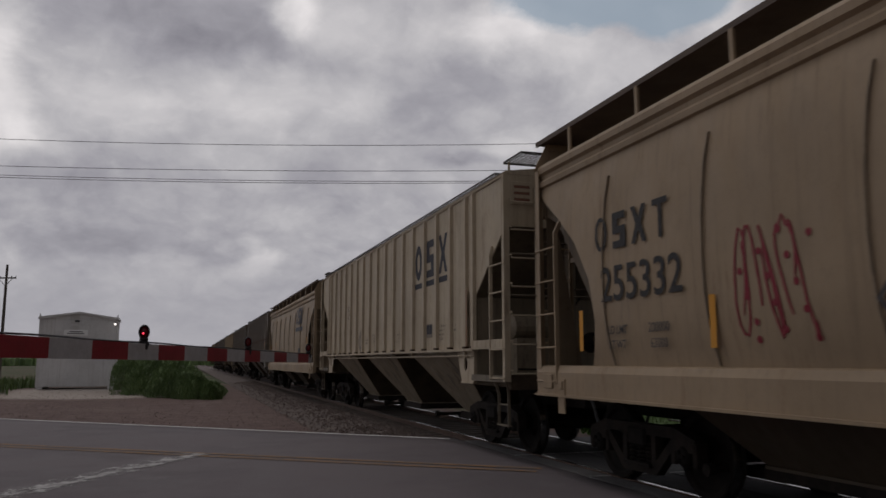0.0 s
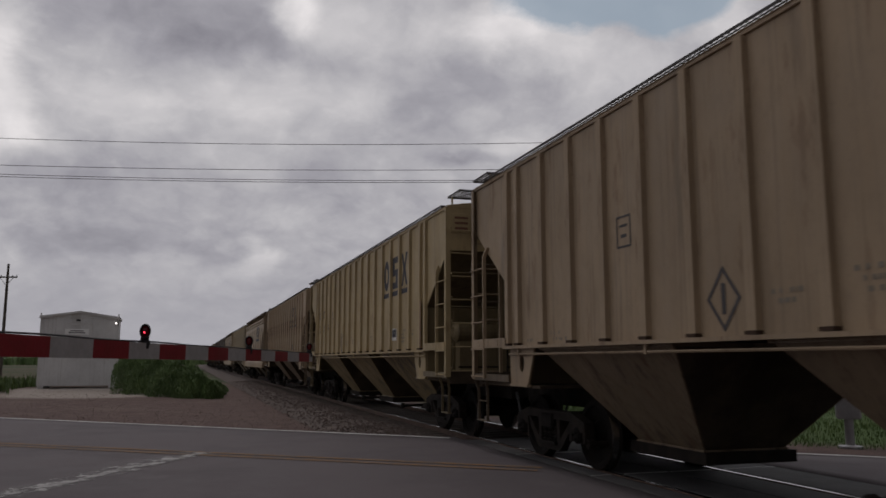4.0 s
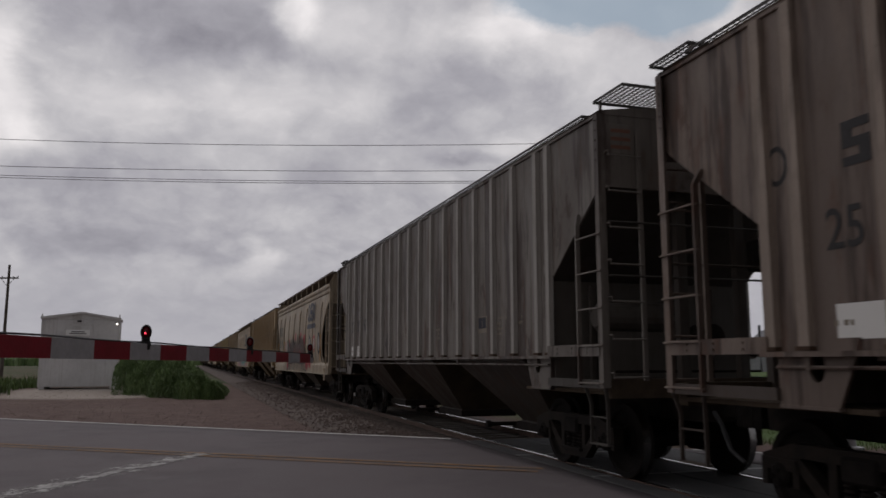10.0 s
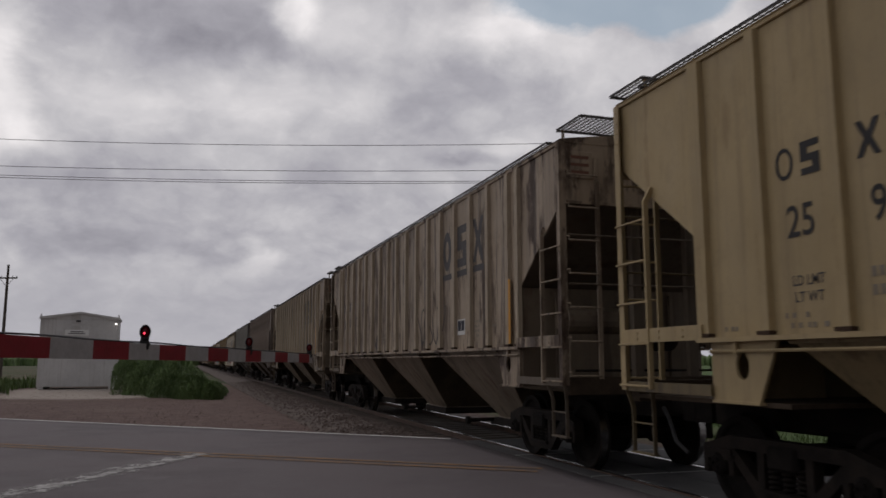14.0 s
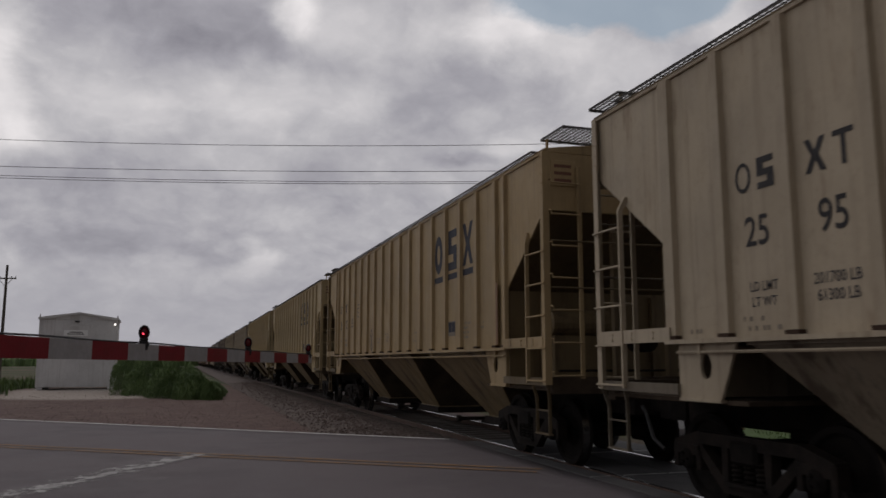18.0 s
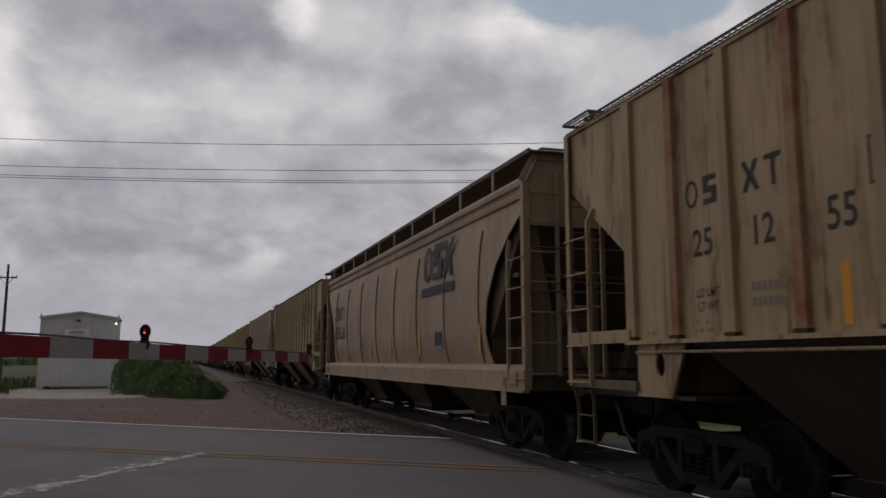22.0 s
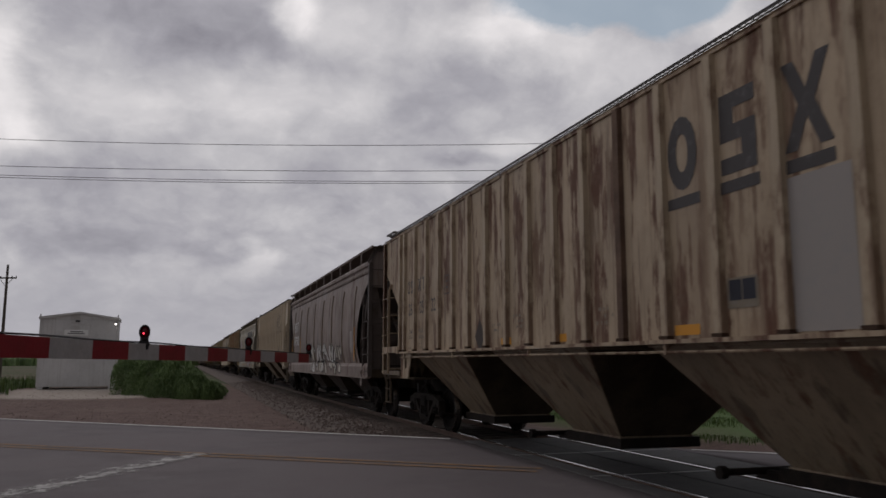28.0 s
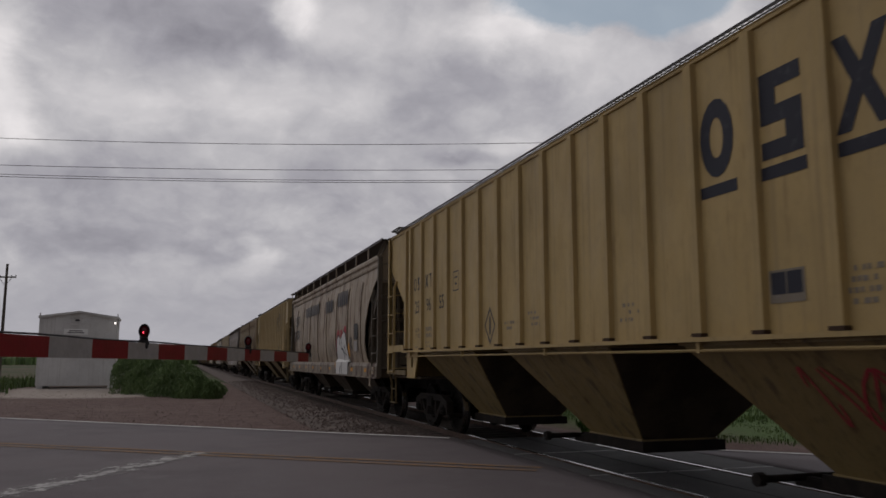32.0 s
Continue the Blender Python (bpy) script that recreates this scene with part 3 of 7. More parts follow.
def on_shoulder(rnd):
    y = 14.3 + 50 * rnd.random() ** 1.9
    x = TRACK - 0.85 - abs(rnd.gauss(0, 1.15))
    d = TRACK - x
    return x, y, (-0.12 if d < 1.7 else -0.12 - 0.06 * (d - 1.7)) + 0.005


def on_verge(rnd):
    while True:
        c, s = 14.4 + 13 * rnd.random() ** 1.6, rnd.uniform(-34, 8)
        p = ALONG * s + ACROSS * c
        if p.x < TRACK - 1.0:
            return p.x, p.y, land(p.x, p.y) + 0.005


def stone_material(name, a, b):
    m = Tree(name)
    r = m.add("ShaderNodeNewGeometry").outputs["Random Per Island"]
    g = m.noise(60, 3, 0.6, vector=m.world())
    c = m.mix(r, a, b)
    c = m.mix(m.step(g, 0.4, 0.7, 0, 0.4), c, tuple(x * 0.6 for x in a))
    return m.done(c, 0.9, 0.0, g, 0.4, 0.01, spec=0.25)


STONE = stone_material("loose_stone", (0.085, 0.064, 0.056), (0.155, 0.118, 0.102))
VERGE_STONE = stone_material("verge_stone", (0.12, 0.09, 0.077), (0.23, 0.18, 0.155))
setting("ballast_stones", pebbles(9500, on_shoulder, 0.032, 1), STONE, "loose grey and pinkish ballast stones", "stones", "stuff")
setting("verge_stones", pebbles(4200, on_verge, 0.018, 2), VERGE_STONE, "loose gravel on the sandy verge", "gravel", "stuff")

tie_mesh = Build().box(-1.3, 1.3, -0.115, 0.115, -0.30, -0.125, 0.012).mesh("tie")
for k in range(70):
    t = part("tie", tie_mesh, TIE_WOOD, at=pose(TRACK, 14.6 + 0.5 * k, 0.022 + 0.004 * ((k * 7) % 5) / 5, 0, 0, 0.6 * math.sin(k * 2.3)))
    tagged(t, "dark creosoted timber sleeper in the ballast", "sleeper", "sleepers under the track")

# ---- the crossing's surface: rows of panels beside and between the rails
def panel_mesh(w, l):
    return Build().box(-w / 2, w / 2, -l / 2, l / 2, -0.16, 0.0, 0.012).mesh("crossing_panel")


crossing = setting("crossing_surface", Build().box(4.95, 7.72, 2.0, 14.1, -0.26, -0.17), PANEL_DARK, "level crossing surface of dark panels set between the rails", "level crossing")
rows = ((4.92, 5.245, PANEL_GREY), (5.405, 6.08 - 0.004, PANEL_DARK), (6.084, 6.755, PANEL_DARK), (6.915, 7.76, PANEL_GREY))
for a, b, mat in rows:
    me = panel_mesh(b - a - 0.012, 2.39)
    for j in range(5):
        part("crossing_panel", me, mat, crossing, at=pose((a + b) / 2, 3.2 + 2.42 * j, -0.003 * ((j * 3 + int(a * 10)) % 3)))
STRIP_STEEL = grained("pale_joint_strip", (0.30, 0.295, 0.29), (0.42, 0.41, 0.40), 3.0, 0.6, 0.3, 0.2, "world")
for a, b, mat in rows:
    me = Build().box(a + 0.02, b - 0.02, -0.016, 0.016, -0.02, 0.003).mesh("joint_strip")
    for j in range(4):
        part("joint_strip", me, STRIP_STEEL, crossing, "pale steel strip in a panel joint", pose(0, 4.41 + 2.42 * j, 0))

# ---------------------------------------------------------------- the train
H = 8.52            # half a wagon's body; the rounded wagons are shorter
HALF = {"ribbed": 8.52, "rounded": 8.30}
CACHE = {}


def shared(key, make):
    key = "%s %.2f" % (key, H)
    if key not in CACHE:
        b = make()
        CACHE[key] = b.mesh(key) if isinstance(b, Build) else b
    return CACHE[key]


def glyphs(strings):
    """Meshes for pieces of lettering in the built-in font, one unit high, standing on the wagon's near side and read from it."""
    made = []
    for s in strings:
        cu = bpy.data.curves.new("lettering", "FONT")
        cu.body, cu.size, cu.resolution_u = s, 1.38, 3
        cu.offset = 0.012
        made.append((s, new("lettering", cu)))
    dg = bpy.context.evaluated_depsgraph_get()
    for s, ob in made:
        me = bpy.data.meshes.new_from_object(ob.evaluated_get(dg))
        xs = [v.co.x for v in me.vertices]
        mid = (min(xs) + max(xs)) / 2
        for v in me.vertices:
            v.co = Vector((0.0, -(v.co.x - mid) * 0.86, v.co.y))
        me.materials.clear()
        CACHE["glyph " + s] = me
        cu = ob.data
        bpy.data.objects.remove(ob)
        bpy.data.curves.remove(cu)


def rib_mesh(z0, z1, depth=0.058, w=0.068):
    """A pressed rib, nearly square in section, with a stained foot where water stands."""
    b = Build()
    x0, x1 = -1.52, -1.52 - depth
    q = [(x0, w), (x1, w * 0.84), (x1, -w * 0.84), (x0, -w)]
    b.add([(x, y, z) for z in (z0, z1) for x, y in q], [(0, 1, 5, 4), (1, 2, 6, 5), (2, 3, 7, 6), (3, 2, 1, 0), (4, 5, 6, 7), (0, 4, 7, 3)])
    n = len(b.f)
    b.box(x1 - 0.016, x0, -w * 1.12, w * 1.12, z0 - 0.003, z0 + 0.030)
    me = b.mesh("rib")
    me.materials.append(RIB_FOOT)
    me.materials.append(RIB_FOOT)
    for k, p in enumerate(me.polygons):
        p.material_index = 1 if k >= n else 0
    return me


def grate_mesh(w, l, cell=0.085):
    """Open grating w wide (x) and l long (y), with a rim, lying at z 0."""
    b = Build()
    n, m = max(2, round(w / 0.07)), round(l / cell)
    for i in range(n + 1):
        x = -w / 2 + w * i / n
        b.box(x - 0.008, x + 0.008, -l / 2, l / 2, -0.004, 0.004)
    for j in range(m + 1):
        y = -l / 2 + l * j / m
        b.box(-w / 2, w / 2, y - 0.009, y + 0.009, -0.003, 0.003)
    for x in (-w / 2, w / 2):
        b.box(x - 0.006, x + 0.006, -l / 2, l / 2, -0.022, 0.006)
    for y in (-l / 2, l / 2):
        b.box(-w / 2, w / 2, y - 0.008, y + 0.008, -0.03, 0.006)
    return b


def bay_lip_mesh(y_top, x_top, z_top, y_low, x_low, z_low):
    """The lip by which a hopper bay hangs under the sill."""
    return Build().box(-x_top - 0.01, x_top + 0.01, -y_top - 0.01, y_top + 0.01, z_top - 0.03, z_top + 0.01)


def bay_collar_mesh(y_top, x_top, z_top, y_low, x_low, z_low):
    return Build().box(-x_low - 0.03, x_low + 0.03, -y_low - 0.03, y_low + 0.03, z_low - 0.02, z_low + 0.01)


def bay_side_mesh(y_top, x_top, z_top, y_low, x_low, z_low):
    out = [(-x_top, -y_top, z_top), (-x_top, y_top, z_top), (-x_low, y_low, z_low), (-x_low, -y_low, z_low)]
    return Build().add(out + [(x + 0.02, y, z) for x, y, z in out], [(0, 1, 2, 3), (7, 6, 5, 4), (0, 4, 5, 1), (1, 5, 6, 2), (2, 6, 7, 3), (3, 7, 4, 0)])


def slope_sheet_mesh(y_top, x_top, z_top, y_low, x_low, z_low):
    """The sloping sheet that closes a bay towards the wheels."""
    d = 0.015
    out = [(-x_top + d, -y_top, z_top), (x_top - d, -y_top, z_top), (x_low - d, -y_low, z_low), (-x_low + d, -y_low, z_low)]
    return Build().add(out + [(x, y + 0.02, z) for x, y, z in out], [(3, 2, 1, 0), (4, 5, 6, 7), (0, 1, 5, 4), (1, 2, 6, 5), (2, 3, 7, 6), (3, 0, 4, 7)])


def gate_mesh():
    """A discharge gate: the frame, its sliding plate, side rails, and the capstan shaft."""
    b = Build()
    b.box(-0.61, 0.61, -0.78, -0.70, 0.30, 0.43).box(-0.61, 0.61, 0.70, 0.78, 0.30, 0.43)
    b.box(-0.61, -0.55, -0.70, 0.70, 0.30, 0.43).box(0.55, 0.61, -0.70, 0.70, 0.30, 0.43)
    b.box(-0.55, 0.55, -0.70, 1.0, 0.33, 0.36)
    b.box(-0.52, -0.44, 0.60, 1.22, 0.27, 0.37).box(0.44, 0.52, 0.60, 1.22, 0.27, 0.37)
    b.rod([(-1.0, 1.10, 0.36), (1.0, 1.10, 0.36)], 0.035, 8)
    b.lathe([(-1.06, 0.0), (-1.06, 0.065), (-0.98, 0.065), (-0.98, 0.0)], (0, 1.10, 0.36), "x", 8)
    b.lathe([(0.98, 0.0), (0.98, 0.065), (1.06, 0.065), (1.06, 0.0)], (0, 1.10, 0.36), "x", 8)
    return b


def web_mesh():
    """The bolster web at a corner under the sill: a tapering plate with an oval hole, and its lower flange."""
    b = Build()
    poly = [(-7.02, 1.61), (-6.18, 1.61), (-6.42, 1.10), (-7.02, 1.10)]
    cy, cz, ry, rz = -6.62, 1.40, 0.085, 0.12
    angles = sorted([2 * math.pi * k / 24 for k in range(24)] + [math.atan2(z - cz, y - cy) % (2 * math.pi) for y, z in poly])
    outer, inner = [], []
    for t in angles:
        c, s = math.cos(t), math.sin(t)
        best = 9.0
        for (y0, z0), (y1, z1) in zip(poly, poly[1:] + poly[:1]):
            ey, ez = y1 - y0, z1 - z0
            det = c * -ez + ey * s
            if abs(det) > 1e-9:
                q = ((y0 - cy) * -ez + ey * (z0 - cz)) / det
                w = (c * (z0 - cz) - s * (y0 - cy)) / det
                if q > 0 and -1e-6 <= w <= 1 + 1e-6:
                    best = min(best, q)
        outer.append((cy + c * best, cz + s * best))
        inner.append((cy + ry * c, cz + rz * s))
    n = len(angles)
    v = [(x, y, z) for x in (-1.53, -1.50) for ring in (outer, inner) for y, z in ring]
    f = []
    for k in range(n):
        j = (k + 1) % n
        f += [(k, j, n + j, n + k), (2 * n + k, 3 * n + k, 3 * n + j, 2 * n + j), (n + k, n + j, 3 * n + j, 3 * n + k), (k, 2 * n + k, 2 * n + j, j)]
    b.add(v, f)
    b.box(-1.545, -1.40, -7.03, -6.41, 1.075, 1.10)
    b.box(-1.53, -0.3, -7.035, -7.005, 1.10, 1.60)
    return b


def coupler_mesh():
    b = Build()
    b.box(-0.09, 0.09, -0.1, 0.42, 0.78, 0.96, 0.02)
    b.prism([(-0.17, 0.36), (0.14, 0.36), (0.19, 0.50), (0.20, 0.70), (0.08, 0.70), (0.06, 0.56), (-0.06, 0.54), (-0.15, 0.68), (-0.22, 0.60)], 0.72, 1.02, "z")
    b.rod([(0.0, 0.2, 0.96), (0.0, 0.45, 1.06), (-0.5, 0.3, 1.02), (-1.15, 0.25, 1.05)], 0.013)
    return b


def hose_mesh():
    return Build().rod([(0.28, 0.15, 0.86), (0.33, 0.34, 0.74), (0.36, 0.52, 0.48), (0.32, 0.70, 0.36)], 0.026, 7)


def side_frame_mesh():
    b = Build()
    x0, x1 = -0.07, 0.07
    b.prism([(-1.10, 0.63), (-0.72, 0.74), (0.72, 0.74), (1.10, 0.63), (1.10, 0.52), (0.70, 0.62), (-0.70, 0.62), (-1.10, 0.52)], x0, x1)
    b.prism([(-0.80, 0.62), (-0.34, 0.19), (0.34, 0.19), (0.80, 0.62), (0.66, 0.62), (0.28, 0.29), (-0.28, 0.29), (-0.66, 0.62)], x0 * 0.8, x1 * 0.8)
    for s in (-1, 1):
        b.box(x0 * 0.8, x1 * 0.8, s * 0.30 - 0.045, s * 0.30 + 0.045, 0.28, 0.64)
        b.box(x0 * 1.1, x1 * 1.1, s * 0.889 - 0.20, s * 0.889 + 0.20, 0.50, 0.60)
        b.box(x0, x1, s * 0.70 - 0.035, s * 0.70 + 0.035, 0.36, 0.55)
        b.box(x0, x1, s * 1.08 - 0.035, s * 1.08 + 0.035, 0.36, 0.60)
    for y in (-0.17, 0.0, 0.17):
        for k in range(5):
            z = 0.305 + 0.045 * k
            b.lathe([(z, 0.045), (z + 0.02, 0.07), (z + 0.04, 0.045)], (0, y, 0), "z", 10)
    b.box(-0.10, 0.10, -0.27, 0.27, 0.27, 0.305)
    return b


def wheelset_mesh():
    b = Build()
    for s in (-1, 1):
        # the flange lies on the inner side
        prof = [(0.70, 0.09), (0.69, 0.30), (0.675, 0.40), (0.672, 0.475), (0.682, 0.486), (0.70, 0.480), (0.713, 0.459), (0.81, 0.455), (0.815, 0.445), (0.812, 0.39), (0.775, 0.36), (0.745, 0.20), (0.80, 0.15), (0.81, 0.09)]
        b.lathe([(s * (x + 0.0), r) for x, r in prof], (0, 0, 0), "x", 36)
    b.lathe([(-0.95, 0.075), (-0.80, 0.09), (0.80, 0.09), (0.95, 0.075)], (0, 0, 0), "x", 12)
    for s in (-1, 1):
        b.lathe([(s * 0.93, 0.0), (s * 0.93, 0.115), (s * 1.09, 0.115), (s * 1.12, 0.085), (s * 1.12, 0.0)], (0, 0, 0), "x", 16)
        for k in range(3):
            a = 2.094 * k
            b.box(min(s * 1.12, s * 1.145), max(s * 1.12, s * 1.145), 0.05 * math.cos(a) - 0.016, 0.05 * math.cos(a) + 0.016, 0.05 * math.sin(a) - 0.016, 0.05 * math.sin(a) + 0.016)
    return b


def tread_mesh():
    """The bright rolling band of a wheel, and the edge of its rim."""
    b = Build()
    b.lathe([(-0.716, 0.4605), (-0.800, 0.4570), (-0.8155, 0.4535)], (0, 0, 0), "x", 36)
    return b


def truck(car, y):
    bolster = Build().box(-1.12, 1.12, -0.19, 0.19, 0.48, 0.70, 0.03).box(-0.35, 0.35, -0.25, 0.25, 0.66, 0.80, 0.02)
    bolster.bar((-0.9, -0.45, 0.42), (0.9, -0.45, 0.42), 0.09, 0.12).bar((-0.9, 0.45, 0.42), (0.9, 0.45, 0.42), 0.09, 0.12)
    t = part("truck", shared("truck_bolster", lambda: bolster), STEEL_DARK, car, "cast steel two-axle truck", pose(0, y, 0))
    for s in (-1, 1):
        part("side_frame", shared("side_frame", side_frame_mesh), STEEL_FRAME, t, at=pose(s * 1.02, 0, 0))
        w = part("wheelset", shared("wheelset", wheelset_mesh), STEEL_DARK, t, at=pose(0, s * 0.889, 0.457))
        for turn in (0, 180):
            part("wheel_tread", shared("tread", tread_mesh), STEEL_BRIGHT, w, at=pose(0, 0, 0, 0, 0, turn))
        SPINNING.append((w, car))
    return t


SPINNING = []


def both_sides(name, me, mat, car, y=0.0, z=0.0, label=""):
    """The part on the near side, and turned about on the far side."""
    a = part(name, me, mat, car, label, pose(0, y, z))
    b = part(name, me, mat, car, label, pose(0, y, z, 0, 0, 180))
    return a, b


def four_corners(name, me, mat, car):
    """The part at a corner, and mirrored to the others by half turns and a mirrored twin."""
    key = me.name + " twin"
    if key not in CACHE:
        tw = me.copy()
        for v in tw.vertices:
            v.co.y = -v.co.y
        tw.flip_normals()
        CACHE[key] = tw
    return [(part(name, m, mat, car, at=pose(0, 0, 0, 0, 0, a)), m is not me) for m, a in ((me, 0), (CACHE[key], 0), (me, 180), (CACHE[key], 180))]


def ladders(name, stile, rung, heights, mat, car):
    """A ladder at each corner, with every rung a part of it."""
    key = rung.name + " twin"
    if key not in CACHE:
        CACHE[key] = rung.copy()
        for v in CACHE[key].vertices:
            v.co.y = -v.co.y
        CACHE[key].flip_normals()
    for ob, mirrored in four_corners(name, stile, mat, car):
        for z in heights:
            part("rung", CACHE[key] if mirrored else rung, mat, ob, at=pose(0, 0, z))


def side_stile_mesh():
    """The stile of a side ladder at the rear near corner, bent in at its head."""
    y = -H + 0.56
    return Build().bar((-1.585, y, 1.16), (-1.585, y, 3.10), 0.03, 0.055, (1, 0, 0)).bar((-1.585, y, 3.09), (-1.53, y + 0.05, 3.24), 0.03, 0.055, (1, 0, 0))


def side_rung_mesh():
    y0, y1 = -H, -H + 0.56
    return Build().rod([(-1.60, y0 - 0.02, 0), (-1.615, y0 + 0.06, 0), (-1.615, y1 - 0.04, 0), (-1.59, y1 + 0.02, 0)], 0.013, 5)


def end_stile_mesh(eave):
    y = -H - 0.045
    return Build().bar((-1.06, y, 1.22), (-1.06, y, eave - 0.22), 0.055, 0.03, (0, 1, 0))


def end_rung_mesh():
    y = -H - 0.045
    return Build().rod([(-1.50, y + 0.03, 0.05), (-1.50, y - 0.05, 0.05), (-1.50, y - 0.05, 0), (-1.06, y - 0.03, 0)], 0.013, 5)


SIDE_RUNGS = (1.19, 1.62, 2.05, 2.48, 2.91)
END_RUNGS = (1.26, 1.69, 2.12, 2.55, 2.98, 3.41, 3.84)


def step_mesh():
    """A stirrup step: two bent flat legs, a rung and a tread."""
    b = Build()
    y0, y1 = -H + 0.02, -H + 0.46
    for top, low in ((y0, y0 + 0.05), (y1 + 0.05, y1)):
        b.bar((-1.55, top, 1.16), (-1.50, low, 0.95), 0.016, 0.042, (1, 0, 0)).bar((-1.50, low, 0.96), (-1.50, low, 0.50), 0.016, 0.042, (1, 0, 0))
    b.rod([(-1.50, y0 + 0.05, 0.80), (-1.50, y1, 0.80)], 0.011, 5)
    b.box(-1.53, -1.46, y0 + 0.03, y1 + 0.02, 0.485, 0.503)
    return b


def post_mesh(eave):
    b = angle_post(Build(), -1.59, -H - 0.012, 0.095, 1.14, eave - 0.02)
    for k in range(5):
        b.lathe([(-1.602, 0.0), (-1.602, 0.013), (-1.59, 0.013)], (0, -H + 0.04, eave - 0.10 - 0.12 * k), "x", 6)
    return b


def reservoir_mesh():
    b = Build()
    b.lathe([(-0.55, 0.0), (-0.55, 0.12), (-0.48, 0.20), (0.48, 0.20), (0.55, 0.12), (0.55, 0.0)], (-0.55, -H + 1.05, 2.0), "x", 16)
    b.box(-1.0, -0.1, -H + 0.92, -H + 1.18, 1.20, 1.82)
    return b


def brake_gear_mesh():
    """The brake cylinder, the hand-brake box with its wheel, and pipework on the end platform."""
    b = Build()
    b.lathe([(-0.16, 0.0), (-0.16, 0.17), (0.20, 0.17), (0.24, 0.10), (0.24, 0.0)], (0.35, -H + 0.75, 1.75), "y", 14)
    b.box(0.55, 0.95, -H - 0.02, -H + 0.16, 2.55, 2.95, 0.03)
    b.lathe([(-0.11, 0.26), (-0.09, 0.285), (-0.07, 0.26)], (0.75, -H, 2.75), "y", 18)
    for k in range(4):
        a = math.pi * k / 4
        b.bar((0.75 - 0.26 * math.cos(a), -H - 0.09, 2.75 - 0.26 * math.sin(a)), (0.75 + 0.26 * math.cos(a), -H - 0.09, 2.75 + 0.26 * math.sin(a)), 0.02)
    b.rod([(-0.15, -H + 0.55, 1.2), (-0.15, -H + 0.55, 2.3), (0.1, -H + 0.8, 2.5)], 0.02)
    b.rod([(-1.2, -H + 0.4, 1.32), (0.9, -H + 0.4, 1.32), (0.9, -H + 0.4, 1.9)], 0.018)
    return b


def deck_mesh():
    """The end platform: centre sill stub, deck, end beam and the crosswise brace rod."""
    b = Build()
    b.prism([(-H + 0.02, 1.02), (-H + 0.16, 1.02), (-H + 0.16, 1.06), (-H + 2.4, 1.06), (-H + 2.4, 1.10), (-H + 0.16, 1.10), (-H + 0.16, 1.24), (-H + 0.02, 1.24)], -1.48, 1.48)
    return b


def draft_sill_mesh():
    return Build().box(-0.34, 0.34, -H - 0.10, -H + 2.4, 0.74, 1.055)


def end_stanchion_mesh():
    return Build().bar((-0.42, -H + 0.14, 1.1), (-0.42, -H + 0.14, 3.6), 0.13, 0.10, (0, 1, 0))


def grab_rail_mesh():
    return Build().rod([(-1.5, -H - 0.06, 2.42), (1.5, -H - 0.06, 2.42)], 0.014, 5)


def sill_bars_mesh(sill):
    b = Build()
    b.box(-1.60, -1.54, -H + 0.05, -H + 1.44, sill - 0.02, sill + 0.12)
    for y in (0.35, 0.75, 1.15):
        for z in (0.02, 0.08):
            b.lathe([(-1.612, 0.0), (-1.612, 0.014), (-1.60, 0.014)], (0, -H + y, sill + z), "x", 6)
    return b


def end_sill_mesh():
    return Build().box(-1.57, -1.52, -H + 0.05, -H + 1.5, 1.13, 1.23)


def ribbed_shell(eave, sill):
    """The inside body: sloping end sheets over the platforms, closed above by the roof."""
    e, a = H - 0.03, H - 1.46
    return Build().prism([(-e, eave - 0.02), (e, eave - 0.02), (e, 3.52), (a, 2.50), (a, sill - 0.02), (-a, sill - 0.02), (-a, 2.50), (-e, 3.52)], -1.50, 1.50)


def end_sheet_mesh(eave):
    """The upright top sheet of an end, arched under the roof, with its stiffening lip."""
    top = [(x, eave + 0.11 * (1 - (x / 1.5) ** 2)) for x in span(1.5, -1.5, 0.25)]
    b = Build().prism([(-1.5, 3.50), (1.5, 3.50)] + top, -H - 0.012, -H + 0.004, "y")
    return b.box(-1.5, 1.5, -H - 0.03, -H + 0.02, 3.47, 3.505)


def bulkhead_mesh():
    """The upright plate that closes the platform's back under the slope, with two stiffeners."""
    y = -H + 1.45
    b = Build().box(-1.49, 1.49, y - 0.012, y, 1.09, 2.50)
    for x in (-0.95, 0.95):
        b.box(x - 0.03, x + 0.03, y - 0.075, y - 0.012, 1.09, 2.44)
    return b


def end_notice_mesh(eave):
    return Build().box(-1.47, -1.10, -H - 0.022, -H - 0.012, eave - 0.50, eave - 0.14, 0.004)


def angle_post(b, x, y, leg, z0, z1):
    """An angle-iron post: one leg along the side, the other across the end."""
    return b.prism([(x, y), (x + leg, y), (x + leg, y + 0.014), (x + 0.014, y + 0.014), (x + 0.014, y + leg), (x, y + leg)], z0, z1, "z")


def ribbed_side(eave, sill):
    a = H - 1.41
    out = [(-H, eave), (H, eave), (H, 3.57), (a, 2.53), (a, sill), (-a, sill), (-a, 2.53), (-H, 3.57)]
    return Build().prism(out, -1.52, -1.504)


def flange_mesh(sill):
    a = H - 1.41
    b = Build().box(-1.61, -1.50, -a - 0.05, a + 0.05, sill - 0.045, sill - 0.004)
    return b


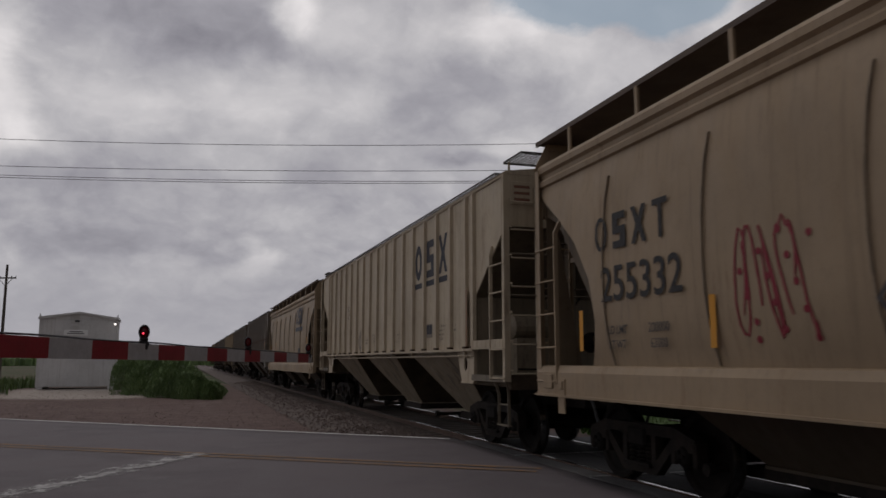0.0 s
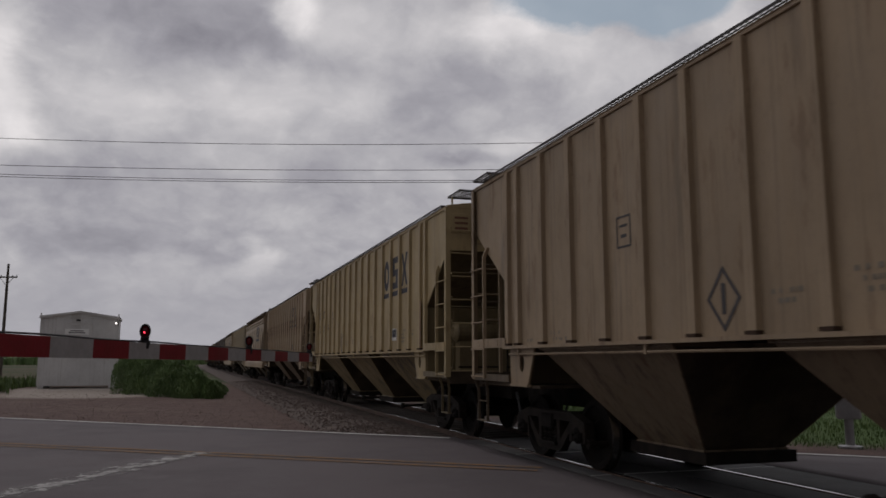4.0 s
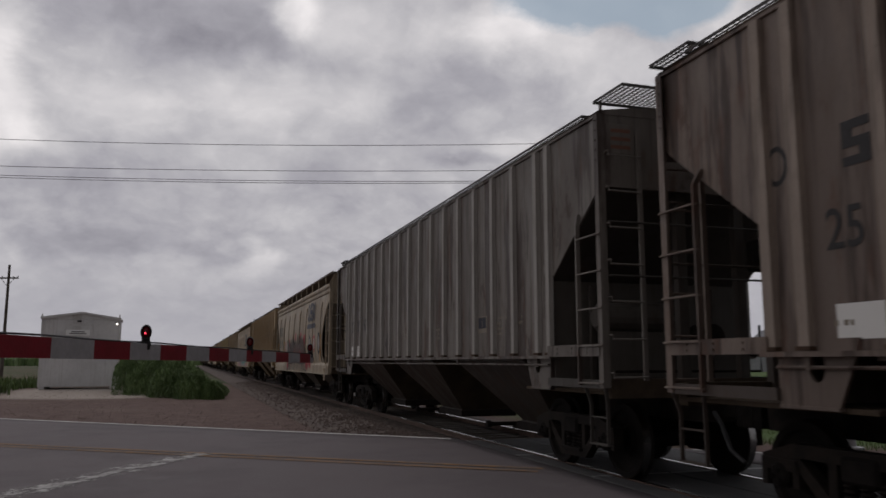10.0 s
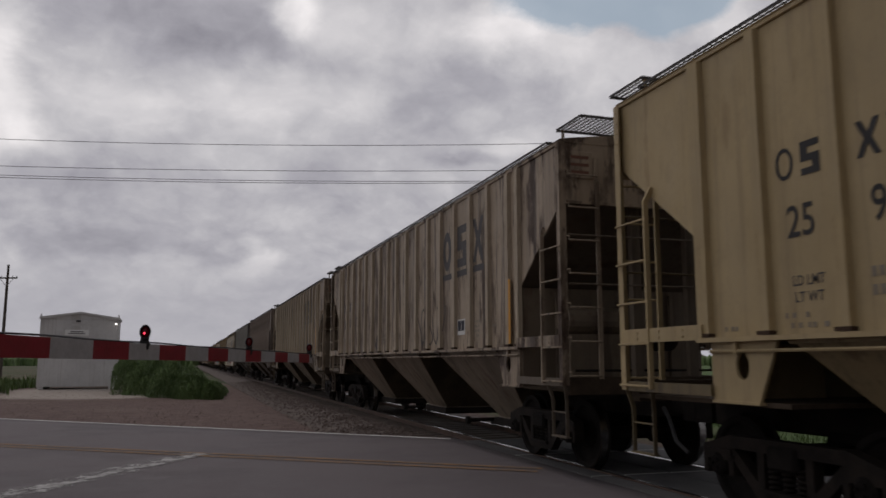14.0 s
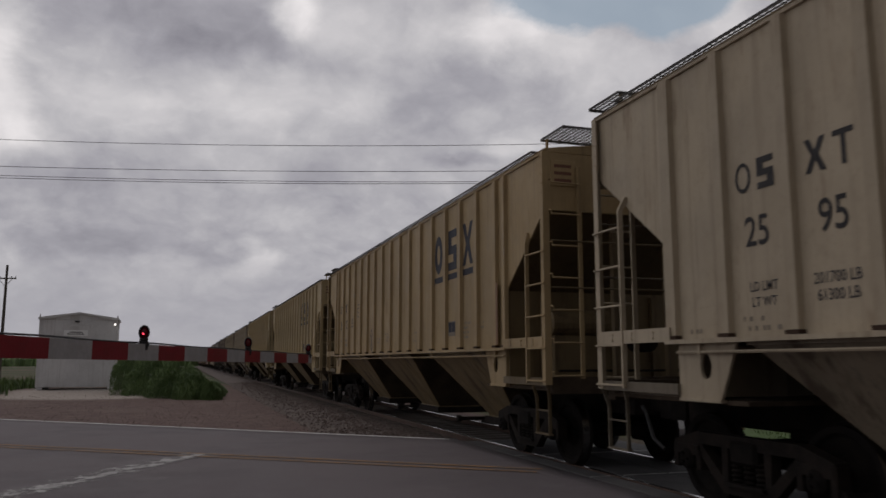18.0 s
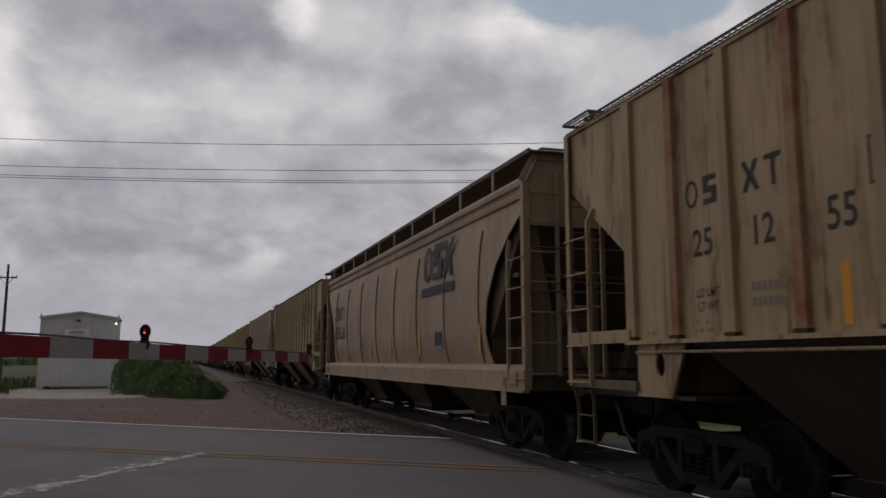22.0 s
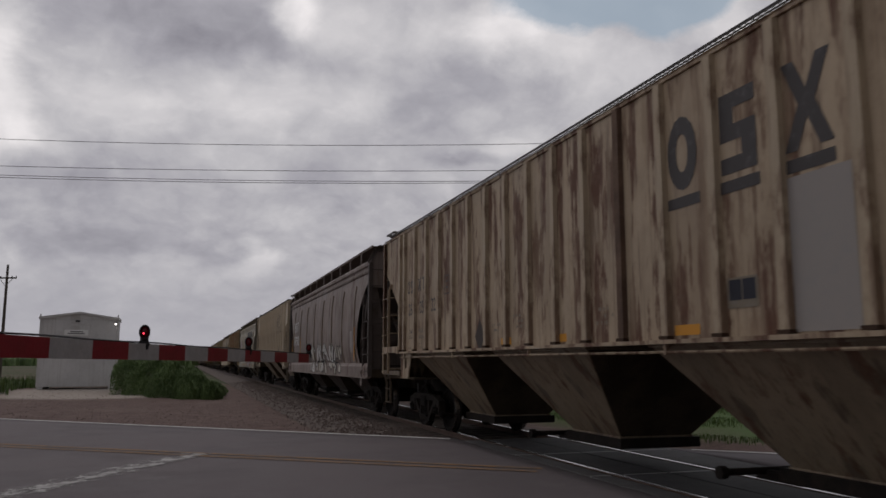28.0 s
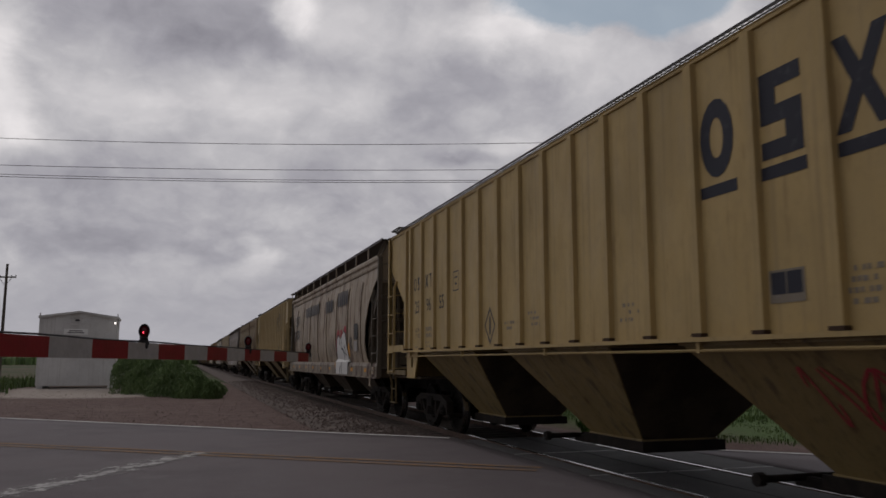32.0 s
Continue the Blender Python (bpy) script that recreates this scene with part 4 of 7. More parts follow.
def sill_rod_mesh(sill):
    """The thin rod that runs under the sill from end to end, in its brackets."""
    a = H - 1.5
    b = Build().rod([(-1.555, -a, sill - 0.125), (-1.555, a, sill - 0.125)], 0.016, 6)
    for k in range(5):
        y = a * (k / 2 - 1) * 0.95
        b.box(-1.575, -1.535, y - 0.025, y + 0.025, sill - 0.15, sill - 0.045)
    return b


def top_chord_mesh(eave):
    return Build().box(-1.545, -1.50, -H + 0.01, H - 0.01, eave - 0.035, eave + 0.02, 0.006)


def roof_mesh(eave):
    b = Build()
    prof = [(x, eave + 0.014 + 0.13 * (1 - (x / 1.56) ** 2)) for x in span(-1.56, 1.56, 0.26)]
    b.prism(prof + [(1.5, eave - 0.03), (-1.5, eave - 0.03)], -H - 0.02, H + 0.02, "y")
    b.box(-0.35, 0.35, -H + 0.6, H - 0.6, eave + 0.14, eave + 0.27, 0.03)   # the trough hatch along the ridge
    return b


def board_bracket_mesh(eave):
    return Build().bar((-1.40, 0, eave), (-1.36, 0, eave + 0.07), 0.03, 0.05)


def plain_forms(ys, z0, h, w, slant=0.0, t=0.38):
    """The owner's mark reduced to plain forms: a ring, a stepped block and a waisted block."""
    def at(poly, yc):
        return [(0, yc - (p + slant * q), z0 + q) for p, q in poly]
    r, k, q = w / 2, 16, h / 5
    ring, step, waist = Build(), Build(), Build()
    ring_o = [(r * math.cos(2 * math.pi * i / k), h / 2 + h / 2 * math.sin(2 * math.pi * i / k)) for i in range(k)]
    ring_i = [(p * (1 - t * 1.25), h / 2 + (z - h / 2) * (1 - t)) for p, z in ring_o]
    ring.add(at(ring_o + ring_i, ys[0]), [(i, (i + 1) % k, k + (i + 1) % k, k + i) for i in range(k)])
    step.add(at([(-r, h), (r, h), (r, h - q), (-r * 0.2, h - q), (-r * 0.2, h - 2 * q), (r, h - 2 * q), (r, 0), (-r, 0), (-r, q), (r * 0.2, q), (r * 0.2, h - 3 * q), (-r, h - 3 * q)], ys[1]), [(0, 1, 2, 3), (0, 3, 4, 11), (4, 5, 10, 11), (5, 6, 9, 10), (6, 7, 8, 9)])
    waist.add(at([(-r * 1.1, h), (-r * 0.5, h), (0, h * 0.66), (r * 0.5, h), (r * 1.1, h), (r * 0.38, h / 2), (r * 1.1, 0), (r * 0.5, 0), (0, h * 0.34), (-r * 0.5, 0), (-r * 1.1, 0), (-r * 0.38, h / 2)], ys[2]), [(0, 1, 2, 11), (2, 3, 4, 5), (2, 5, 8, 11), (5, 6, 7, 8), (8, 9, 10, 11)])
    return [ring, step, waist]


def underline(y, z, w, h, lean=0.0):
    return Build().add([(0, y + w / 2, z), (0, y - w / 2, z), (0, y - w / 2 - lean, z + h), (0, y + w / 2 - lean, z + h)], [(0, 1, 2, 3)])


def upright_logo(shift=0.0):
    ys = [y + shift for y in (-3.68, -4.51, -5.34)]
    return plain_forms(ys, 3.10, 0.74, 0.48, 0.0, 0.48) + [underline(y, 2.93, 0.52, 0.11) for y in ys]


def slanted_logo():
    return plain_forms((-3.58, -4.22, -4.86), 2.98, 0.68, 0.58, 0.28) + [underline(-4.22, 2.70, 2.08, 0.17, 0.05)]


def owner_forms(ys, z, w, h):
    """The owner's initials as four small plain forms: ring, step, waist and tee."""
    y = ys[3]
    tee = Build().add([(0, y + w / 2, z + h), (0, y - w / 2, z + h), (0, y - w / 2, z + h * 0.84), (0, y - w * 0.11, z + h * 0.84), (0, y - w * 0.11, z), (0, y + w * 0.11, z), (0, y + w * 0.11, z + h * 0.84), (0, y + w / 2, z + h * 0.84)], [(0, 1, 2, 3, 6, 7), (3, 4, 5, 6)])
    return plain_forms(ys[:3], z, h, w, 0.0, 0.26) + [tee]


def put_forms(name, key, made, ink, car, label, x):
    for i, b in enumerate(made):
        part(name, shared("%s %d" % (key, i), lambda: b), ink, car, label, pose(x, 0, 0))


def bars_mesh(rows):
    """Small stencil lines as bars: (y centre, z, width, height)."""
    b = Build()
    for y, z, w, h in rows:
        b.add([(0, y + w / 2, z), (0, y - w / 2, z), (0, y - w / 2, z + h), (0, y + w / 2, z + h)], [(0, 1, 2, 3)])
    return b


def fine_print(shift=0.0):
    r = random.Random(3)
    rows = []
    for y, z, lines in ((6.27, 1.70, 1), (5.43, 1.70, 2), (1.25, 1.9, 2), (-2.09, 1.86, 3), (-5.32, 1.84, 4), (-6.02, 1.98, 2), (0.42, 1.92, 3)):
        for k in range(lines):
            x = y + shift + r.uniform(0.12, 0.24)
            end = y + shift - r.uniform(0.02, 0.22)
            while x > end:
                w = r.uniform(0.022, 0.06)
                if r.random() < 0.8:
                    rows.append((x - w / 2, z + 0.08 * k, w, 0.042))
                x -= w + r.choice((0.016, 0.016, 0.05))
    return bars_mesh(rows)


def diamond_mesh(y, z, r, t=0.035):
    b = Build()
    o = [(y + r, z), (y, z + r * 1.25), (y - r, z), (y, z - r * 1.25)]
    i = [(y + r - t * 1.4, z), (y, z + r * 1.25 - t * 1.7), (y - r + t * 1.4, z), (y, z - r * 1.25 + t * 1.7)]
    for k in range(4):
        j = (k + 1) % 4
        b.add([(0, *o[k]), (0, *o[j]), (0, *i[j]), (0, *i[k])], [(0, 1, 2, 3)])
    b.add([(0, y + 0.03, z - 0.14), (0, y - 0.03, z - 0.14), (0, y - 0.03, z + 0.14), (0, y + 0.03, z + 0.14)], [(0, 1, 2, 3)])
    return b


def square_mesh(y, z, r, t=0.022):
    b = Build()
    for y0, y1, z0, z1 in ((y - r, y + r, z - r * 1.2, z - r * 1.2 + t), (y - r, y + r, z + r * 1.2 - t, z + r * 1.2), (y - r, y - r + t, z - r * 1.2 + t, z + r * 1.2 - t), (y + r - t, y + r, z - r * 1.2 + t, z + r * 1.2 - t), (y - 0.06, y + 0.06, z - 0.07, z - 0.03), (y - 0.08, y + 0.08, z + 0.05, z + 0.08)):
        b.add([(0, y1, z0), (0, y0, z0), (0, y0, z1), (0, y1, z1)], [(0, 1, 2, 3)])
    return b


def word_mesh(y0, z, count, w, h, slant=0.15):
    """A word that is not spelled out: a row of leaning bars."""
    b = Build()
    for k in range(count):
        y = y0 - k * w * 1.28
        b.add([(0, y, z), (0, y - w, z), (0, y - w - slant * h, z + h), (0, y - slant * h, z + h)], [(0, 1, 2, 3)])
    return b


def full_diamond(y, z, r):
    return Build().add([(0, y + r, z), (0, y, z - r * 1.2), (0, y - r, z), (0, y, z + r * 1.2)], [(0, 1, 2, 3)])


def label_box(car, y, z, w, h, x, frame_film=None):
    part("stencil_box", shared("sb %.2f %.2f" % (w, h), lambda: bars_mesh([(0, 0, w, h)])), frame_film or PRINT, car, "white-framed stencil box", pose(x + 0.001, y, z))
    part("stencil_field", shared("sf %.2f %.2f" % (w, h), lambda: bars_mesh([(w / 4 - 0.01, 0.07, w / 2 - 0.035, h - 0.09), (-w / 4 + 0.01, 0.07, w / 2 - 0.035, h - 0.09)])), NAVY, car, "dark stencil fields", pose(x - 0.001, y, z))


def strips(car, places, x, mat, z=1.72, h=0.5, w=0.09):
    for y in places:
        part("reflector_strip", shared("strip %.2f %.2f" % (h, w), lambda: bars_mesh([(0, 0, w, h)])), mat, car, "upright reflective strip", pose(x, y, z))


def lettering(car, text, y, z, size, x, mat, name="wagon_number", label="stencilled number", wide=1.0):
    part(name, CACHE["glyph " + text], mat, car, label, pose(x, y, z) @ Matrix.Diagonal((1, size * wide, size, 1)))


def on_side(name, car, colour, v, f, x_of, lift):
    """Lays flat painted forms (y, z, layer) on a wagon's side, following its curve."""
    me = mesh_of("spray", [(-0.0005 * k, y, z) for y, z, k in v], f)
    bm = bmesh.new()
    bm.from_mesh(me)
    lo, hi = min(p[1] for p in v), max(p[1] for p in v)
    for z in (1.395, 1.50, 1.66, 1.90, 2.15, 2.40, 2.65, 2.90):
        if lo < z < hi:
            bmesh.ops.bisect_plane(bm, geom=bm.verts[:] + bm.edges[:] + bm.faces[:], plane_co=(0, 0, z), plane_no=(0, 0, 1))
    for q in bm.verts:
        q.co.x += x_of(q.co.z) - 0.006 - lift
    bm.to_mesh(me)
    bm.free()
    tagged(part(name, me, colour, car, "sprayed graffiti paint"), kind="stuff")


def cf_skin(z):
    return cf_x(z) if z > 1.395 else -1.60


def flat_skin(z):
    return -1.524


def brush(strokes, half, tip=0.25):
    """Broad strokes along polylines, mitred at their bends and narrowed at their tips."""
    v, f = [], []
    for k, line in enumerate(strokes):
        n, base = len(line), len(v)
        for i, (y, z) in enumerate(line):
            a, b = line[max(i - 1, 0)], line[min(i + 1, n - 1)]
            dy, dz = b[0] - a[0], b[1] - a[1]
            l = math.hypot(dy, dz) + 1e-6
            w = half * (tip if i in (0, n - 1) else 1.0)
            v += [(y - dz / l * w, z + dy / l * w, k % 7), (y + dz / l * w, z - dy / l * w, k % 7)]
        f += [(base + 2 * i, base + 2 * i + 1, base + 2 * i + 3, base + 2 * i + 2) for i in range(n - 1)]
    return v, f


def longer(strokes, by):
    """The same strokes drawn out a little at both tips."""
    made = []
    for line in strokes:
        (ay, az), (by_, bz) = line[0], line[-1]
        (cy, cz), (dy, dz) = line[1], line[-2]
        p, q = math.hypot(ay - cy, az - cz) + 1e-6, math.hypot(by_ - dy, bz - dz) + 1e-6
        made.append([(ay + (ay - cy) / p * by, az + (az - cz) / p * by)] + list(line[1:-1]) + [(by_ + (by_ - dy) / q * by, bz + (bz - dz) / q * by)])
    return made


def rounded_off(shape, times):
    """Cuts the corners of an outline again and again, so that it turns into curves."""
    for _ in range(times):
        cut = []
        for (a, b), (c, d) in zip(shape, shape[1:] + shape[:1]):
            cut += [(0.75 * a + 0.25 * c, 0.75 * b + 0.25 * d), (0.25 * a + 0.75 * c, 0.25 * b + 0.75 * d)]
        shape = cut
    return shape


def shards(car, area, colours, ink, seed, n, x_of, wide=0.32, lift=0.0, edge=0.035, slant=0.3, soft=0):
    """A jagged piece: overlapping pointed forms in a few colours, each with a dark outline."""
    rnd = random.Random(seed)
    y0, y1, z0, z1 = area
    sets = {c: ([], []) for c in range(len(colours) + 1)}
    order = list(range(n))
    rnd.shuffle(order)
    for i, at in enumerate(order):
        cy = y0 + (y1 - y0) * (at + 0.5 + rnd.uniform(-0.7, 0.7)) / n
        foot = z0 + (z1 - z0) * rnd.choice((0.0, 0.0, 0.12, 0.3, 0.45))
        top = foot + (z1 - foot) * rnd.uniform(0.55, 1.0)
        w, lean = wide * rnd.uniform(0.6, 1.3), slant * rnd.uniform(-1.2, 1.0) * (top - foot)
        shape = [(-w * rnd.uniform(0.5, 0.9), 0.0), (-w * rnd.uniform(0.2, 0.9), rnd.uniform(0.35, 0.7)), (rnd.uniform(-0.4, 0.4) * w, 1.0), (w * rnd.uniform(0.1, 0.55), rnd.uniform(0.62, 0.9)), (w * rnd.uniform(0.5, 1.0), rnd.uniform(0.25, 0.5)), (w * rnd.uniform(0.2, 0.8), 0.0)]
        shape = [(cy + p + lean * (q - 0.5), foot + (top - foot) * q) for p, q in shape]
        shape = rounded_off(shape, soft)
        my, mz = sum(p for p, q in shape) / len(shape), sum(q for p, q in shape) / len(shape)
        for which, grow, layer in ((len(colours), edge, 0), (rnd.randrange(len(colours)), -edge * 0.25, 1)):
            v, f = sets[which]
            b = len(v)
            for p, q in shape:
                l = math.hypot(p - my, q - mz) + 1e-6
                v.append((p + (p - my) / l * grow, max(z0, q + (q - mz) / l * grow), 2 * i + layer))
            f.append(tuple(range(b, b + len(shape))))
    for c, (v, f) in sets.items():
        if f:
            on_side("graffiti", car, ink if c == len(colours) else colours[c], v, f, x_of, lift)


def doodle(car, area, colour, seed, n, half, x_of, lift=0.0, loops=2.2):
    """A thin scrawl: looping pen lines in a row."""
    rnd = random.Random(seed)
    y0, y1, z0, z1 = area
    lines = []
    for i in range(n):
        cy, cz = y0 + (y1 - y0) * (i + 0.5) / n, (z0 + z1) / 2
        ry, rz = abs(y1 - y0) / n * rnd.uniform(0.45, 0.8), (z1 - z0) / 2
        a, b, c, d = rnd.uniform(0, 6.3), rnd.uniform(0, 6.3), rnd.choice((1, 2, 2, 3)), rnd.choice((1, 1, 2))
        lines.append([(cy + ry * math.sin(a + c * loops * t) * (1 - 0.3 * t), cz + rz * math.sin(b + d * loops * 1.3 * t) * rnd.uniform(0.85, 1.0)) for t in (k / 15 for k in range(16))])
    v, f = brush(lines, half, 0.6)
    on_side("graffiti", car, colour, v, f, x_of, lift)


def blob(cy, cz, ry, rz, seed, jag=0.18, n=15, lean=0.0):
    rnd = random.Random(seed)
    made = []
    for k in range(n):
        a = 2 * math.pi * k / n
        q = 1 - jag * rnd.random()
        made.append((cy + ry * q * math.cos(a) + lean * rz * math.sin(a), cz + rz * q * math.sin(a)))
    return made


def fill(shapes, layer=0):
    v, f = [], []
    for k, sh in enumerate(shapes):
        f.append(tuple(range(len(v), len(v) + len(sh))))
        v += [(y, z, layer + k % 5) for y, z in sh]
    return v, f


def haze(name, colour, cover):
    """Thin overspray that lets the wagon's paint through in patches."""
    m = Tree(name)
    n = m.noise(1.9, 3, 0.5)
    m.put(m.bsdf.inputs["Alpha"], m.step(n, 0.60 - 0.2 * cover, 0.80 - 0.2 * cover, 0.0, 0.75))
    return m.done(m.mix(m.noise(9, 3), colour, tuple(c * 0.7 for c in colour)), 0.7, spec=0.2)


def blackletter_piece(car):
    """Four tall pointed forms in black with a white outline, red pinstripes and red tails, on a green and yellow mist."""
    forms = [[(-1.12, 2.86), (-1.35, 2.68), (-1.42, 1.9), (-1.55, 1.30)], [(-2.22, 2.84), (-1.98, 2.68), (-1.96, 1.9), (-1.60, 1.32)],
             [(-2.36, 2.55), (-2.42, 2.2), (-2.36, 1.28)], [(-2.30, 2.62), (-2.55, 2.82), (-2.84, 2.6), (-2.86, 1.9), (-2.92, 1.22)], [(-2.38, 2.0), (-2.60, 2.12), (-2.86, 2.0)],
             [(-3.10, 2.86), (-3.16, 2.2), (-3.12, 1.30)], [(-3.10, 2.60), (-3.34, 2.84), (-3.56, 2.6), (-3.58, 1.9), (-3.66, 1.22)],
             [(-3.72, 2.80), (-4.10, 2.66), (-4.55, 2.74), (-5.04, 2.94)], [(-4.86, 2.78), (-4.62, 2.42), (-4.20, 2.10), (-3.82, 1.72)], [(-3.92, 1.80), (-4.30, 2.02), (-4.82, 2.26)], [(-4.66, 2.16), (-4.62, 1.70), (-4.78, 1.30), (-4.92, 1.06)], [(-3.84, 1.74), (-4.24, 1.62), (-4.62, 1.70)]]
    tails = [[(-2.34, 1.44), (-1.80, 1.30), (-1.12, 1.05)], [(-2.94, 1.42), (-2.70, 1.32), (-2.62, 1.16)], [(-3.10, 1.50), (-3.34, 1.32), (-3.52, 1.14)], [(-3.66, 1.52), (-4.15, 1.32), (-4.98, 1.03)]]
    pins = [[(-1.60, 2.62), (-1.68, 2.1), (-1.72, 1.62)], [(-2.18, 2.66), (-2.20, 2.1), (-2.12, 1.7)], [(-2.60, 2.55), (-2.64, 2.4), (-2.58, 2.25)], [(-2.64, 1.92), (-2.62, 1.7), (-2.66, 1.5)], [(-3.36, 2.58), (-3.40, 2.0), (-3.42, 1.5)], [(-3.80, 2.52), (-3.84, 2.3), (-3.90, 2.02)], [(-4.34, 2.56), (-4.46, 2.45), (-4.40, 2.34)], [(-4.40, 1.92), (-4.46, 1.84), (-4.52, 1.86)]]
    rnd = random.Random(4)
    mist = [blob(-1.0 - 4.4 * k / 13, 2.78 + 0.16 * rnd.random(), 0.30, 0.16 + 0.1 * rnd.random(), k) for k in range(14)] + [blob(-5.15 - 0.12 * rnd.random(), 2.75 - 0.17 * k, 0.28, 0.15, 40 + k) for k in range(9)] + [blob(-1.0, 2.6 - 0.2 * k, 0.16, 0.16, 60 + k) for k in range(7)]
    on_side("graffiti", car, MIST_GREEN, *fill(mist), cf_skin, 0.001)
    on_side("graffiti", car, MIST_YELLOW, *fill([blob(-1.1 - 4.2 * k / 6, 2.84, 0.18, 0.10, 80 + k) for k in range(7)] + [blob(-5.22, 2.5 - 0.3 * k, 0.16, 0.13, 90 + k) for k in range(4)]), cf_skin, 0.004)
    on_side("graffiti", car, MIST_RUST, *fill([blob(-5.2, 1.75, 0.26, 0.22, 99)]), cf_skin, 0.0045)
    for ink, w, grow, lift, which in ((WHITE_SPRAY, 0.205, 0.075, 0.007, forms), (WHITE_SPRAY, 0.115, 0.05, 0.011, tails), (BLACK_SPRAY, 0.175, 0.03, 0.015, forms), (DEEP_RED, 0.08, 0.0, 0.019, tails), (WHITE_SPRAY, 0.042, 0.03, 0.023, pins), (DEEP_RED, 0.028, 0.0, 0.027, pins)):
        on_side("graffiti", car, ink, *brush(longer(which, grow), w, 0.35), cf_skin, lift)


def bubble_piece(car):
    """A rounded white throw-up with a black outline and a red halo, and a thin black tag beside it."""
    body = [(-3.22, 1.04), (-3.18, 1.6), (-3.30, 2.08), (-3.52, 2.20), (-3.78, 2.06), (-4.02, 2.14), (-4.30, 2.30), (-4.55, 2.22), (-4.72, 1.94), (-4.96, 1.60), (-5.12, 1.42), (-5.06, 1.04)]
    my, mz = -4.1, 1.6
    def grown(k):
        return [(my + (y - my) * (1 + k), max(1.035, mz + (z - mz) * (1 + k))) for y, z in body]
    on_side("graffiti", car, RED_SPRAY, *fill([blob(-3.42, 2.24, 0.26, 0.16, 1), blob(-3.95, 2.24, 0.22, 0.15, 2), blob(-4.52, 2.34, 0.24, 0.14, 3), blob(-3.14, 1.9, 0.12, 0.25, 4)]), cf_skin, 0.002)
    on_side("graffiti", car, YELLOW_FILM, *fill([blob(-5.08, 1.75, 0.14, 0.22, 5), blob(-3.12, 1.35, 0.10, 0.18, 6)]), cf_skin, 0.003)
    on_side("graffiti", car, BLACK_SPRAY, *fill([grown(0.07)]), cf_skin, 0.006)
    on_side("graffiti", car, WHITE_SPRAY, *fill([body]), cf_skin, 0.009)
    on_side("graffiti", car, BLACK_SPRAY, *brush([[(-3.60, 2.08), (-3.72, 1.92), (-3.80, 2.10)], [(-4.05, 2.08), (-3.92, 1.80), (-4.20, 1.78), (-4.40, 1.62), (-4.28, 1.42)], [(-4.45, 1.92), (-4.52, 1.66), (-4.66, 1.60)], [(-4.20, 1.40), (-4.12, 1.2), (-4.20, 1.05)], [(-3.98, 1.30), (-3.90, 1.18), (-3.94, 1.05)]], 0.035, 0.7), cf_skin, 0.012)
    doodle(car, (-5.12, -5.62, 1.72, 2.12), BLACK_SPRAY, 5, 4, 0.014, cf_skin, 0.004)
    flames = []
    for k in range(6):
        y = -1.55 - 0.34 * k
        h = 0.36 + 0.14 * (k % 3)
        flames.append([(y, 1.55), (y - 0.12, 1.62 + 0.3 * h), (y - 0.02, 1.62 + 0.75 * h), (y - 0.10, 1.62 + h), (y - 0.20, 1.62 + 0.6 * h), (y - 0.15, 1.62 + 0.25 * h), (y - 0.28, 1.58)])
    on_side("graffiti", car, INK_FADED, *brush(flames, 0.014, 0.6), cf_skin, 0.003)
    doodle(car, (2.3, 1.25, 1.55, 2.3), PRINT, 8, 3, 0.012, cf_skin, 0.003)
    doodle(car, (5.3, 4.95, 1.6, 2.0), PRINT, 9, 2, 0.013, cf_skin, 0.003)


def teal_piece(car):
    """A long piece in teal and pale forms over a pink band along the sill."""
    on_side("graffiti", car, PINK, *fill([blob(5.0 - 0.75 * k, 1.18, 0.62, 0.16, k, 0.3) for k in range(15)]), cf_skin, 0.0)
    on_side("graffiti", car, MIST_PINK, *fill([blob(-5.55, 1.86, 0.20, 0.20, 70, 0.1), blob(-5.95, 1.80, 0.14, 0.12, 71, 0.1), blob(-4.55, 1.9, 0.28, 0.28, 72, 0.3)]), cf_skin, 0.001)
    shards(car, (5.4, 0.9, 1.05, 1.75), (PINK, LILAC), BLACK_SPRAY, 31, 16, cf_skin, 0.20, 0.003, 0.022)
    shards(car, (5.4, 0.7, 1.5, 2.38), (PALE_SPRAY, WHITE_SPRAY, LILAC), BLACK_SPRAY, 32, 22, cf_skin, 0.17, 0.006, 0.028)
    shards(car, (0.5, -4.5, 1.04, 1.75), (TEAL, MINT, MINT), BLACK_SPRAY, 33, 16, cf_skin, 0.30, 0.006, 0.030, 0.9)
    shards(car, (0.4, -4.5, 1.35, 2.42), (TEAL, TEAL, MINT, DEEP_TEAL), BLACK_SPRAY, 34, 40, cf_skin, 0.21, 0.010, 0.034, 0.6)
    on_side("graffiti", car, WHITE_SPRAY, *brush([[(-0.2 - 0.52 * k, 1.3 + 0.2 * (k % 3)), (-0.3 - 0.52 * k, 1.5 + 0.2 * (k % 3)), (-0.26 - 0.52 * k, 1.7 + 0.2 * (k % 3))] for k in range(8)], 0.012, 0.4), cf_skin, 0.052)
    on_side("graffiti", car, YELLOW_FILM, *fill([blob(-0.6 - 0.9 * k, 1.58 + 0.05 * (k % 2), 0.12, 0.10, 50 + k, 0.6) for k in range(5)]), cf_skin, 0.051)


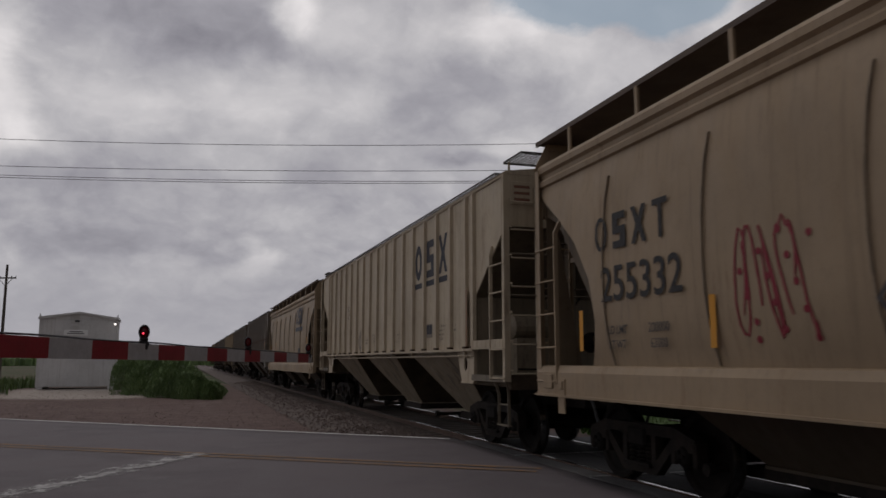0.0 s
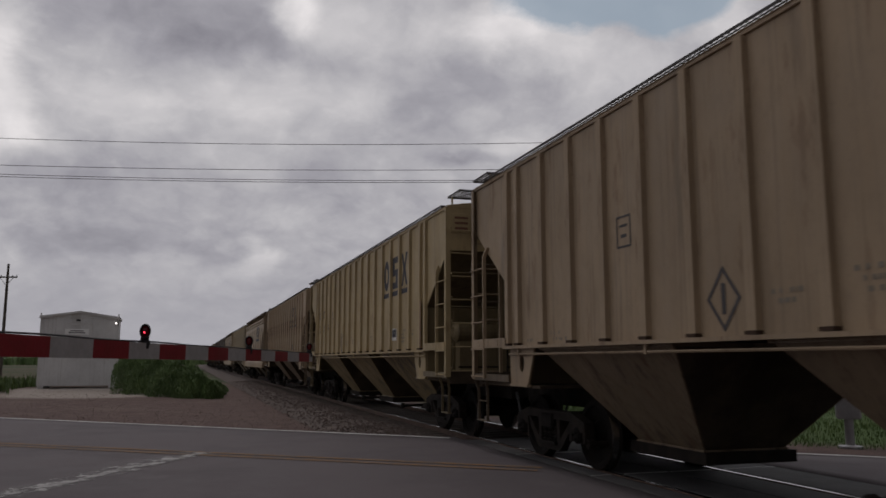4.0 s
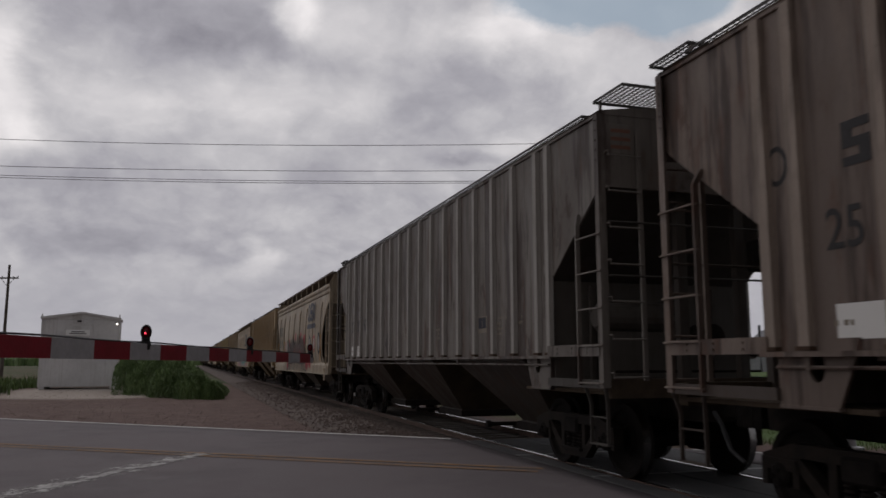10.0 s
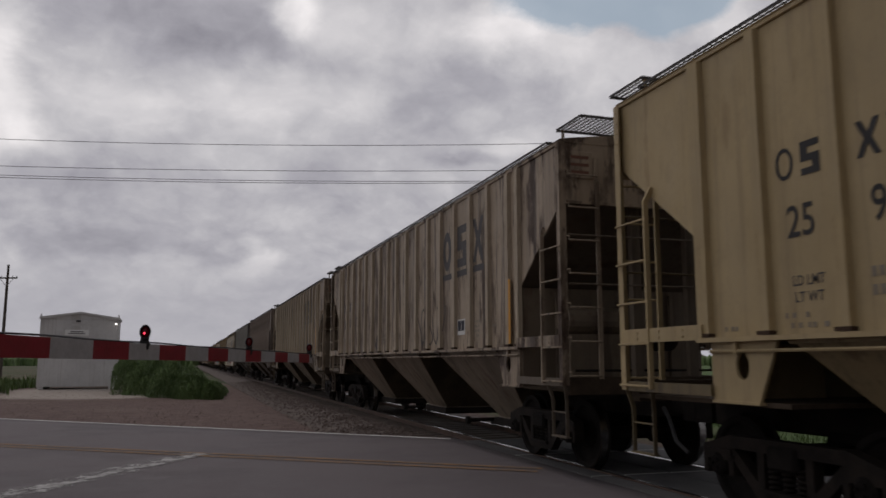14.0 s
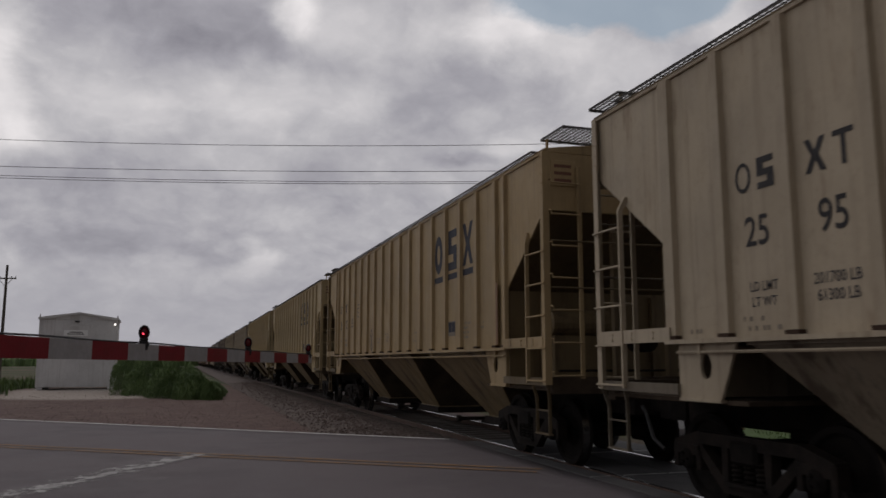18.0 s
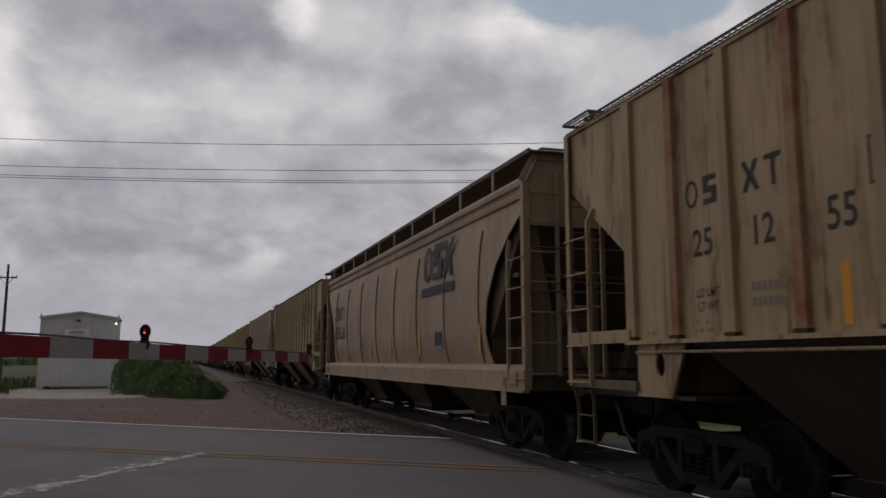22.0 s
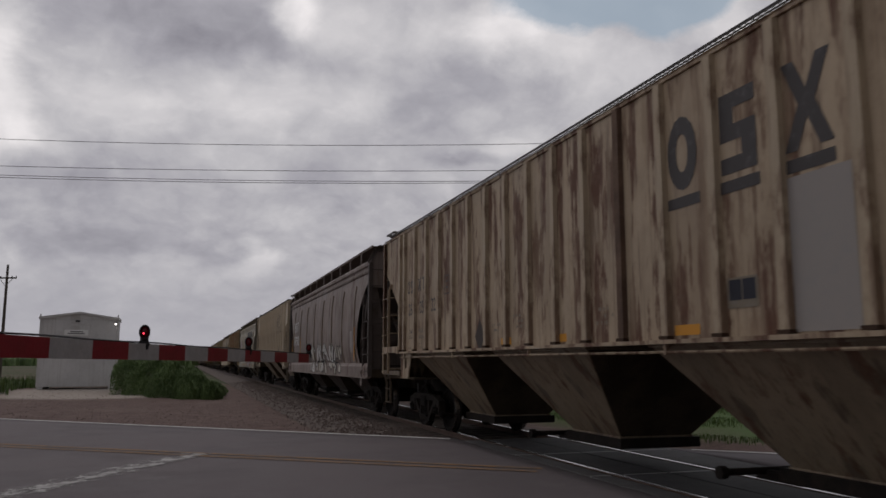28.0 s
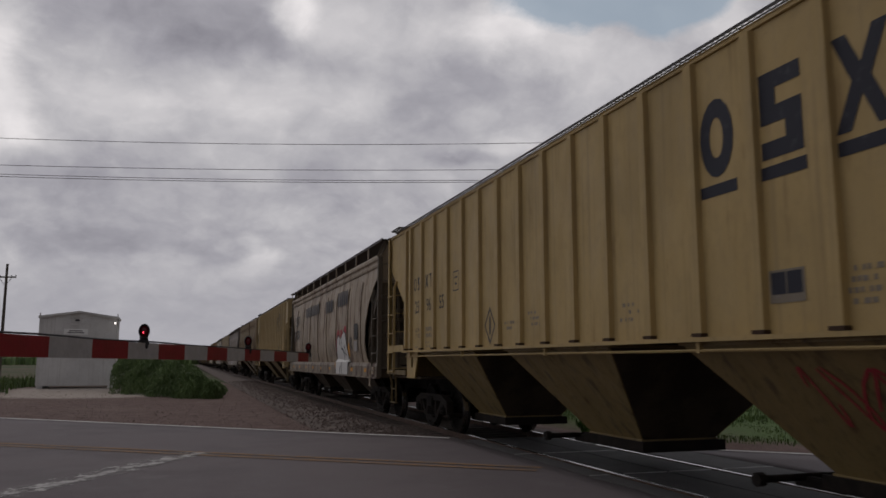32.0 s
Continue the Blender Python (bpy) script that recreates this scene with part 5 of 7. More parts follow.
def red_piece(car):
    """A brown wild-style piece with red patches behind it, and ring-shaped blots beside it."""
    on_side("graffiti", car, RED_SPRAY, *fill([blob(2.5, 2.25, 0.24, 0.26, 1, 0.5), blob(1.1, 2.40, 0.14, 0.22, 2, 0.5), blob(0.35, 2.48, 0.24, 0.28, 3, 0.5), blob(-1.35, 2.36, 0.40, 0.32, 4, 0.55), blob(-2.35, 2.3, 0.40, 0.46, 5, 0.55), blob(3.35, 1.66, 0.34, 0.22, 6, 0.4), blob(2.9, 1.25, 0.34, 0.20, 7, 0.4), blob(-3.3, 1.30, 0.45, 0.22, 8, 0.4), blob(-4.1, 1.36, 0.34, 0.2, 9, 0.4)]), cf_skin, 0.001)
    doodle(car, (3.1, -3.3, 1.06, 1.62), BLACK_SPRAY, 41, 13, 0.026, cf_skin, 0.003)
    shards(car, (2.6, -2.7, 1.35, 2.62), (BROWN_SPRAY, BROWN_SPRAY, DARK_SPRAY, BROWN_SPRAY), BLACK_SPRAY, 42, 26, cf_skin, 0.36, 0.006, 0.045, 0.9, 2)
    on_side("graffiti", car, PALE_SPRAY, *brush([[(2.2 - 0.62 * k, 1.7 + 0.25 * (k % 2)), (2.05 - 0.62 * k, 1.95 + 0.2 * (k % 3)), (2.1 - 0.62 * k, 2.15 + 0.12 * (k % 2))] for k in range(8)], 0.016, 0.3), cf_skin, 0.034)
    on_side("graffiti", car, RED_SPRAY, *fill([blob(1.5 - 0.95 * k, 1.75 + 0.1 * (k % 2), 0.14, 0.15, 60 + k, 0.5) for k in range(5)]), cf_skin, 0.034)
    rings = ((5.03, 1.88, 0.22, 0.27, BLACK_SPRAY), (3.96, 2.09, 0.20, 0.30, RED_SPRAY), (3.31, 2.13, 0.22, 0.34, BLACK_SPRAY), (-3.9, 2.15, 0.30, 0.32, BLACK_SPRAY), (-5.0, 2.12, 0.30, 0.36, RED_SPRAY), (-6.12, 2.10, 0.36, 0.44, BLACK_SPRAY))
    for k, (y, z, ry, rz, ink) in enumerate(rings):
        on_side("graffiti", car, ink, *fill([blob(y, z, ry, rz, 20 + k, 0.16)]), cf_skin, 0.001)
        on_side("graffiti", car, GREY_PATCH if k != 4 else PALE_SPRAY, *fill([blob(y, z, ry * 0.62, rz * 0.68, 30 + k, 0.2)]), cf_skin, 0.004)
    doodle(car, (3.9, 2.6, 1.06, 1.45), INK_FADED, 13, 5, 0.014, cf_skin, 0.002)
    doodle(car, (-1.0, -3.2, 1.06, 1.45), BROWN_SPRAY, 14, 7, 0.026, cf_skin, 0.002)


def outlined_tags(car):
    """A red scrawl near one end, a black outline tag amidships and a rusty one-line tag past it."""
    doodle(car, (4.25, 3.35, 1.60, 2.62), DEEP_RED, 3, 5, 0.013, cf_skin, 0.001, 3.0)
    on_side("graffiti", car, DEEP_RED, *fill([blob(3.35 + 0.9 * ((k * 37) % 11) / 11, 1.62 + 0.95 * ((k * 53) % 13) / 13, 0.035, 0.035, k) for k in range(14)]), cf_skin, 0.001)
    doodle(car, (2.2, -2.4, 1.48, 2.08), BLACK_SPRAY, 16, 8, 0.022, cf_skin, 0.001)
    doodle(car, (1.9, -2.2, 1.08, 1.45), BLACK_SPRAY, 17, 6, 0.016, cf_skin, 0.001)
    doodle(car, (-3.3, -5.5, 2.02, 2.42), ORANGE_SPRAY, 18, 9, 0.014, cf_skin, 0.001)


def pale_piece(car):
    """White pointed forms with black outlines low on the side, and a grey panel past them."""
    shards(car, (1.6, -4.6, 1.05, 1.55), (WHITE_SPRAY, PALE_SPRAY), BLACK_SPRAY, 51, 16, cf_skin, 0.22, 0.002, 0.03, 0.6, 1)
    shards(car, (1.5, -4.5, 1.45, 2.12), (WHITE_SPRAY, WHITE_SPRAY, PALE_SPRAY), BLACK_SPRAY, 52, 18, cf_skin, 0.22, 0.005, 0.032, 0.7, 2)
    on_side("graffiti", car, GREY_PATCH, *fill([[(-5.9, 1.7), (-6.2, 1.7), (-6.2, 2.3), (-5.9, 2.3)]]), cf_skin, 0.001)


PIECES = {"pale": pale_piece, "blackletter": blackletter_piece, "bubble": bubble_piece, "teal": teal_piece, "red": red_piece, "outlined": outlined_tags}


# ---- wagon with a rounded smooth side
CF_SILL = 1.38
CF_PROFILE = [(1.36, -1.50), (1.50, -1.525), (1.66, -1.555), (1.90, -1.580), (2.40, -1.590), (2.90, -1.585), (3.30, -1.570), (3.55, -1.545), (3.72, -1.52), (3.80, -1.505)]
CF_END = [(1.36, 1.34), (1.50, 1.42), (1.66, 1.49), (1.90, 1.55), (2.40, 1.44), (2.90, 1.08), (3.30, 0.58), (3.55, 0.20), (3.72, 0.0), (3.80, 0.0)]


def cf_x(z):
    for (a, xa), (b, xb) in zip(CF_PROFILE, CF_PROFILE[1:]):
        if z <= b:
            t = max(0.0, (z - a) / (b - a))
            return xa + (xb - xa) * t
    return CF_PROFILE[-1][1]


def cf_inset(z):
    for (a, xa), (b, xb) in zip(CF_END, CF_END[1:]):
        if z <= b:
            return xa + (xb - xa) * max(0.0, (z - a) / (b - a))
    return 0.0


def cf_side_mesh():
    """The shell's side: bulged between its seams, cut back in a curve at both ends."""
    v, f = [], []
    zs = [1.36, 1.43, 1.50, 1.58, 1.66, 1.78, 1.90, 2.05, 2.2, 2.4, 2.6, 2.75, 2.9, 3.03, 3.16, 3.30, 3.43, 3.55, 3.64, 3.72, 3.80]
    n = 57
    for side in (0, 0.02):
        for z in zs:
            e = H - cf_inset(z)
            for k in range(n):
                y = -e + 2 * e * k / (n - 1)
                v.append((cf_x(z) + side, y, z))
    m = len(zs)
    for side in (0, 1):
        o = side * m * n
        f += [(o + i * n + k, o + i * n + k + 1, o + (i + 1) * n + k + 1, o + (i + 1) * n + k) for i in range(m - 1) for k in range(n - 1)]
    for i in range(m - 1):
        for k in (0, n - 1):
            a, b = i * n + k, (i + 1) * n + k
            f.append((a, b, b + m * n, a + m * n))
    me = Build().add(v, f).mesh("shell_side", True)
    return me


def cf_seam_mesh():
    b = Build()
    zs = [1.40, 1.58, 1.78, 2.05, 2.4, 2.75, 3.03, 3.30, 3.55]
    for a, c in zip(zs, zs[1:]):
        b.bar((cf_x(a) - 0.004, -0.09 * (a - 2.4) ** 2, a), (cf_x(c) - 0.004, -0.09 * (c - 2.4) ** 2, c), 0.014, 0.045, (1, 0, 0))
    return b


def cf_band_mesh():
    """The pressed bands of the side plate under the roof's edge."""
    prof = [(-1.50, 3.78), (-1.545, 3.80), (-1.555, 3.86), (-1.52, 3.90), (-1.525, 3.95), (-1.57, 3.98), (-1.575, 4.05), (-1.545, 4.10), (-1.46, 4.12), (-1.44, 3.78)]
    return Build().prism(prof, -H, H, "y")


def cf_sill_mesh():
    prof = [(-1.60, 1.03), (-1.60, 1.30), (-1.57, 1.375), (-1.50, 1.39), (-1.50, 1.03)]
    b = Build().prism(prof, -H - 0.02, H + 0.02, "y")
    b.box(-1.64, -1.52, -H - 0.02, H + 0.02, 1.00, 1.03)
    return b


def cf_roof_mesh():
    prof = [(x, 4.09 + 0.26 * (1 - (x / 1.52) ** 2)) for x in span(-1.52, 1.52, 0.19)]
    b = Build().prism(prof + [(1.45, 3.9), (-1.45, 3.9)], -H + 0.02, H - 0.02, "y")
    b.box(-0.3, 0.3, -H + 0.8, H - 0.8, 4.32, 4.46, 0.03)
    return b


def cf_shell_mesh():
    b = Build()
    e = H - 0.05
    prof = [(-e, 4.05), (e, 4.05), (e, 3.40), (e - 0.35, 3.25), (H - 1.75, 1.55), (H - 1.9, 1.36), (-(H - 1.9), 1.36), (-(H - 1.75), 1.55), (-e + 0.35, 3.25), (-e, 3.40)]
    return b.prism(prof, -1.46, 1.46)


def cf_board_mesh():
    """The solid running board along the roof's edge."""
    b = Build().box(-1.50, -0.92, -H - 0.12, H + 0.12, 4.435, 4.46)
    b.box(-1.525, -1.495, -H - 0.12, H + 0.12, 4.415, 4.48)
    return b


def cf_board_post():
    return Build().bar((-1.51, 0, 4.10), (-1.51, 0, 4.43), 0.03, 0.06)


def cf_corner_mesh():
    """A corner post that bends in over the roof's edge to the walkway beam, and the gusset behind it."""
    y = -H - 0.03
    b = angle_post(Build(), -1.585, y, 0.105, 1.05, 4.03)
    b.bar((-1.578, y + 0.05, 4.02), (-1.40, y + 0.05, 4.37), 0.10, 0.016, (1, 0, 1)).bar((-1.55, y + 0.007, 4.00), (-1.37, y + 0.007, 4.35), 0.014, 0.085, (1, 0, 1))
    b.bar((-1.42, y + 0.03, 4.385), (0.0, y + 0.03, 4.415), 0.07, 0.09, (0, 0, 1))
    return b


def cf_gusset_mesh():
    """The tall tapering plate beside the corner post."""
    return Build().prism([(-1.47, 1.1), (-0.93, 1.1), (-1.34, 3.42), (-1.47, 3.42)], -H + 0.06, -H + 0.075, "y")


def cf_ledge_mesh():
    """The flange across the slope sheet, and the two raking braces under it."""
    b = Build().box(-1.40, 1.40, -H + 0.62, -H + 0.80, 2.70, 2.76)
    for s in (-1, 1):
        b.bar((s * 0.18, -H + 0.45, 1.1), (s * 0.75, -H + 0.78, 2.70), 0.02, 0.20, (0, 1, 0))
    return b


def cf_bulkhead_mesh():
    """The upright plate that closes the platform's back under the slope."""
    return Build().box(-1.45, 1.45, -H + 1.56, -H + 1.575, 1.06, 2.0).box(-1.0, -0.94, -H + 1.48, -H + 1.56, 1.06, 1.96)




def cf_end_sheet_mesh():
    """The upright top sheet of an end, arched up to the walkway beam."""
    b = Build().prism([(-1.48, 3.40), (1.48, 3.40), (1.5, 4.06), (1.38, 4.345), (-1.38, 4.345), (-1.5, 4.06)], -H + 0.002, -H + 0.016, "y")
    return b.box(-1.48, 1.48, -H - 0.012, -H + 0.03, 3.375, 3.41)


def cf_pad_mesh():
    """The jacking pad: a small pierced tab that hangs under the sill beside an end."""
    b = Build().box(-1.615, -1.60, -H + 0.62, -H + 0.80, 0.80, 1.22).box(-1.635, -1.60, -H + 0.66, -H + 0.76, 1.10, 1.20, 0.006)
    return b.box(-1.625, -1.603, -H + 0.20, -H + 0.46, 1.10, 1.28, 0.006)


# grimy, inner: end paints darkened to imitate shade, with dirt over them
def running_gear(car, paint, grimy, inner):
    for y in (-6.72, 6.72):
        truck(car, y)
    for y, a in ((-H - 0.05, 180), (H + 0.05, 0)):
        part("coupler", shared("coupler", coupler_mesh), STEEL_DARK, car, "rusty steel coupler", pose(0, y, 0, 0, 0, a))
        part("brake_hose", shared("hose", hose_mesh), RUBBER, car, "black rubber air hose", pose(0, y, 0, 0, 0, a))
    for a in (0, 180):
        part("end_deck", shared("deck", deck_mesh), SHADED_GRIME, car, at=pose(0, 0, 0, 0, 0, a))
        part("draft_sill", shared("draft", draft_sill_mesh), STEEL_FRAME, car, at=pose(0, 0, 0, 0, 0, a))
        for x in (0.0, 0.84):
            part("end_stanchion", shared("stanchion", end_stanchion_mesh), grimy, car, at=pose(0, 0, 0, 0, 0, a) @ pose(x, 0, 0))
        for z in (0.0, 0.63):
            part("grab_rail", shared("grab", grab_rail_mesh), grimy, car, at=pose(0, 0, z, 0, 0, a))
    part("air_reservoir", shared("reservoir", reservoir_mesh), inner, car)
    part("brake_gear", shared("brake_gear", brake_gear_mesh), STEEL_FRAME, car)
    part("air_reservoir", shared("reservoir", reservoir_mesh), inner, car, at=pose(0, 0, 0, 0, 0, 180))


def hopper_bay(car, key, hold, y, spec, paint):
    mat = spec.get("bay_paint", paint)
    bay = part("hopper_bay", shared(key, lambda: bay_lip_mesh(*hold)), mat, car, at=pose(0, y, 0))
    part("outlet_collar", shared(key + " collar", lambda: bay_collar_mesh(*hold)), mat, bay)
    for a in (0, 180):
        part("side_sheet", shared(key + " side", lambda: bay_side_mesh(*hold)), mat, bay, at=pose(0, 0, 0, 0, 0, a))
        part("slope_sheet", shared(key + " slope", lambda: slope_sheet_mesh(*hold)), spec.get("slope_paint", paint), bay, "slope sheet dark with grime and painted-in shade", pose(0, 0, 0, 0, 0, a))


def ribbed_wagon(paint, spec):
    """A three-bay covered hopper with upright ribs along its sides."""
    eave, sill, ribs = spec.get("eave", 4.31), spec.get("sill", 1.655), spec.get("ribs", 17)
    car = new("hopper_wagon")
    key = " %.2f %.2f %d" % (eave, sill, ribs)
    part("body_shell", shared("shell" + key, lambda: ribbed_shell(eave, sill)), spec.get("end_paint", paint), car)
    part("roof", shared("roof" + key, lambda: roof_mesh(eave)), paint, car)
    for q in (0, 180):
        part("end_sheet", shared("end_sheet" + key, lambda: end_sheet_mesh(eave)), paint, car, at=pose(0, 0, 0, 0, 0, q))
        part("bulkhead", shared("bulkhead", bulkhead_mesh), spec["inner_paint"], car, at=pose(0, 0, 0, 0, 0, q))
        if spec["seed"] < 7:
            continue
        notice = part("end_notice", shared("notice" + key, lambda: end_notice_mesh(eave)), paint, car, "small painted notice plate", pose(0, 0, 0, 0, 0, q))
        for k in range(3):
            part("notice_line", shared("notice_line", lambda: Build().box(-0.13, 0.13, -0.002, 0.0, -0.022, 0.022)), RUST_INK, notice, at=pose(-1.285, -H - 0.0225, eave - 0.22 - 0.10 * k))
    both_sides("side_panel", shared("side" + key, lambda: ribbed_side(eave, sill)), paint, car)
    both_sides("side_sill", shared("flange" + key, lambda: flange_mesh(sill)), paint, car)
    both_sides("sill_rod", shared("rod" + key, lambda: sill_rod_mesh(sill)), paint, car)
    both_sides("top_chord", shared("chord" + key, lambda: top_chord_mesh(eave)), paint, car)
    me = shared("rib" + key, lambda: rib_mesh(sill + 0.005, eave - 0.038))
    a = H - 1.41
    rib_paint = spec.get("rib_paint", paint)
    post_paint = paint
    at = [0.836 * (k - (ribs - 1) / 2) for k in range(ribs)]
    for y in at:
        both_sides("rib", me, spec.get("rust_rib", RUSTED_RIB) if any(abs(y - q) < 0.3 for q in spec.get("rusted_ribs", ())) else rib_paint, car, y)
    # with an even number of ribs the panels, and what is stencilled on them, lie half a panel along
    half = 0.0 if ribs % 2 else 0.418
    for y in (-a + 0.05, a - 0.05):
        both_sides("rib", me, rib_paint, car, y)
    for x in (-1.25, 1.25):
        part("running_board", shared("board", lambda: grate_mesh(0.58, 2 * H - 0.9)), GRATE, car, "open steel grating walkway", pose(x, 0, eave + 0.088))
    for y in (-H - 0.0, H + 0.0):
        part("end_walkway", shared("endboard", lambda: grate_mesh(2.86, 0.70, 0.07)), GRATE, car, "perforated steel end platform", pose(0, y, eave + 0.245))
    for k in range(9):
        both_sides("board_bracket", shared("bracket" + key, lambda: board_bracket_mesh(eave)), paint, car, -H + 0.5 + (2 * H - 1.0) * k / 8)
    four_corners("walkway_leg", shared("leg" + key, lambda: Build().bar((-1.36, -H + 0.30, eave), (-1.36, -H + 0.30, eave + 0.24), 0.03, 0.03, (0, 1, 0))), paint, car)
    four_corners("corner_post", shared("post" + key, lambda: post_mesh(eave)), post_paint, car)
    ladders("side_ladder", shared("sladder", side_stile_mesh), shared("srung", side_rung_mesh), SIDE_RUNGS, paint, car)
    ladders("end_ladder", shared("eladder" + key, lambda: end_stile_mesh(eave)), shared("erung", end_rung_mesh), END_RUNGS, paint, car)
    # steps and end sills take the end paint with its painted shade
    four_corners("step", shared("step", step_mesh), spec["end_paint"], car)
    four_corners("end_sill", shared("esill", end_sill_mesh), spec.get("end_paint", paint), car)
    four_corners("sill_bar", shared("sbar" + key, lambda: sill_bars_mesh(sill)), paint, car)
    four_corners("bolster_web", shared("web", web_mesh), paint, car)
    hold = (1.56, 1.50, sill - 0.045, 0.66, 0.54, 0.44)
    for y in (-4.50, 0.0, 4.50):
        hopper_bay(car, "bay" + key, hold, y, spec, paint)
        part("discharge_gate", shared("gate", gate_mesh), STEEL_FRAME, car, "steel sliding discharge gate", pose(0, y, 0))
    running_gear(car, paint, spec["end_paint"], spec["inner_paint"])
    x = -1.524
    ink, logo_ink = spec.get("ink", INK), spec.get("logo_ink", NAVY)
    if spec.get("logo", True):
        put_forms("logo_form", "upright_logo %.2f" % half, upright_logo(half), logo_ink, car, "large dark blue company mark", x)
    number = spec.get("number", "")
    if number:
        for s, y in zip((number[0:2], number[2:4], number[4:6]), (6.27, 5.43, 4.60)):
            if s.strip():
                lettering(car, s.strip(), y - half, spec.get("number_z", 2.42), spec.get("number_h", 0.265), x, ink)
        if spec.get("wide_marks"):
            marks = owner_forms((6.93, 6.11, 5.28, 4.45), 2.86, 0.26, 0.34)
            part("stencil_panel", shared("white_panels", lambda: bars_mesh([(6.12, 1.60, 0.56, 0.26), (5.29, 1.58, 0.60, 0.28)])), WHITE_FILM, car, "white panels under the weight stencils", pose(x + 0.001, 0, 0))
        else:
            marks = owner_forms([y - half for y in (6.41, 6.13, 5.57, 5.29)], 2.89, 0.20, 0.27)
        put_forms("owner_mark", "marks %.2f %d" % (half, bool(spec.get("wide_marks"))), marks, ink, car, "owner's initials as plain dark forms", x)
        if not spec.get("wide_marks"):
            weights = spec.get("weights", ("", ""))
            for z, word, figure in ((2.03, "LD LMT", weights[0]), (1.90, "LT WT", weights[1])):
                lettering(car, word, 6.22 - half, z, 0.085, x, INK_FADED, "weight_stencil", "stencilled word")
                if figure:
                    lettering(car, figure, 5.43 - half, z, 0.09, x, INK_FADED, "weight_stencil", "stencilled weight in pounds")
                else:
                    part("weight_stencil", shared("weight bars", lambda: bars_mesh([(0.17 - 0.068 * k, 0, 0.045, 0.075) for k in range(6)])), PRINT, car, "worn stencilled weight", pose(x, 5.43 - half, z))
    tagged(part("fine_stencils", shared("fine %.2f" % half, lambda: fine_print(half)), PRINT, car, "rows of small stencilled data", pose(x, 0, 0)), kind="stuff")
    label_box(car, -4.47 + half, 1.90, 0.40, 0.27, x - 0.002, WHITE_FILM if spec.get("framed") else None)
    part("stencil_square", shared("square", lambda: square_mesh(3.76, 2.86, 0.15)), INK_FADED, car, "small outlined stencil square", pose(x, 0, 0))
    if spec.get("diamond", "line") == "line":
        part("placard", shared("dia", lambda: diamond_mesh(2.09, 1.99, 0.24)), INK_FADED, car, "outlined diamond stencil", pose(x, 0, 0))
    else:
        part("placard", shared("fdia", lambda: full_diamond(2.02, 1.85, 0.23)), DARK_BROWN, car, "dark diamond patch", pose(x, 0, 0))
    for y in spec.get("strips", (7.06, 4.18, 1.672, -2.508, -6.78)):
        on_rib = any(abs(y - q) < 0.1 for q in at) or abs(y) > 7.0
        strips(car, (y,), -1.577 if on_rib else x, spec.get("strip", YELLOW_FILM), spec.get("strip_z", 1.70), 0.95 if y < -6.7 else spec.get("strip_h", 0.47))
    for y in spec.get("lying", ()):
        part("reflector_strip", shared("lying strip", lambda: bars_mesh([(0, 0, 0.40, 0.10)])), YELLOW_FILM, car, "lying yellow reflective strip", pose(x, y, 1.69))
    for i, (area, mat, n, half_width) in enumerate(spec.get("tags", ())):
        doodle(car, area, mat, spec["seed"] * 10 + i, n, half_width, flat_skin, 0.001)
    for i, (area, mat, n) in enumerate(spec.get("bay_tags", ())):
        doodle(car, area, mat, spec["seed"] * 10 + 5 + i, n, 0.013, lambda z: -1.5 + (sill - 0.045 - z) * (0.96 / (sill - 0.485)), 0.006)
    if spec.get("patch"):
        y, w, z0, z1 = spec["patch"]
        part("primer_patch", shared("pp %s" % (spec["patch"],), lambda: bars_mesh([(y, z0, w, z1 - z0)])), GREY_PATCH, car, "bare grey touch-up patch", pose(-1.5258, 0, 0))
    return car


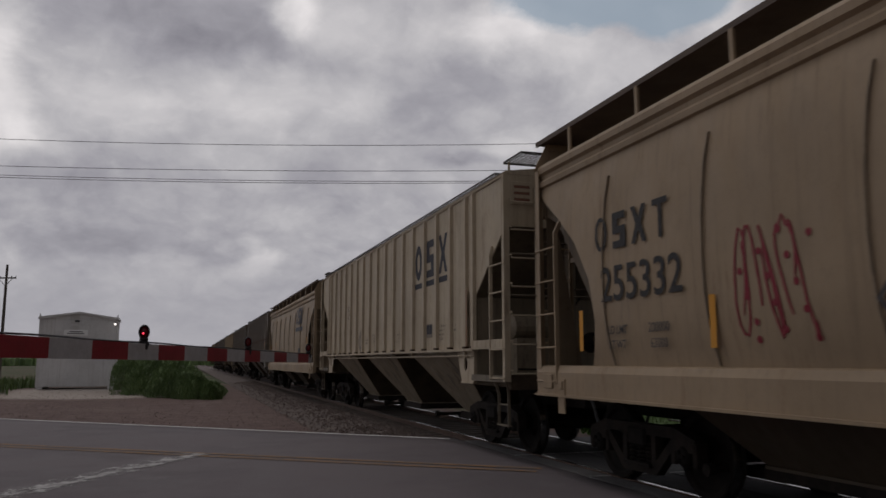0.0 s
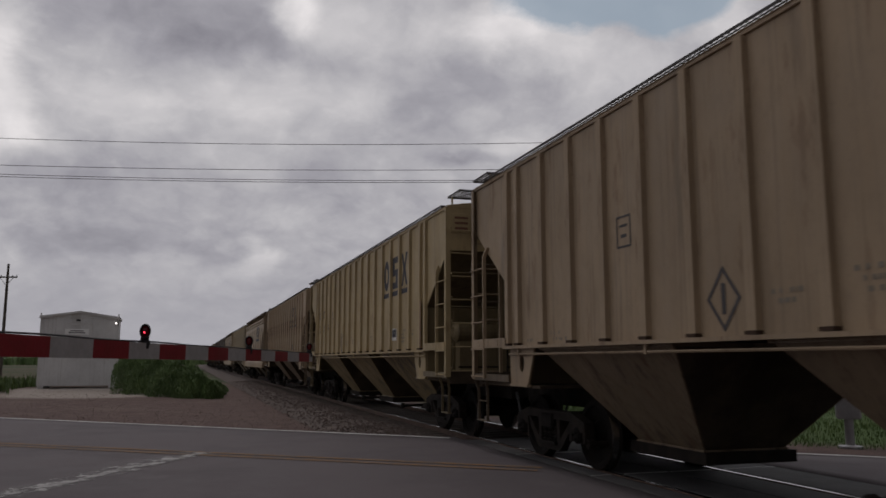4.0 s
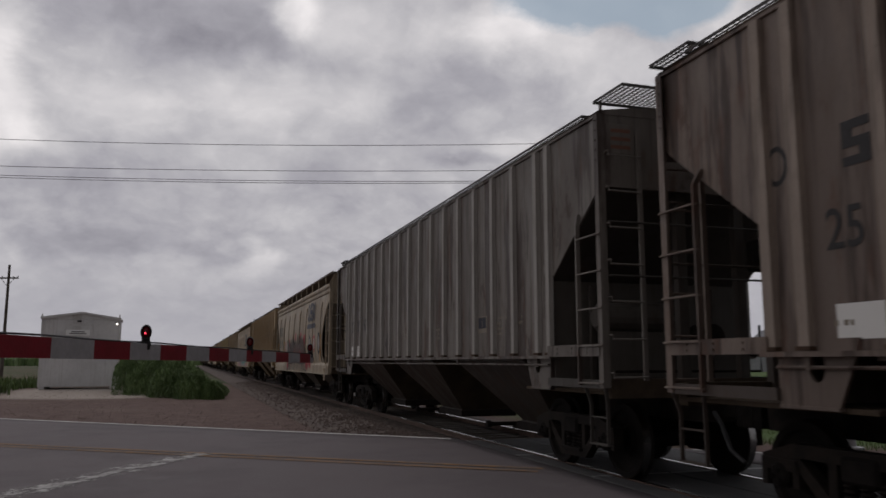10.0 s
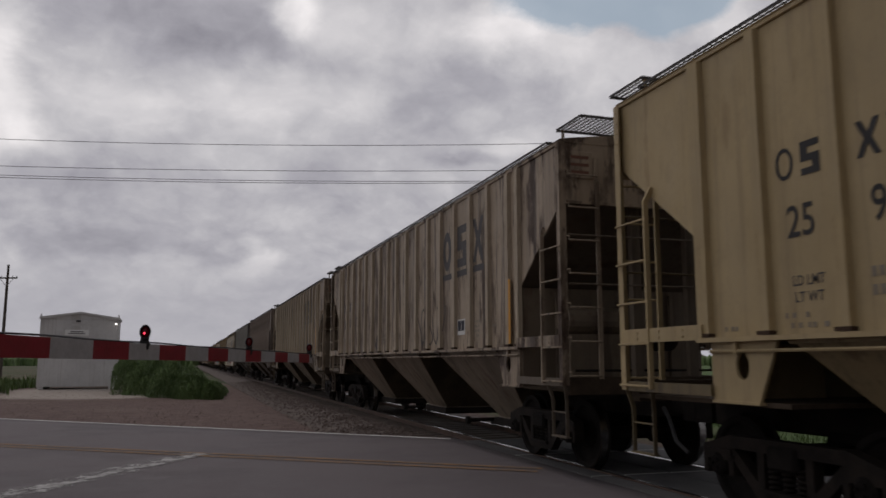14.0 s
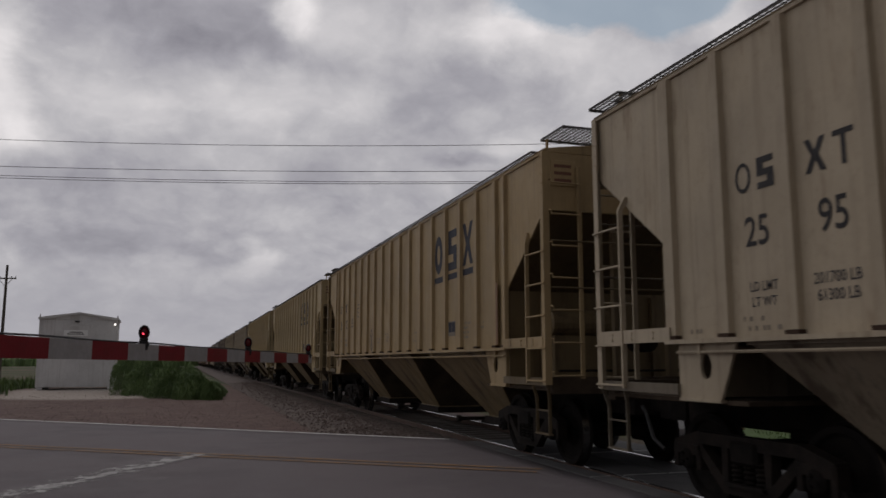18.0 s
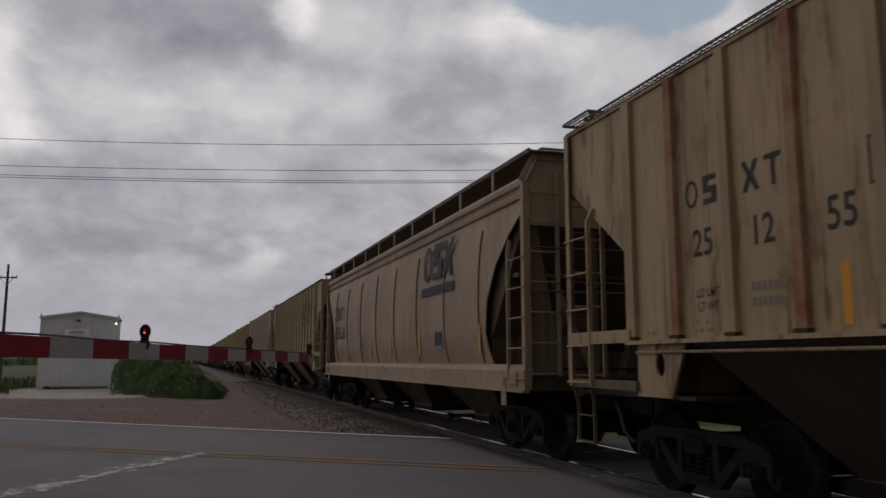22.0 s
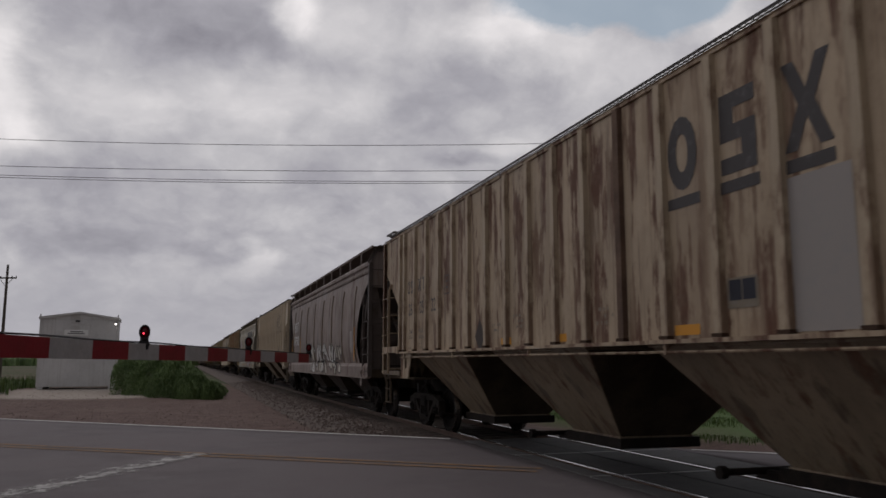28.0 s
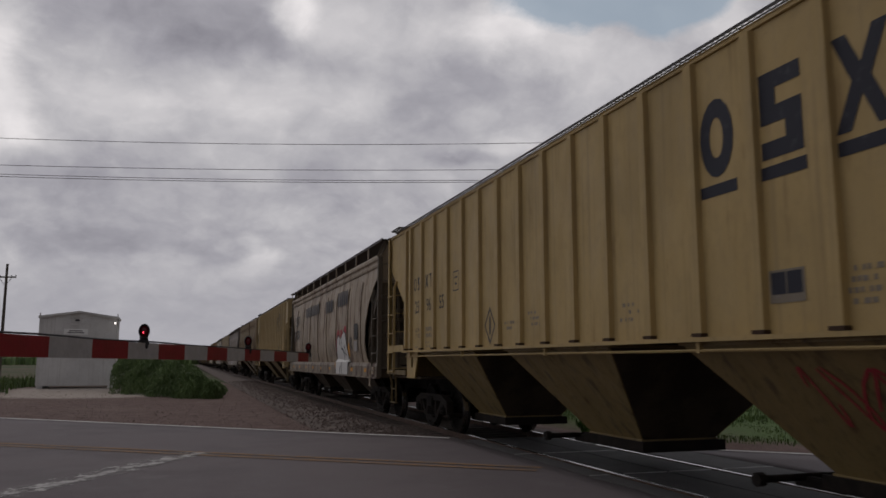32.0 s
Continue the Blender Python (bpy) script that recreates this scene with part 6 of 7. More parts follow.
def rounded_wagon(paint, spec):
    """A covered hopper with smooth bulging sides, a deep side sill and roof-edge walkways."""
    car = new("rounded_hopper_wagon")
    iron = spec["end_paint"] if spec["rust"] >= 0.3 or spec.get("dark_grimy_ends") else paint
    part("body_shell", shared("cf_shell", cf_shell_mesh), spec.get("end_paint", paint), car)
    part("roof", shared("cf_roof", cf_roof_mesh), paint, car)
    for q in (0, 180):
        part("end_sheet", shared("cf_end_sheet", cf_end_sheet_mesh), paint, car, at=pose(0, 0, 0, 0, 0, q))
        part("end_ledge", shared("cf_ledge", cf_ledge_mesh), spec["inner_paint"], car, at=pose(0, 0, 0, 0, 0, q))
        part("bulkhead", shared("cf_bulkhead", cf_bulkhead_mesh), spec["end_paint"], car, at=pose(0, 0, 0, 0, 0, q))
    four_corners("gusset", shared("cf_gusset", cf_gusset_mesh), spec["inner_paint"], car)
    four_corners("jacking_pad", shared("cf_pad", cf_pad_mesh), paint, car)
    both_sides("shell_side", shared("cf_side", cf_side_mesh), paint, car)
    both_sides("side_sill", shared("cf_sill", cf_sill_mesh), spec.get("sill_paint", paint), car)
    both_sides("eave_band", shared("cf_band", cf_band_mesh), paint, car)
    for y in (-6.50, -4.66, -2.79, -0.93, 0.93, 2.79, 4.66, 6.50):
        both_sides("seam", shared("cf_seam", cf_seam_mesh), SEAM_BROWN, car, y, label="brown-stained weld seam")
    both_sides("running_board", shared("cf_board", cf_board_mesh), spec.get("board", GRATE_BROWN), car)
    for k in range(10):
        both_sides("board_post", shared("cf_post", cf_board_post), paint, car, 7.41 - 1.6 * k)
    four_corners("corner_post", shared("cf_corner", cf_corner_mesh), iron, car)
    for y in (-H + 0.05, H - 0.05):
        part("end_walkway", shared("cf_endboard", lambda: grate_mesh(2.7, 0.5, 0.07)), GRATE, car, "perforated steel end platform", pose(0, y, 4.475))
    ladders("side_ladder", shared("cf_sladder", side_stile_mesh), shared("srung", side_rung_mesh), SIDE_RUNGS, iron, car)
    ladders("end_ladder", shared("cf_eladder", lambda: end_stile_mesh(4.4)), shared("erung", end_rung_mesh), END_RUNGS, iron, car)
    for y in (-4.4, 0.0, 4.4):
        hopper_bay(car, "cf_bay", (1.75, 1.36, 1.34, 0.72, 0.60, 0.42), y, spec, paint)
        part("discharge_gate", shared("gate", gate_mesh), STEEL_FRAME, car, "steel sliding discharge gate", pose(0, y, 0))
    running_gear(car, paint, spec["end_paint"], spec["inner_paint"])
    x = -1.605
    ink = spec.get("ink", INK)
    if spec.get("logo", True):
        put_forms("logo_form", "slanted_logo", slanted_logo(), spec.get("logo_ink", NAVY), car, "large dark slanted company mark", x)
    if spec.get("number"):
        dm = spec.get("marks_dy", 0.0)
        lettering(car, spec["number"], spec.get("number_y", 5.76) + dm, spec.get("number_z", 2.11), 0.40, x, ink, wide=1.12)
        put_forms("owner_mark", "cf_marks %.2f" % spec.get("number_z", 2.11), owner_forms([q + dm for q in (6.52, 6.12, 5.72, 5.32)], spec.get("number_z", 2.11) + 0.57, 0.27, 0.40), ink, car, "owner's initials as plain dark forms", x)
        for z, word, figure in ((1.74, "LD LMT", "200000"), (1.58, "LT WT", "63000")):
            lettering(car, word, 6.22, z, 0.095, -1.596, INK_FADED, "weight_stencil", "stencilled word", 1.05)
            lettering(car, figure, 5.42, z, 0.10, -1.596, INK_FADED, "weight_stencil", "stencilled weight in pounds", 1.05)
    if spec.get("box", True):
        label_box(car, -4.3, 1.66, 0.50, 0.34, -1.585)
    strips(car, spec.get("strips", (-6.55, 4.55, 7.05)), -1.60, spec.get("strip", YELLOW_FILM), *((1.56, 0.48, 0.09) if spec.get("short_strips") else (1.45, 0.95, 0.10)))
    part("placard", shared("cf_dia", lambda: diamond_mesh(2.56, 1.87, 0.20)), INK_FADED, car, "outlined diamond stencil", pose(x, 0, 0))
    tagged(part("fine_stencils", shared("cf_sill_print", lambda: bars_mesh([(-0.16, 1.27, 0.60, 0.03), (-0.13, 1.22, 0.54, 0.03), (-0.16, 1.17, 0.60, 0.03)])), PRINT, car, "rows of small stencilled data", pose(-1.6035, 0, 0)), kind="stuff")
    if spec.get("piece"):
        before = set(car.children)
        PIECES[spec["piece"]](car)
        for ob in set(car.children) - before:
            ob.location.y += spec.get("drawn_dy", 0.0)
    for area in spec.get("scrawl", ()):
        doodle(car, area, INK_FADED, 7, 10, 0.022, cf_skin, 0.002)
    for i, (y, z, count, w, h) in enumerate(spec.get("words", ())):
        part("old_lettering", word_mesh(y, z, count, w, h), INK_FADED, car, "old company lettering as leaning bars", pose(x - 0.001, 0, 0))
    if spec.get("sill_strips"):
        for k in range(9):
            part("reflector_strip", shared("sillstrip", lambda: bars_mesh([(0, 0, 0.26, 0.10)])), YELLOW_FILM, car, "lying yellow reflective strip", pose(-1.603, 7.2 - 1.8 * k, 1.14))
    for i, (y, z, w, h, mat) in enumerate(spec.get("bars", ())):
        part("old_lettering", bars_mesh([(y, z, w, h)]), mat, car, "faded old company lettering as bars", pose(x - 0.001 - 0.001 * i, 0, 0))
    return car


RUSTED_RIB = grained("rusted_rib", (0.075, 0.042, 0.026), (0.14, 0.085, 0.055), 3.0, 0.85)
ORANGE_RIB = grained("orange_rusted_rib", (0.22, 0.085, 0.04), (0.33, 0.21, 0.12), 2.2, 0.85)
SEAM_BROWN = grained("stained_seam", (0.18, 0.14, 0.10), (0.29, 0.225, 0.155), 2.0, 0.8)
DARK_BROWN = marking("dark_brown_patch", (0.035, 0.024, 0.02), 0.3)
GRATE_BROWN = grained("brown_running_board", (0.085, 0.06, 0.045), (0.12, 0.088, 0.066), 2.0, 0.8)


def paint_spray(name, c):
    return marking("spray_" + name, c, 0.25)


TEAL, MINT = paint_spray("teal", (0.06, 0.22, 0.21)), paint_spray("mint", (0.15, 0.32, 0.30))
PINK, LILAC = paint_spray("pink", (0.42, 0.19, 0.20)), paint_spray("lilac", (0.36, 0.26, 0.30))
PALE_SPRAY = paint_spray("pale", (0.45, 0.42, 0.36))
BLACK_SPRAY, WHITE_SPRAY = paint_spray("black", (0.015, 0.015, 0.018)), paint_spray("white", (0.55, 0.54, 0.52))
RED_SPRAY, BROWN_SPRAY = paint_spray("red", (0.34, 0.035, 0.045)), paint_spray("brown", (0.085, 0.038, 0.026))
ORANGE_SPRAY = paint_spray("orange", (0.30, 0.09, 0.05))
DEEP_RED, DEEP_TEAL, DARK_SPRAY = paint_spray("deep_red", (0.20, 0.018, 0.03)), paint_spray("deep_teal", (0.035, 0.135, 0.13)), paint_spray("dark_brown", (0.06, 0.04, 0.035))
MIST_PINK = haze("pink_overspray", (0.40, 0.17, 0.18), 0.9)
MIST_GREEN, MIST_YELLOW, MIST_RUST = haze("green_overspray", (0.10, 0.14, 0.035), 0.9), haze("yellow_overspray", (0.32, 0.28, 0.05), 0.6), haze("rust_overspray", (0.16, 0.05, 0.025), 0.8)
BLUE_SPRAY = paint_spray("blue", (0.11, 0.145, 0.19))

YEL, TAN, PALE, OLIVE = (0.47, 0.375, 0.21), (0.385, 0.298, 0.202), (0.50, 0.435, 0.325), (0.37, 0.30, 0.165)
GREY, DARKGREY, WHITE = (0.33, 0.31, 0.28), (0.20, 0.175, 0.155), (0.58, 0.55, 0.49)
BROWN_DIRT, GREY_DIRT = (0.105, 0.058, 0.033), (0.09, 0.082, 0.078)

# one entry a wagon, from the front of the train; front: where its front stands at the start
WAGONS = [
    dict(front=155.9, kind="ribbed", base=TAN, grime=0.3, streak=0.4, rust=0.2, label="tan ribbed hopper wagon far up the train"),
    dict(front=137.6, kind="ribbed", base=DARKGREY, grime=0.5, streak=0.6, rust=0.3, label="dark grimy ribbed hopper wagon far up the train"),
    dict(front=119.4, kind="ribbed", base=DARKGREY, grime=0.5, streak=0.6, rust=0.3, label="dark grimy ribbed hopper wagon far up the train"),
    dict(front=101.1, kind="ribbed", base=TAN, grime=0.5, streak=0.5, rust=0.3, label="weathered tan ribbed hopper wagon"),
    dict(front=82.8, kind="ribbed", base=DARKGREY, grime=0.6, streak=0.6, rust=0.4, label="dark brown weathered ribbed hopper wagon"),
    dict(front=64.5, kind="ribbed", base=DARKGREY, grime=0.6, streak=0.6, rust=0.3, label="dark brown weathered ribbed hopper wagon"),
    dict(front=46.2, kind="rounded", base=TAN, grime=0.2, streak=0.3, rust=0.1, logo_ink=NAVY_FADED, label="tan smooth-sided hopper wagon with faded marks"),
    dict(front=28.0, kind="ribbed", base=(0.53, 0.46, 0.35), grime=0.12, streak=0.2, rust=0.12, strip=BROWN_FILM, label="pale cream ribbed hopper wagon with dark marks"),
    dict(front=9.77, kind="rounded", base=TAN, grime=0.12, streak=0.12, rust=0.06, number="255332", short_strips=True, strips=(4.55, 7.05, -6.55), label="tan smooth-sided hopper wagon with outlined graffiti",
         piece="outlined"),
    dict(front=-8.26, kind="ribbed", base=(0.45, 0.35, 0.24), grime=0.2, streak=0.2, rust=0.3, number="261068", ribs=18, strips=(-3.5, -6.78, 1.9), strip=BROWN_FILM, label="tan ribbed hopper wagon with rust on its end"),
    dict(front=-26.51, kind="ribbed", base=YEL, grime=0.15, streak=0.16, rust=0.12, number="260590", framed=True, bay_tags=(((-3.6, -5.3, 0.75, 1.5), INK_FADED, 7),), strip=BROWN_FILM, label="beige ribbed hopper wagon with clean sides"),
    dict(front=-44.98, kind="ribbed", base=TAN, grime=0.25, streak=0.3, rust=0.15, strip=BROWN_FILM, label="tan ribbed hopper wagon with light dirt"),
    dict(front=-63.35, kind="rounded", base=TAN, grime=0.1, streak=0.12, rust=0.05, number="255601", ink=INK_FADED, label="tan smooth-sided hopper wagon with teal and pink graffiti",
         piece="teal"),
    dict(front=-81.39, kind="ribbed", base=(0.40, 0.29, 0.165), grime=0.25, streak=0.4, rust=0.2, number="259618", ribs=18, label="brownish tan ribbed hopper wagon",
         tags=(((0.7, -1.3, 2.1, 2.45), BLUE_SPRAY, 7, 0.016),)),
    dict(front=-99.45, kind="rounded", base=(0.43, 0.365, 0.275), dirt=(0.08, 0.065, 0.055), grime=0.25, streak=0.6, rust=0.08, number="255196", logo_ink=NAVY_FADED, label="pale smooth-sided hopper wagon with dark run-off and red graffiti",
         piece="red"),
    dict(front=-117.57, kind="ribbed", base=(0.195, 0.180, 0.165), dirt=(0.045, 0.030, 0.024), grime=0.55, streak=0.95, rust=0.25, eave=4.38, sill=1.52, ribs=17, logo=False, wide_marks=True, number_z=2.27, number_h=0.32, strips=(7.06, 5.016, 2.508, -2.508, -6.69), number="252590", ink=INK, diamond="full", bays="dark", ribtone=(0.42, 0.41, 0.39), label="streaked dirty grey ribbed hopper wagon with pale ribs", strip_h=0.42),
    dict(front=-135.88, kind="ribbed", base=(0.215, 0.172, 0.148), dirt=(0.042, 0.026, 0.020), grime=0.5, streak=0.9, rust=0.2, eave=4.38, sill=1.52, ribs=17, logo=False, wide_marks=True, number_z=2.27, number_h=0.32, strips=(7.06, 5.016, 2.508, -2.508, -6.69), number="252561", diamond="full", ribtone=(0.34, 0.285, 0.245), label="dark grey-brown ribbed hopper wagon with white scrawl", strip_h=0.55,
         tags=(((0.0, -1.9, 1.62, 1.98), PALE_SPRAY, 7, 0.016),)),
    dict(front=-154.33, kind="ribbed", base=(0.42, 0.35, 0.26), dirt=(0.055, 0.034, 0.023), grime=0.45, streak=1.2, rust=0.45, rust_tone=(0.060, 0.032, 0.021), number="260363", bay_tags=(((0.9, -0.9, 0.8, 1.4), PALE_SPRAY, 6), ((-3.8, -5.4, 0.75, 1.5), PALE_SPRAY, 8),), ink=INK_FADED, logo_ink=INK, diamond="full", ribtone=(0.48, 0.41, 0.30), label="brown-streaked dirty tan ribbed hopper wagon"),
    dict(front=-172.93, kind="ribbed", base=(0.43, 0.355, 0.27), dirt=(0.045, 0.028, 0.02), grime=0.55, streak=0.75, rust=0.62, rust_tone=(0.062, 0.034, 0.022), number="260153", framed=True, ink=INK_FADED, logo_ink=INK_FADED, diamond="full", ribtone=(0.50, 0.43, 0.33), label="rust-spotted dirty tan ribbed hopper wagon",
         tags=(((-1.6, -3.6, 1.75, 2.5), BLACK_SPRAY, 5, 0.016),)),
    dict(front=-191.41, kind="ribbed", base=YEL, grime=0.08, streak=0.1, rust=0.05, number="259726", ribs=18, strip=BROWN_FILM, label="clean yellowish beige ribbed hopper wagon"),
    dict(front=-209.9, kind="ribbed", base=YEL, grime=0.12, streak=0.15, rust=0.08, number="259131", ribs=18, strip=YELLOW_FILM, label="yellowish beige ribbed hopper wagon"),
    dict(front=-228.42, kind="ribbed", base=(0.43, 0.325, 0.175), grime=0.15, streak=0.2, rust=0.1, number="260359", strip=BROWN_FILM, label="tan ribbed hopper wagon with a white-framed stencil"),
    dict(front=-246.88, kind="ribbed", base=PALE, grime=0.15, streak=0.2, rust=0.12, number="259518", ribs=18, weights=("201700 LB", "61300 LB"), bay_tags=(((-3.4, -5.2, 0.9, 1.45), BLACK_SPRAY, 8), ((4.9, 4.1, 0.9, 1.4), BLACK_SPRAY, 4),), strip=BROWN_FILM, label="pale beige ribbed hopper wagon with scrawled tags",
         tags=(((-0.9, -1.9, 1.75, 2.2), BLACK_SPRAY, 5, 0.016),)),
    dict(front=-265.29, kind="ribbed", base=OLIVE, grime=0.12, streak=0.2, rust=0.06, number="250568", framed=True, strip=BROWN_FILM, label="olive tan ribbed hopper wagon"),
    dict(front=-283.70, kind="rounded", base=TAN, grime=0.12, streak=0.2, rust=0.06, number="255126", label="tan smooth-sided hopper wagon without graffiti", strips=(-6.55, -3.05, -0.6, 1.48, 4.45), short_strips=True),
    dict(front=-301.68, kind="ribbed", base=(0.45, 0.345, 0.205), dirt=BROWN_DIRT, grime=0.3, streak=0.45, rust=0.4, number="251255", ribs=18, bays="dark", ribtone=(0.42, 0.31, 0.185), rib_rust=0.4, rust_rib=ORANGE_RIB, rusted_ribs=(6.27, 4.6, 2.93, 1.25, 0.42, -2.09, -3.76, -6.27), label="rusty tan ribbed hopper wagon",
         tags=(((0.6, -0.4, 1.75, 2.3), RED_SPRAY, 3, 0.016),)),
    dict(front=-319.87, half=8.42, sill_rust=0.25, kind="rounded", dark_grimy_ends=True, base=(0.44, 0.405, 0.325), strips=(), dirt=(0.10, 0.08, 0.06), grime=0.3, streak=0.45, rust=0.1, number="247818", ink=INK_FADED, logo=False, box=False, label="off-white smooth-sided hopper wagon with purple graffiti",
         bars=((-0.31, 2.64, 1.3, 0.38, INK), (-0.31, 2.17, 1.3, 0.40, INK), (-2.2, 3.22, 1.4, 0.44, INK), (-5.6, 1.98, 0.7, 0.36, INK_FADED), (5.55, 2.62, 0.95, 0.48, LILAC)),
         words=((-3.0, 3.20, 9, 0.27, 0.42), (-3.0, 2.74, 7, 0.27, 0.36)), sill_strips=True,
         piece="blackletter", scrawl=((5.2, 0.3, 1.42, 1.92),)),
    dict(front=-338.12, kind="ribbed", base=(0.58, 0.50, 0.385), grime=0.12, streak=0.15, rust=0.06, number="259831", label="pale greyish beige ribbed hopper wagon", strip=BROWN_FILM),
    dict(front=-356.2, kind="rounded", base=(0.27, 0.225, 0.21), dirt=(0.08, 0.06, 0.055), grime=0.5, streak=0.6, rust=0.3, number="247902", ink=WHITE_SPRAY, logo=False, box=False, label="dark mauve-brown smooth-sided hopper wagon with white graffiti",
         piece="pale"),
    dict(front=-374.47, kind="ribbed", base=(0.49, 0.40, 0.29), dirt=BROWN_DIRT, grime=0.45, streak=0.6, rust=0.75, number="260532", ink=INK_FADED, logo_ink=INK_FADED, diamond="full", patch=(-5.40, 0.68, 1.67, 2.90), lying=(-3.65, -0.9, 0.9), strips=(7.06, 4.18), rusted_ribs=(-2.508,), ribtone=(0.51, 0.43, 0.32), label="dirty rust-stained tan ribbed hopper wagon"),
    dict(front=-392.89, kind="ribbed", base=(0.50, 0.39, 0.20), grime=0.1, streak=0.12, rust=0.05, number="250614", label="yellowish beige ribbed hopper wagon with clean sides"),
    dict(front=-411.49, half=8.49, marks_dy=0.34, drawn_dy=0.24, sill_rust=0.7, kind="rounded", base=(0.42, 0.36, 0.28), dirt=(0.10, 0.058, 0.036), grime=0.35, streak=0.45, rust=0.55, number_y=5.95, number_z=2.30, number="247837", ink=INK, logo=False, box=False, board=DARK_BROWN, label="rust-streaked off-white smooth-sided hopper wagon with white graffiti",
         bars=((-5.92, 2.02, 0.52, 0.44, INK), (-5.92, 1.70, 0.46, 0.28, GREY_PATCH)),
         words=((3.95, 3.10, 11, 0.235, 0.36), (-0.85, 3.02, 3, 0.36, 0.38), (-3.05, 3.1, 5, 0.26, 0.42)), strips=(), sill_strips=True,
         piece="bubble"),
    dict(front=-429.56, kind="ribbed", base=(0.50, 0.375, 0.165), grime=0.06, streak=0.1, rust=0.04, number="259655", bay_tags=(((-4.2, -5.3, 0.9, 1.4), RED_SPRAY, 4),), strip=BROWN_FILM, label="clean mustard-beige ribbed hopper wagon"),
]

GATHERED = sorted({w["number"][i:i + 2].strip() for w in WAGONS if w["kind"] == "ribbed" and w.get("number") for i in (0, 2, 4)} | {w["number"] for w in WAGONS if w["kind"] == "rounded" and w.get("number")})
glyphs([s for s in GATHERED if s] + ["LD LMT", "LT WT", "201700 LB", "61300 LB", "200000", "63000"])
TRAIN = []
FADE = (0.85, 0.81, 0.765)   # years of dust over every wagon's paint
# dark brown for slope sheets and end decks: grime plus their shade, painted in
SHADED_GRIME = grained("shaded_grime", (0.050, 0.037, 0.026), (0.085, 0.062, 0.043), 2.0, 0.9, spec=0.15)
for i, w in enumerate(WAGONS):
    w["seed"] = i + 1
    w["base"] = tuple(x * k for x, k in zip(w["base"], FADE))
    if w.get("ribtone"):
        w["ribtone"] = tuple(x * k for x, k in zip(w["ribtone"], FADE))
    paint = car_paint("wagon_paint", w["base"], w.get("dirt", (0.12, 0.088, 0.06)), w["grime"], w["rust"] + 0.08, w["streak"], i * 1.37, w.get("rust_tone", (0.13, 0.055, 0.03)))
    if w.get("ribtone"):
        w["rib_paint"] = car_paint("rib_paint", w["ribtone"], w.get("dirt", (0.12, 0.088, 0.06)), w["grime"] * 0.5, w.get("rib_rust", w["rust"] * 0.6), w["streak"] * 0.45, i * 2.1, **({"rust_colour": (0.27, 0.085, 0.04)} if w.get("rib_rust") else {}))
    # bays: dirtier than the sides, their base darkened to paint in shade
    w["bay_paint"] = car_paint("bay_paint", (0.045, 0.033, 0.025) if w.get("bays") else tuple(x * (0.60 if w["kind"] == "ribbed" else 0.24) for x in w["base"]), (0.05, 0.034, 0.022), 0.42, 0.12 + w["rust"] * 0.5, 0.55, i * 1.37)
    # ends and steps: brown dirt over a base darkened to imitate shade between wagons
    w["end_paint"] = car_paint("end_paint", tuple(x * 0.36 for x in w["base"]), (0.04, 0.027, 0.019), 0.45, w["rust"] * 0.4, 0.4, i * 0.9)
    # parts inside the ends: base darkened to paint in the recess's shade
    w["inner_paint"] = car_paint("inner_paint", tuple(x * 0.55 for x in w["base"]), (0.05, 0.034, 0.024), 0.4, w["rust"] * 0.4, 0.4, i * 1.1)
    if w.get("sill_rust"):
        w["sill_paint"] = car_paint("sill_paint", tuple(x * 0.62 for x in w["base"]), (0.055, 0.036, 0.028), 0.6, w["sill_rust"], 0.6, i * 1.7, (0.075, 0.034, 0.024))
    w["slope_paint"] = SHADED_GRIME
    H = w.get("half", HALF[w["kind"]])
    car = (ribbed_wagon if w["kind"] == "ribbed" else rounded_wagon)(paint, w)
    tagged(car, w["label"], "railway wagon", "wagons of the passing train")
    TRAIN.append((car, w["front"] - H))

# ---------------------------------------------------------------- beside the road
ARM_FROM, ARM_TO = Vector((-0.8246, 4.1481, 1.511)), Vector((1.3358, 9.0535, 1.4715))
GATE_RED = grained("retroreflective_red", (0.30, 0.012, 0.026), (0.24, 0.010, 0.020), 9.0, 0.45)
GATE_WHITE = grained("retroreflective_silver", (0.50, 0.50, 0.515), (0.42, 0.42, 0.43), 9.0, 0.45)
HOUSING = grained("black_lamp_housing", (0.016, 0.016, 0.018), (0.03, 0.03, 0.03), 12.0, 0.5)
ALUMINIUM = grained("dull_aluminium", (0.36, 0.36, 0.37), (0.45, 0.45, 0.46), 5.0, 0.45, 0.6)


def lens_material(name, colour, glow):
    m = Tree(name)
    n = m.noise(60, 2)
    m.put(m.bsdf.inputs["Emission Color"], colour)
    m.bsdf.inputs["Emission Strength"].default_value = glow
    return m.done(m.mix(n, tuple(c * 0.5 for c in colour), colour), 0.2)


LENS = lens_material("red_lens", (0.10, 0.004, 0.006), 0.05)
BULB = lens_material("lit_red_bulb", (1.0, 0.05, 0.09), 3.0)


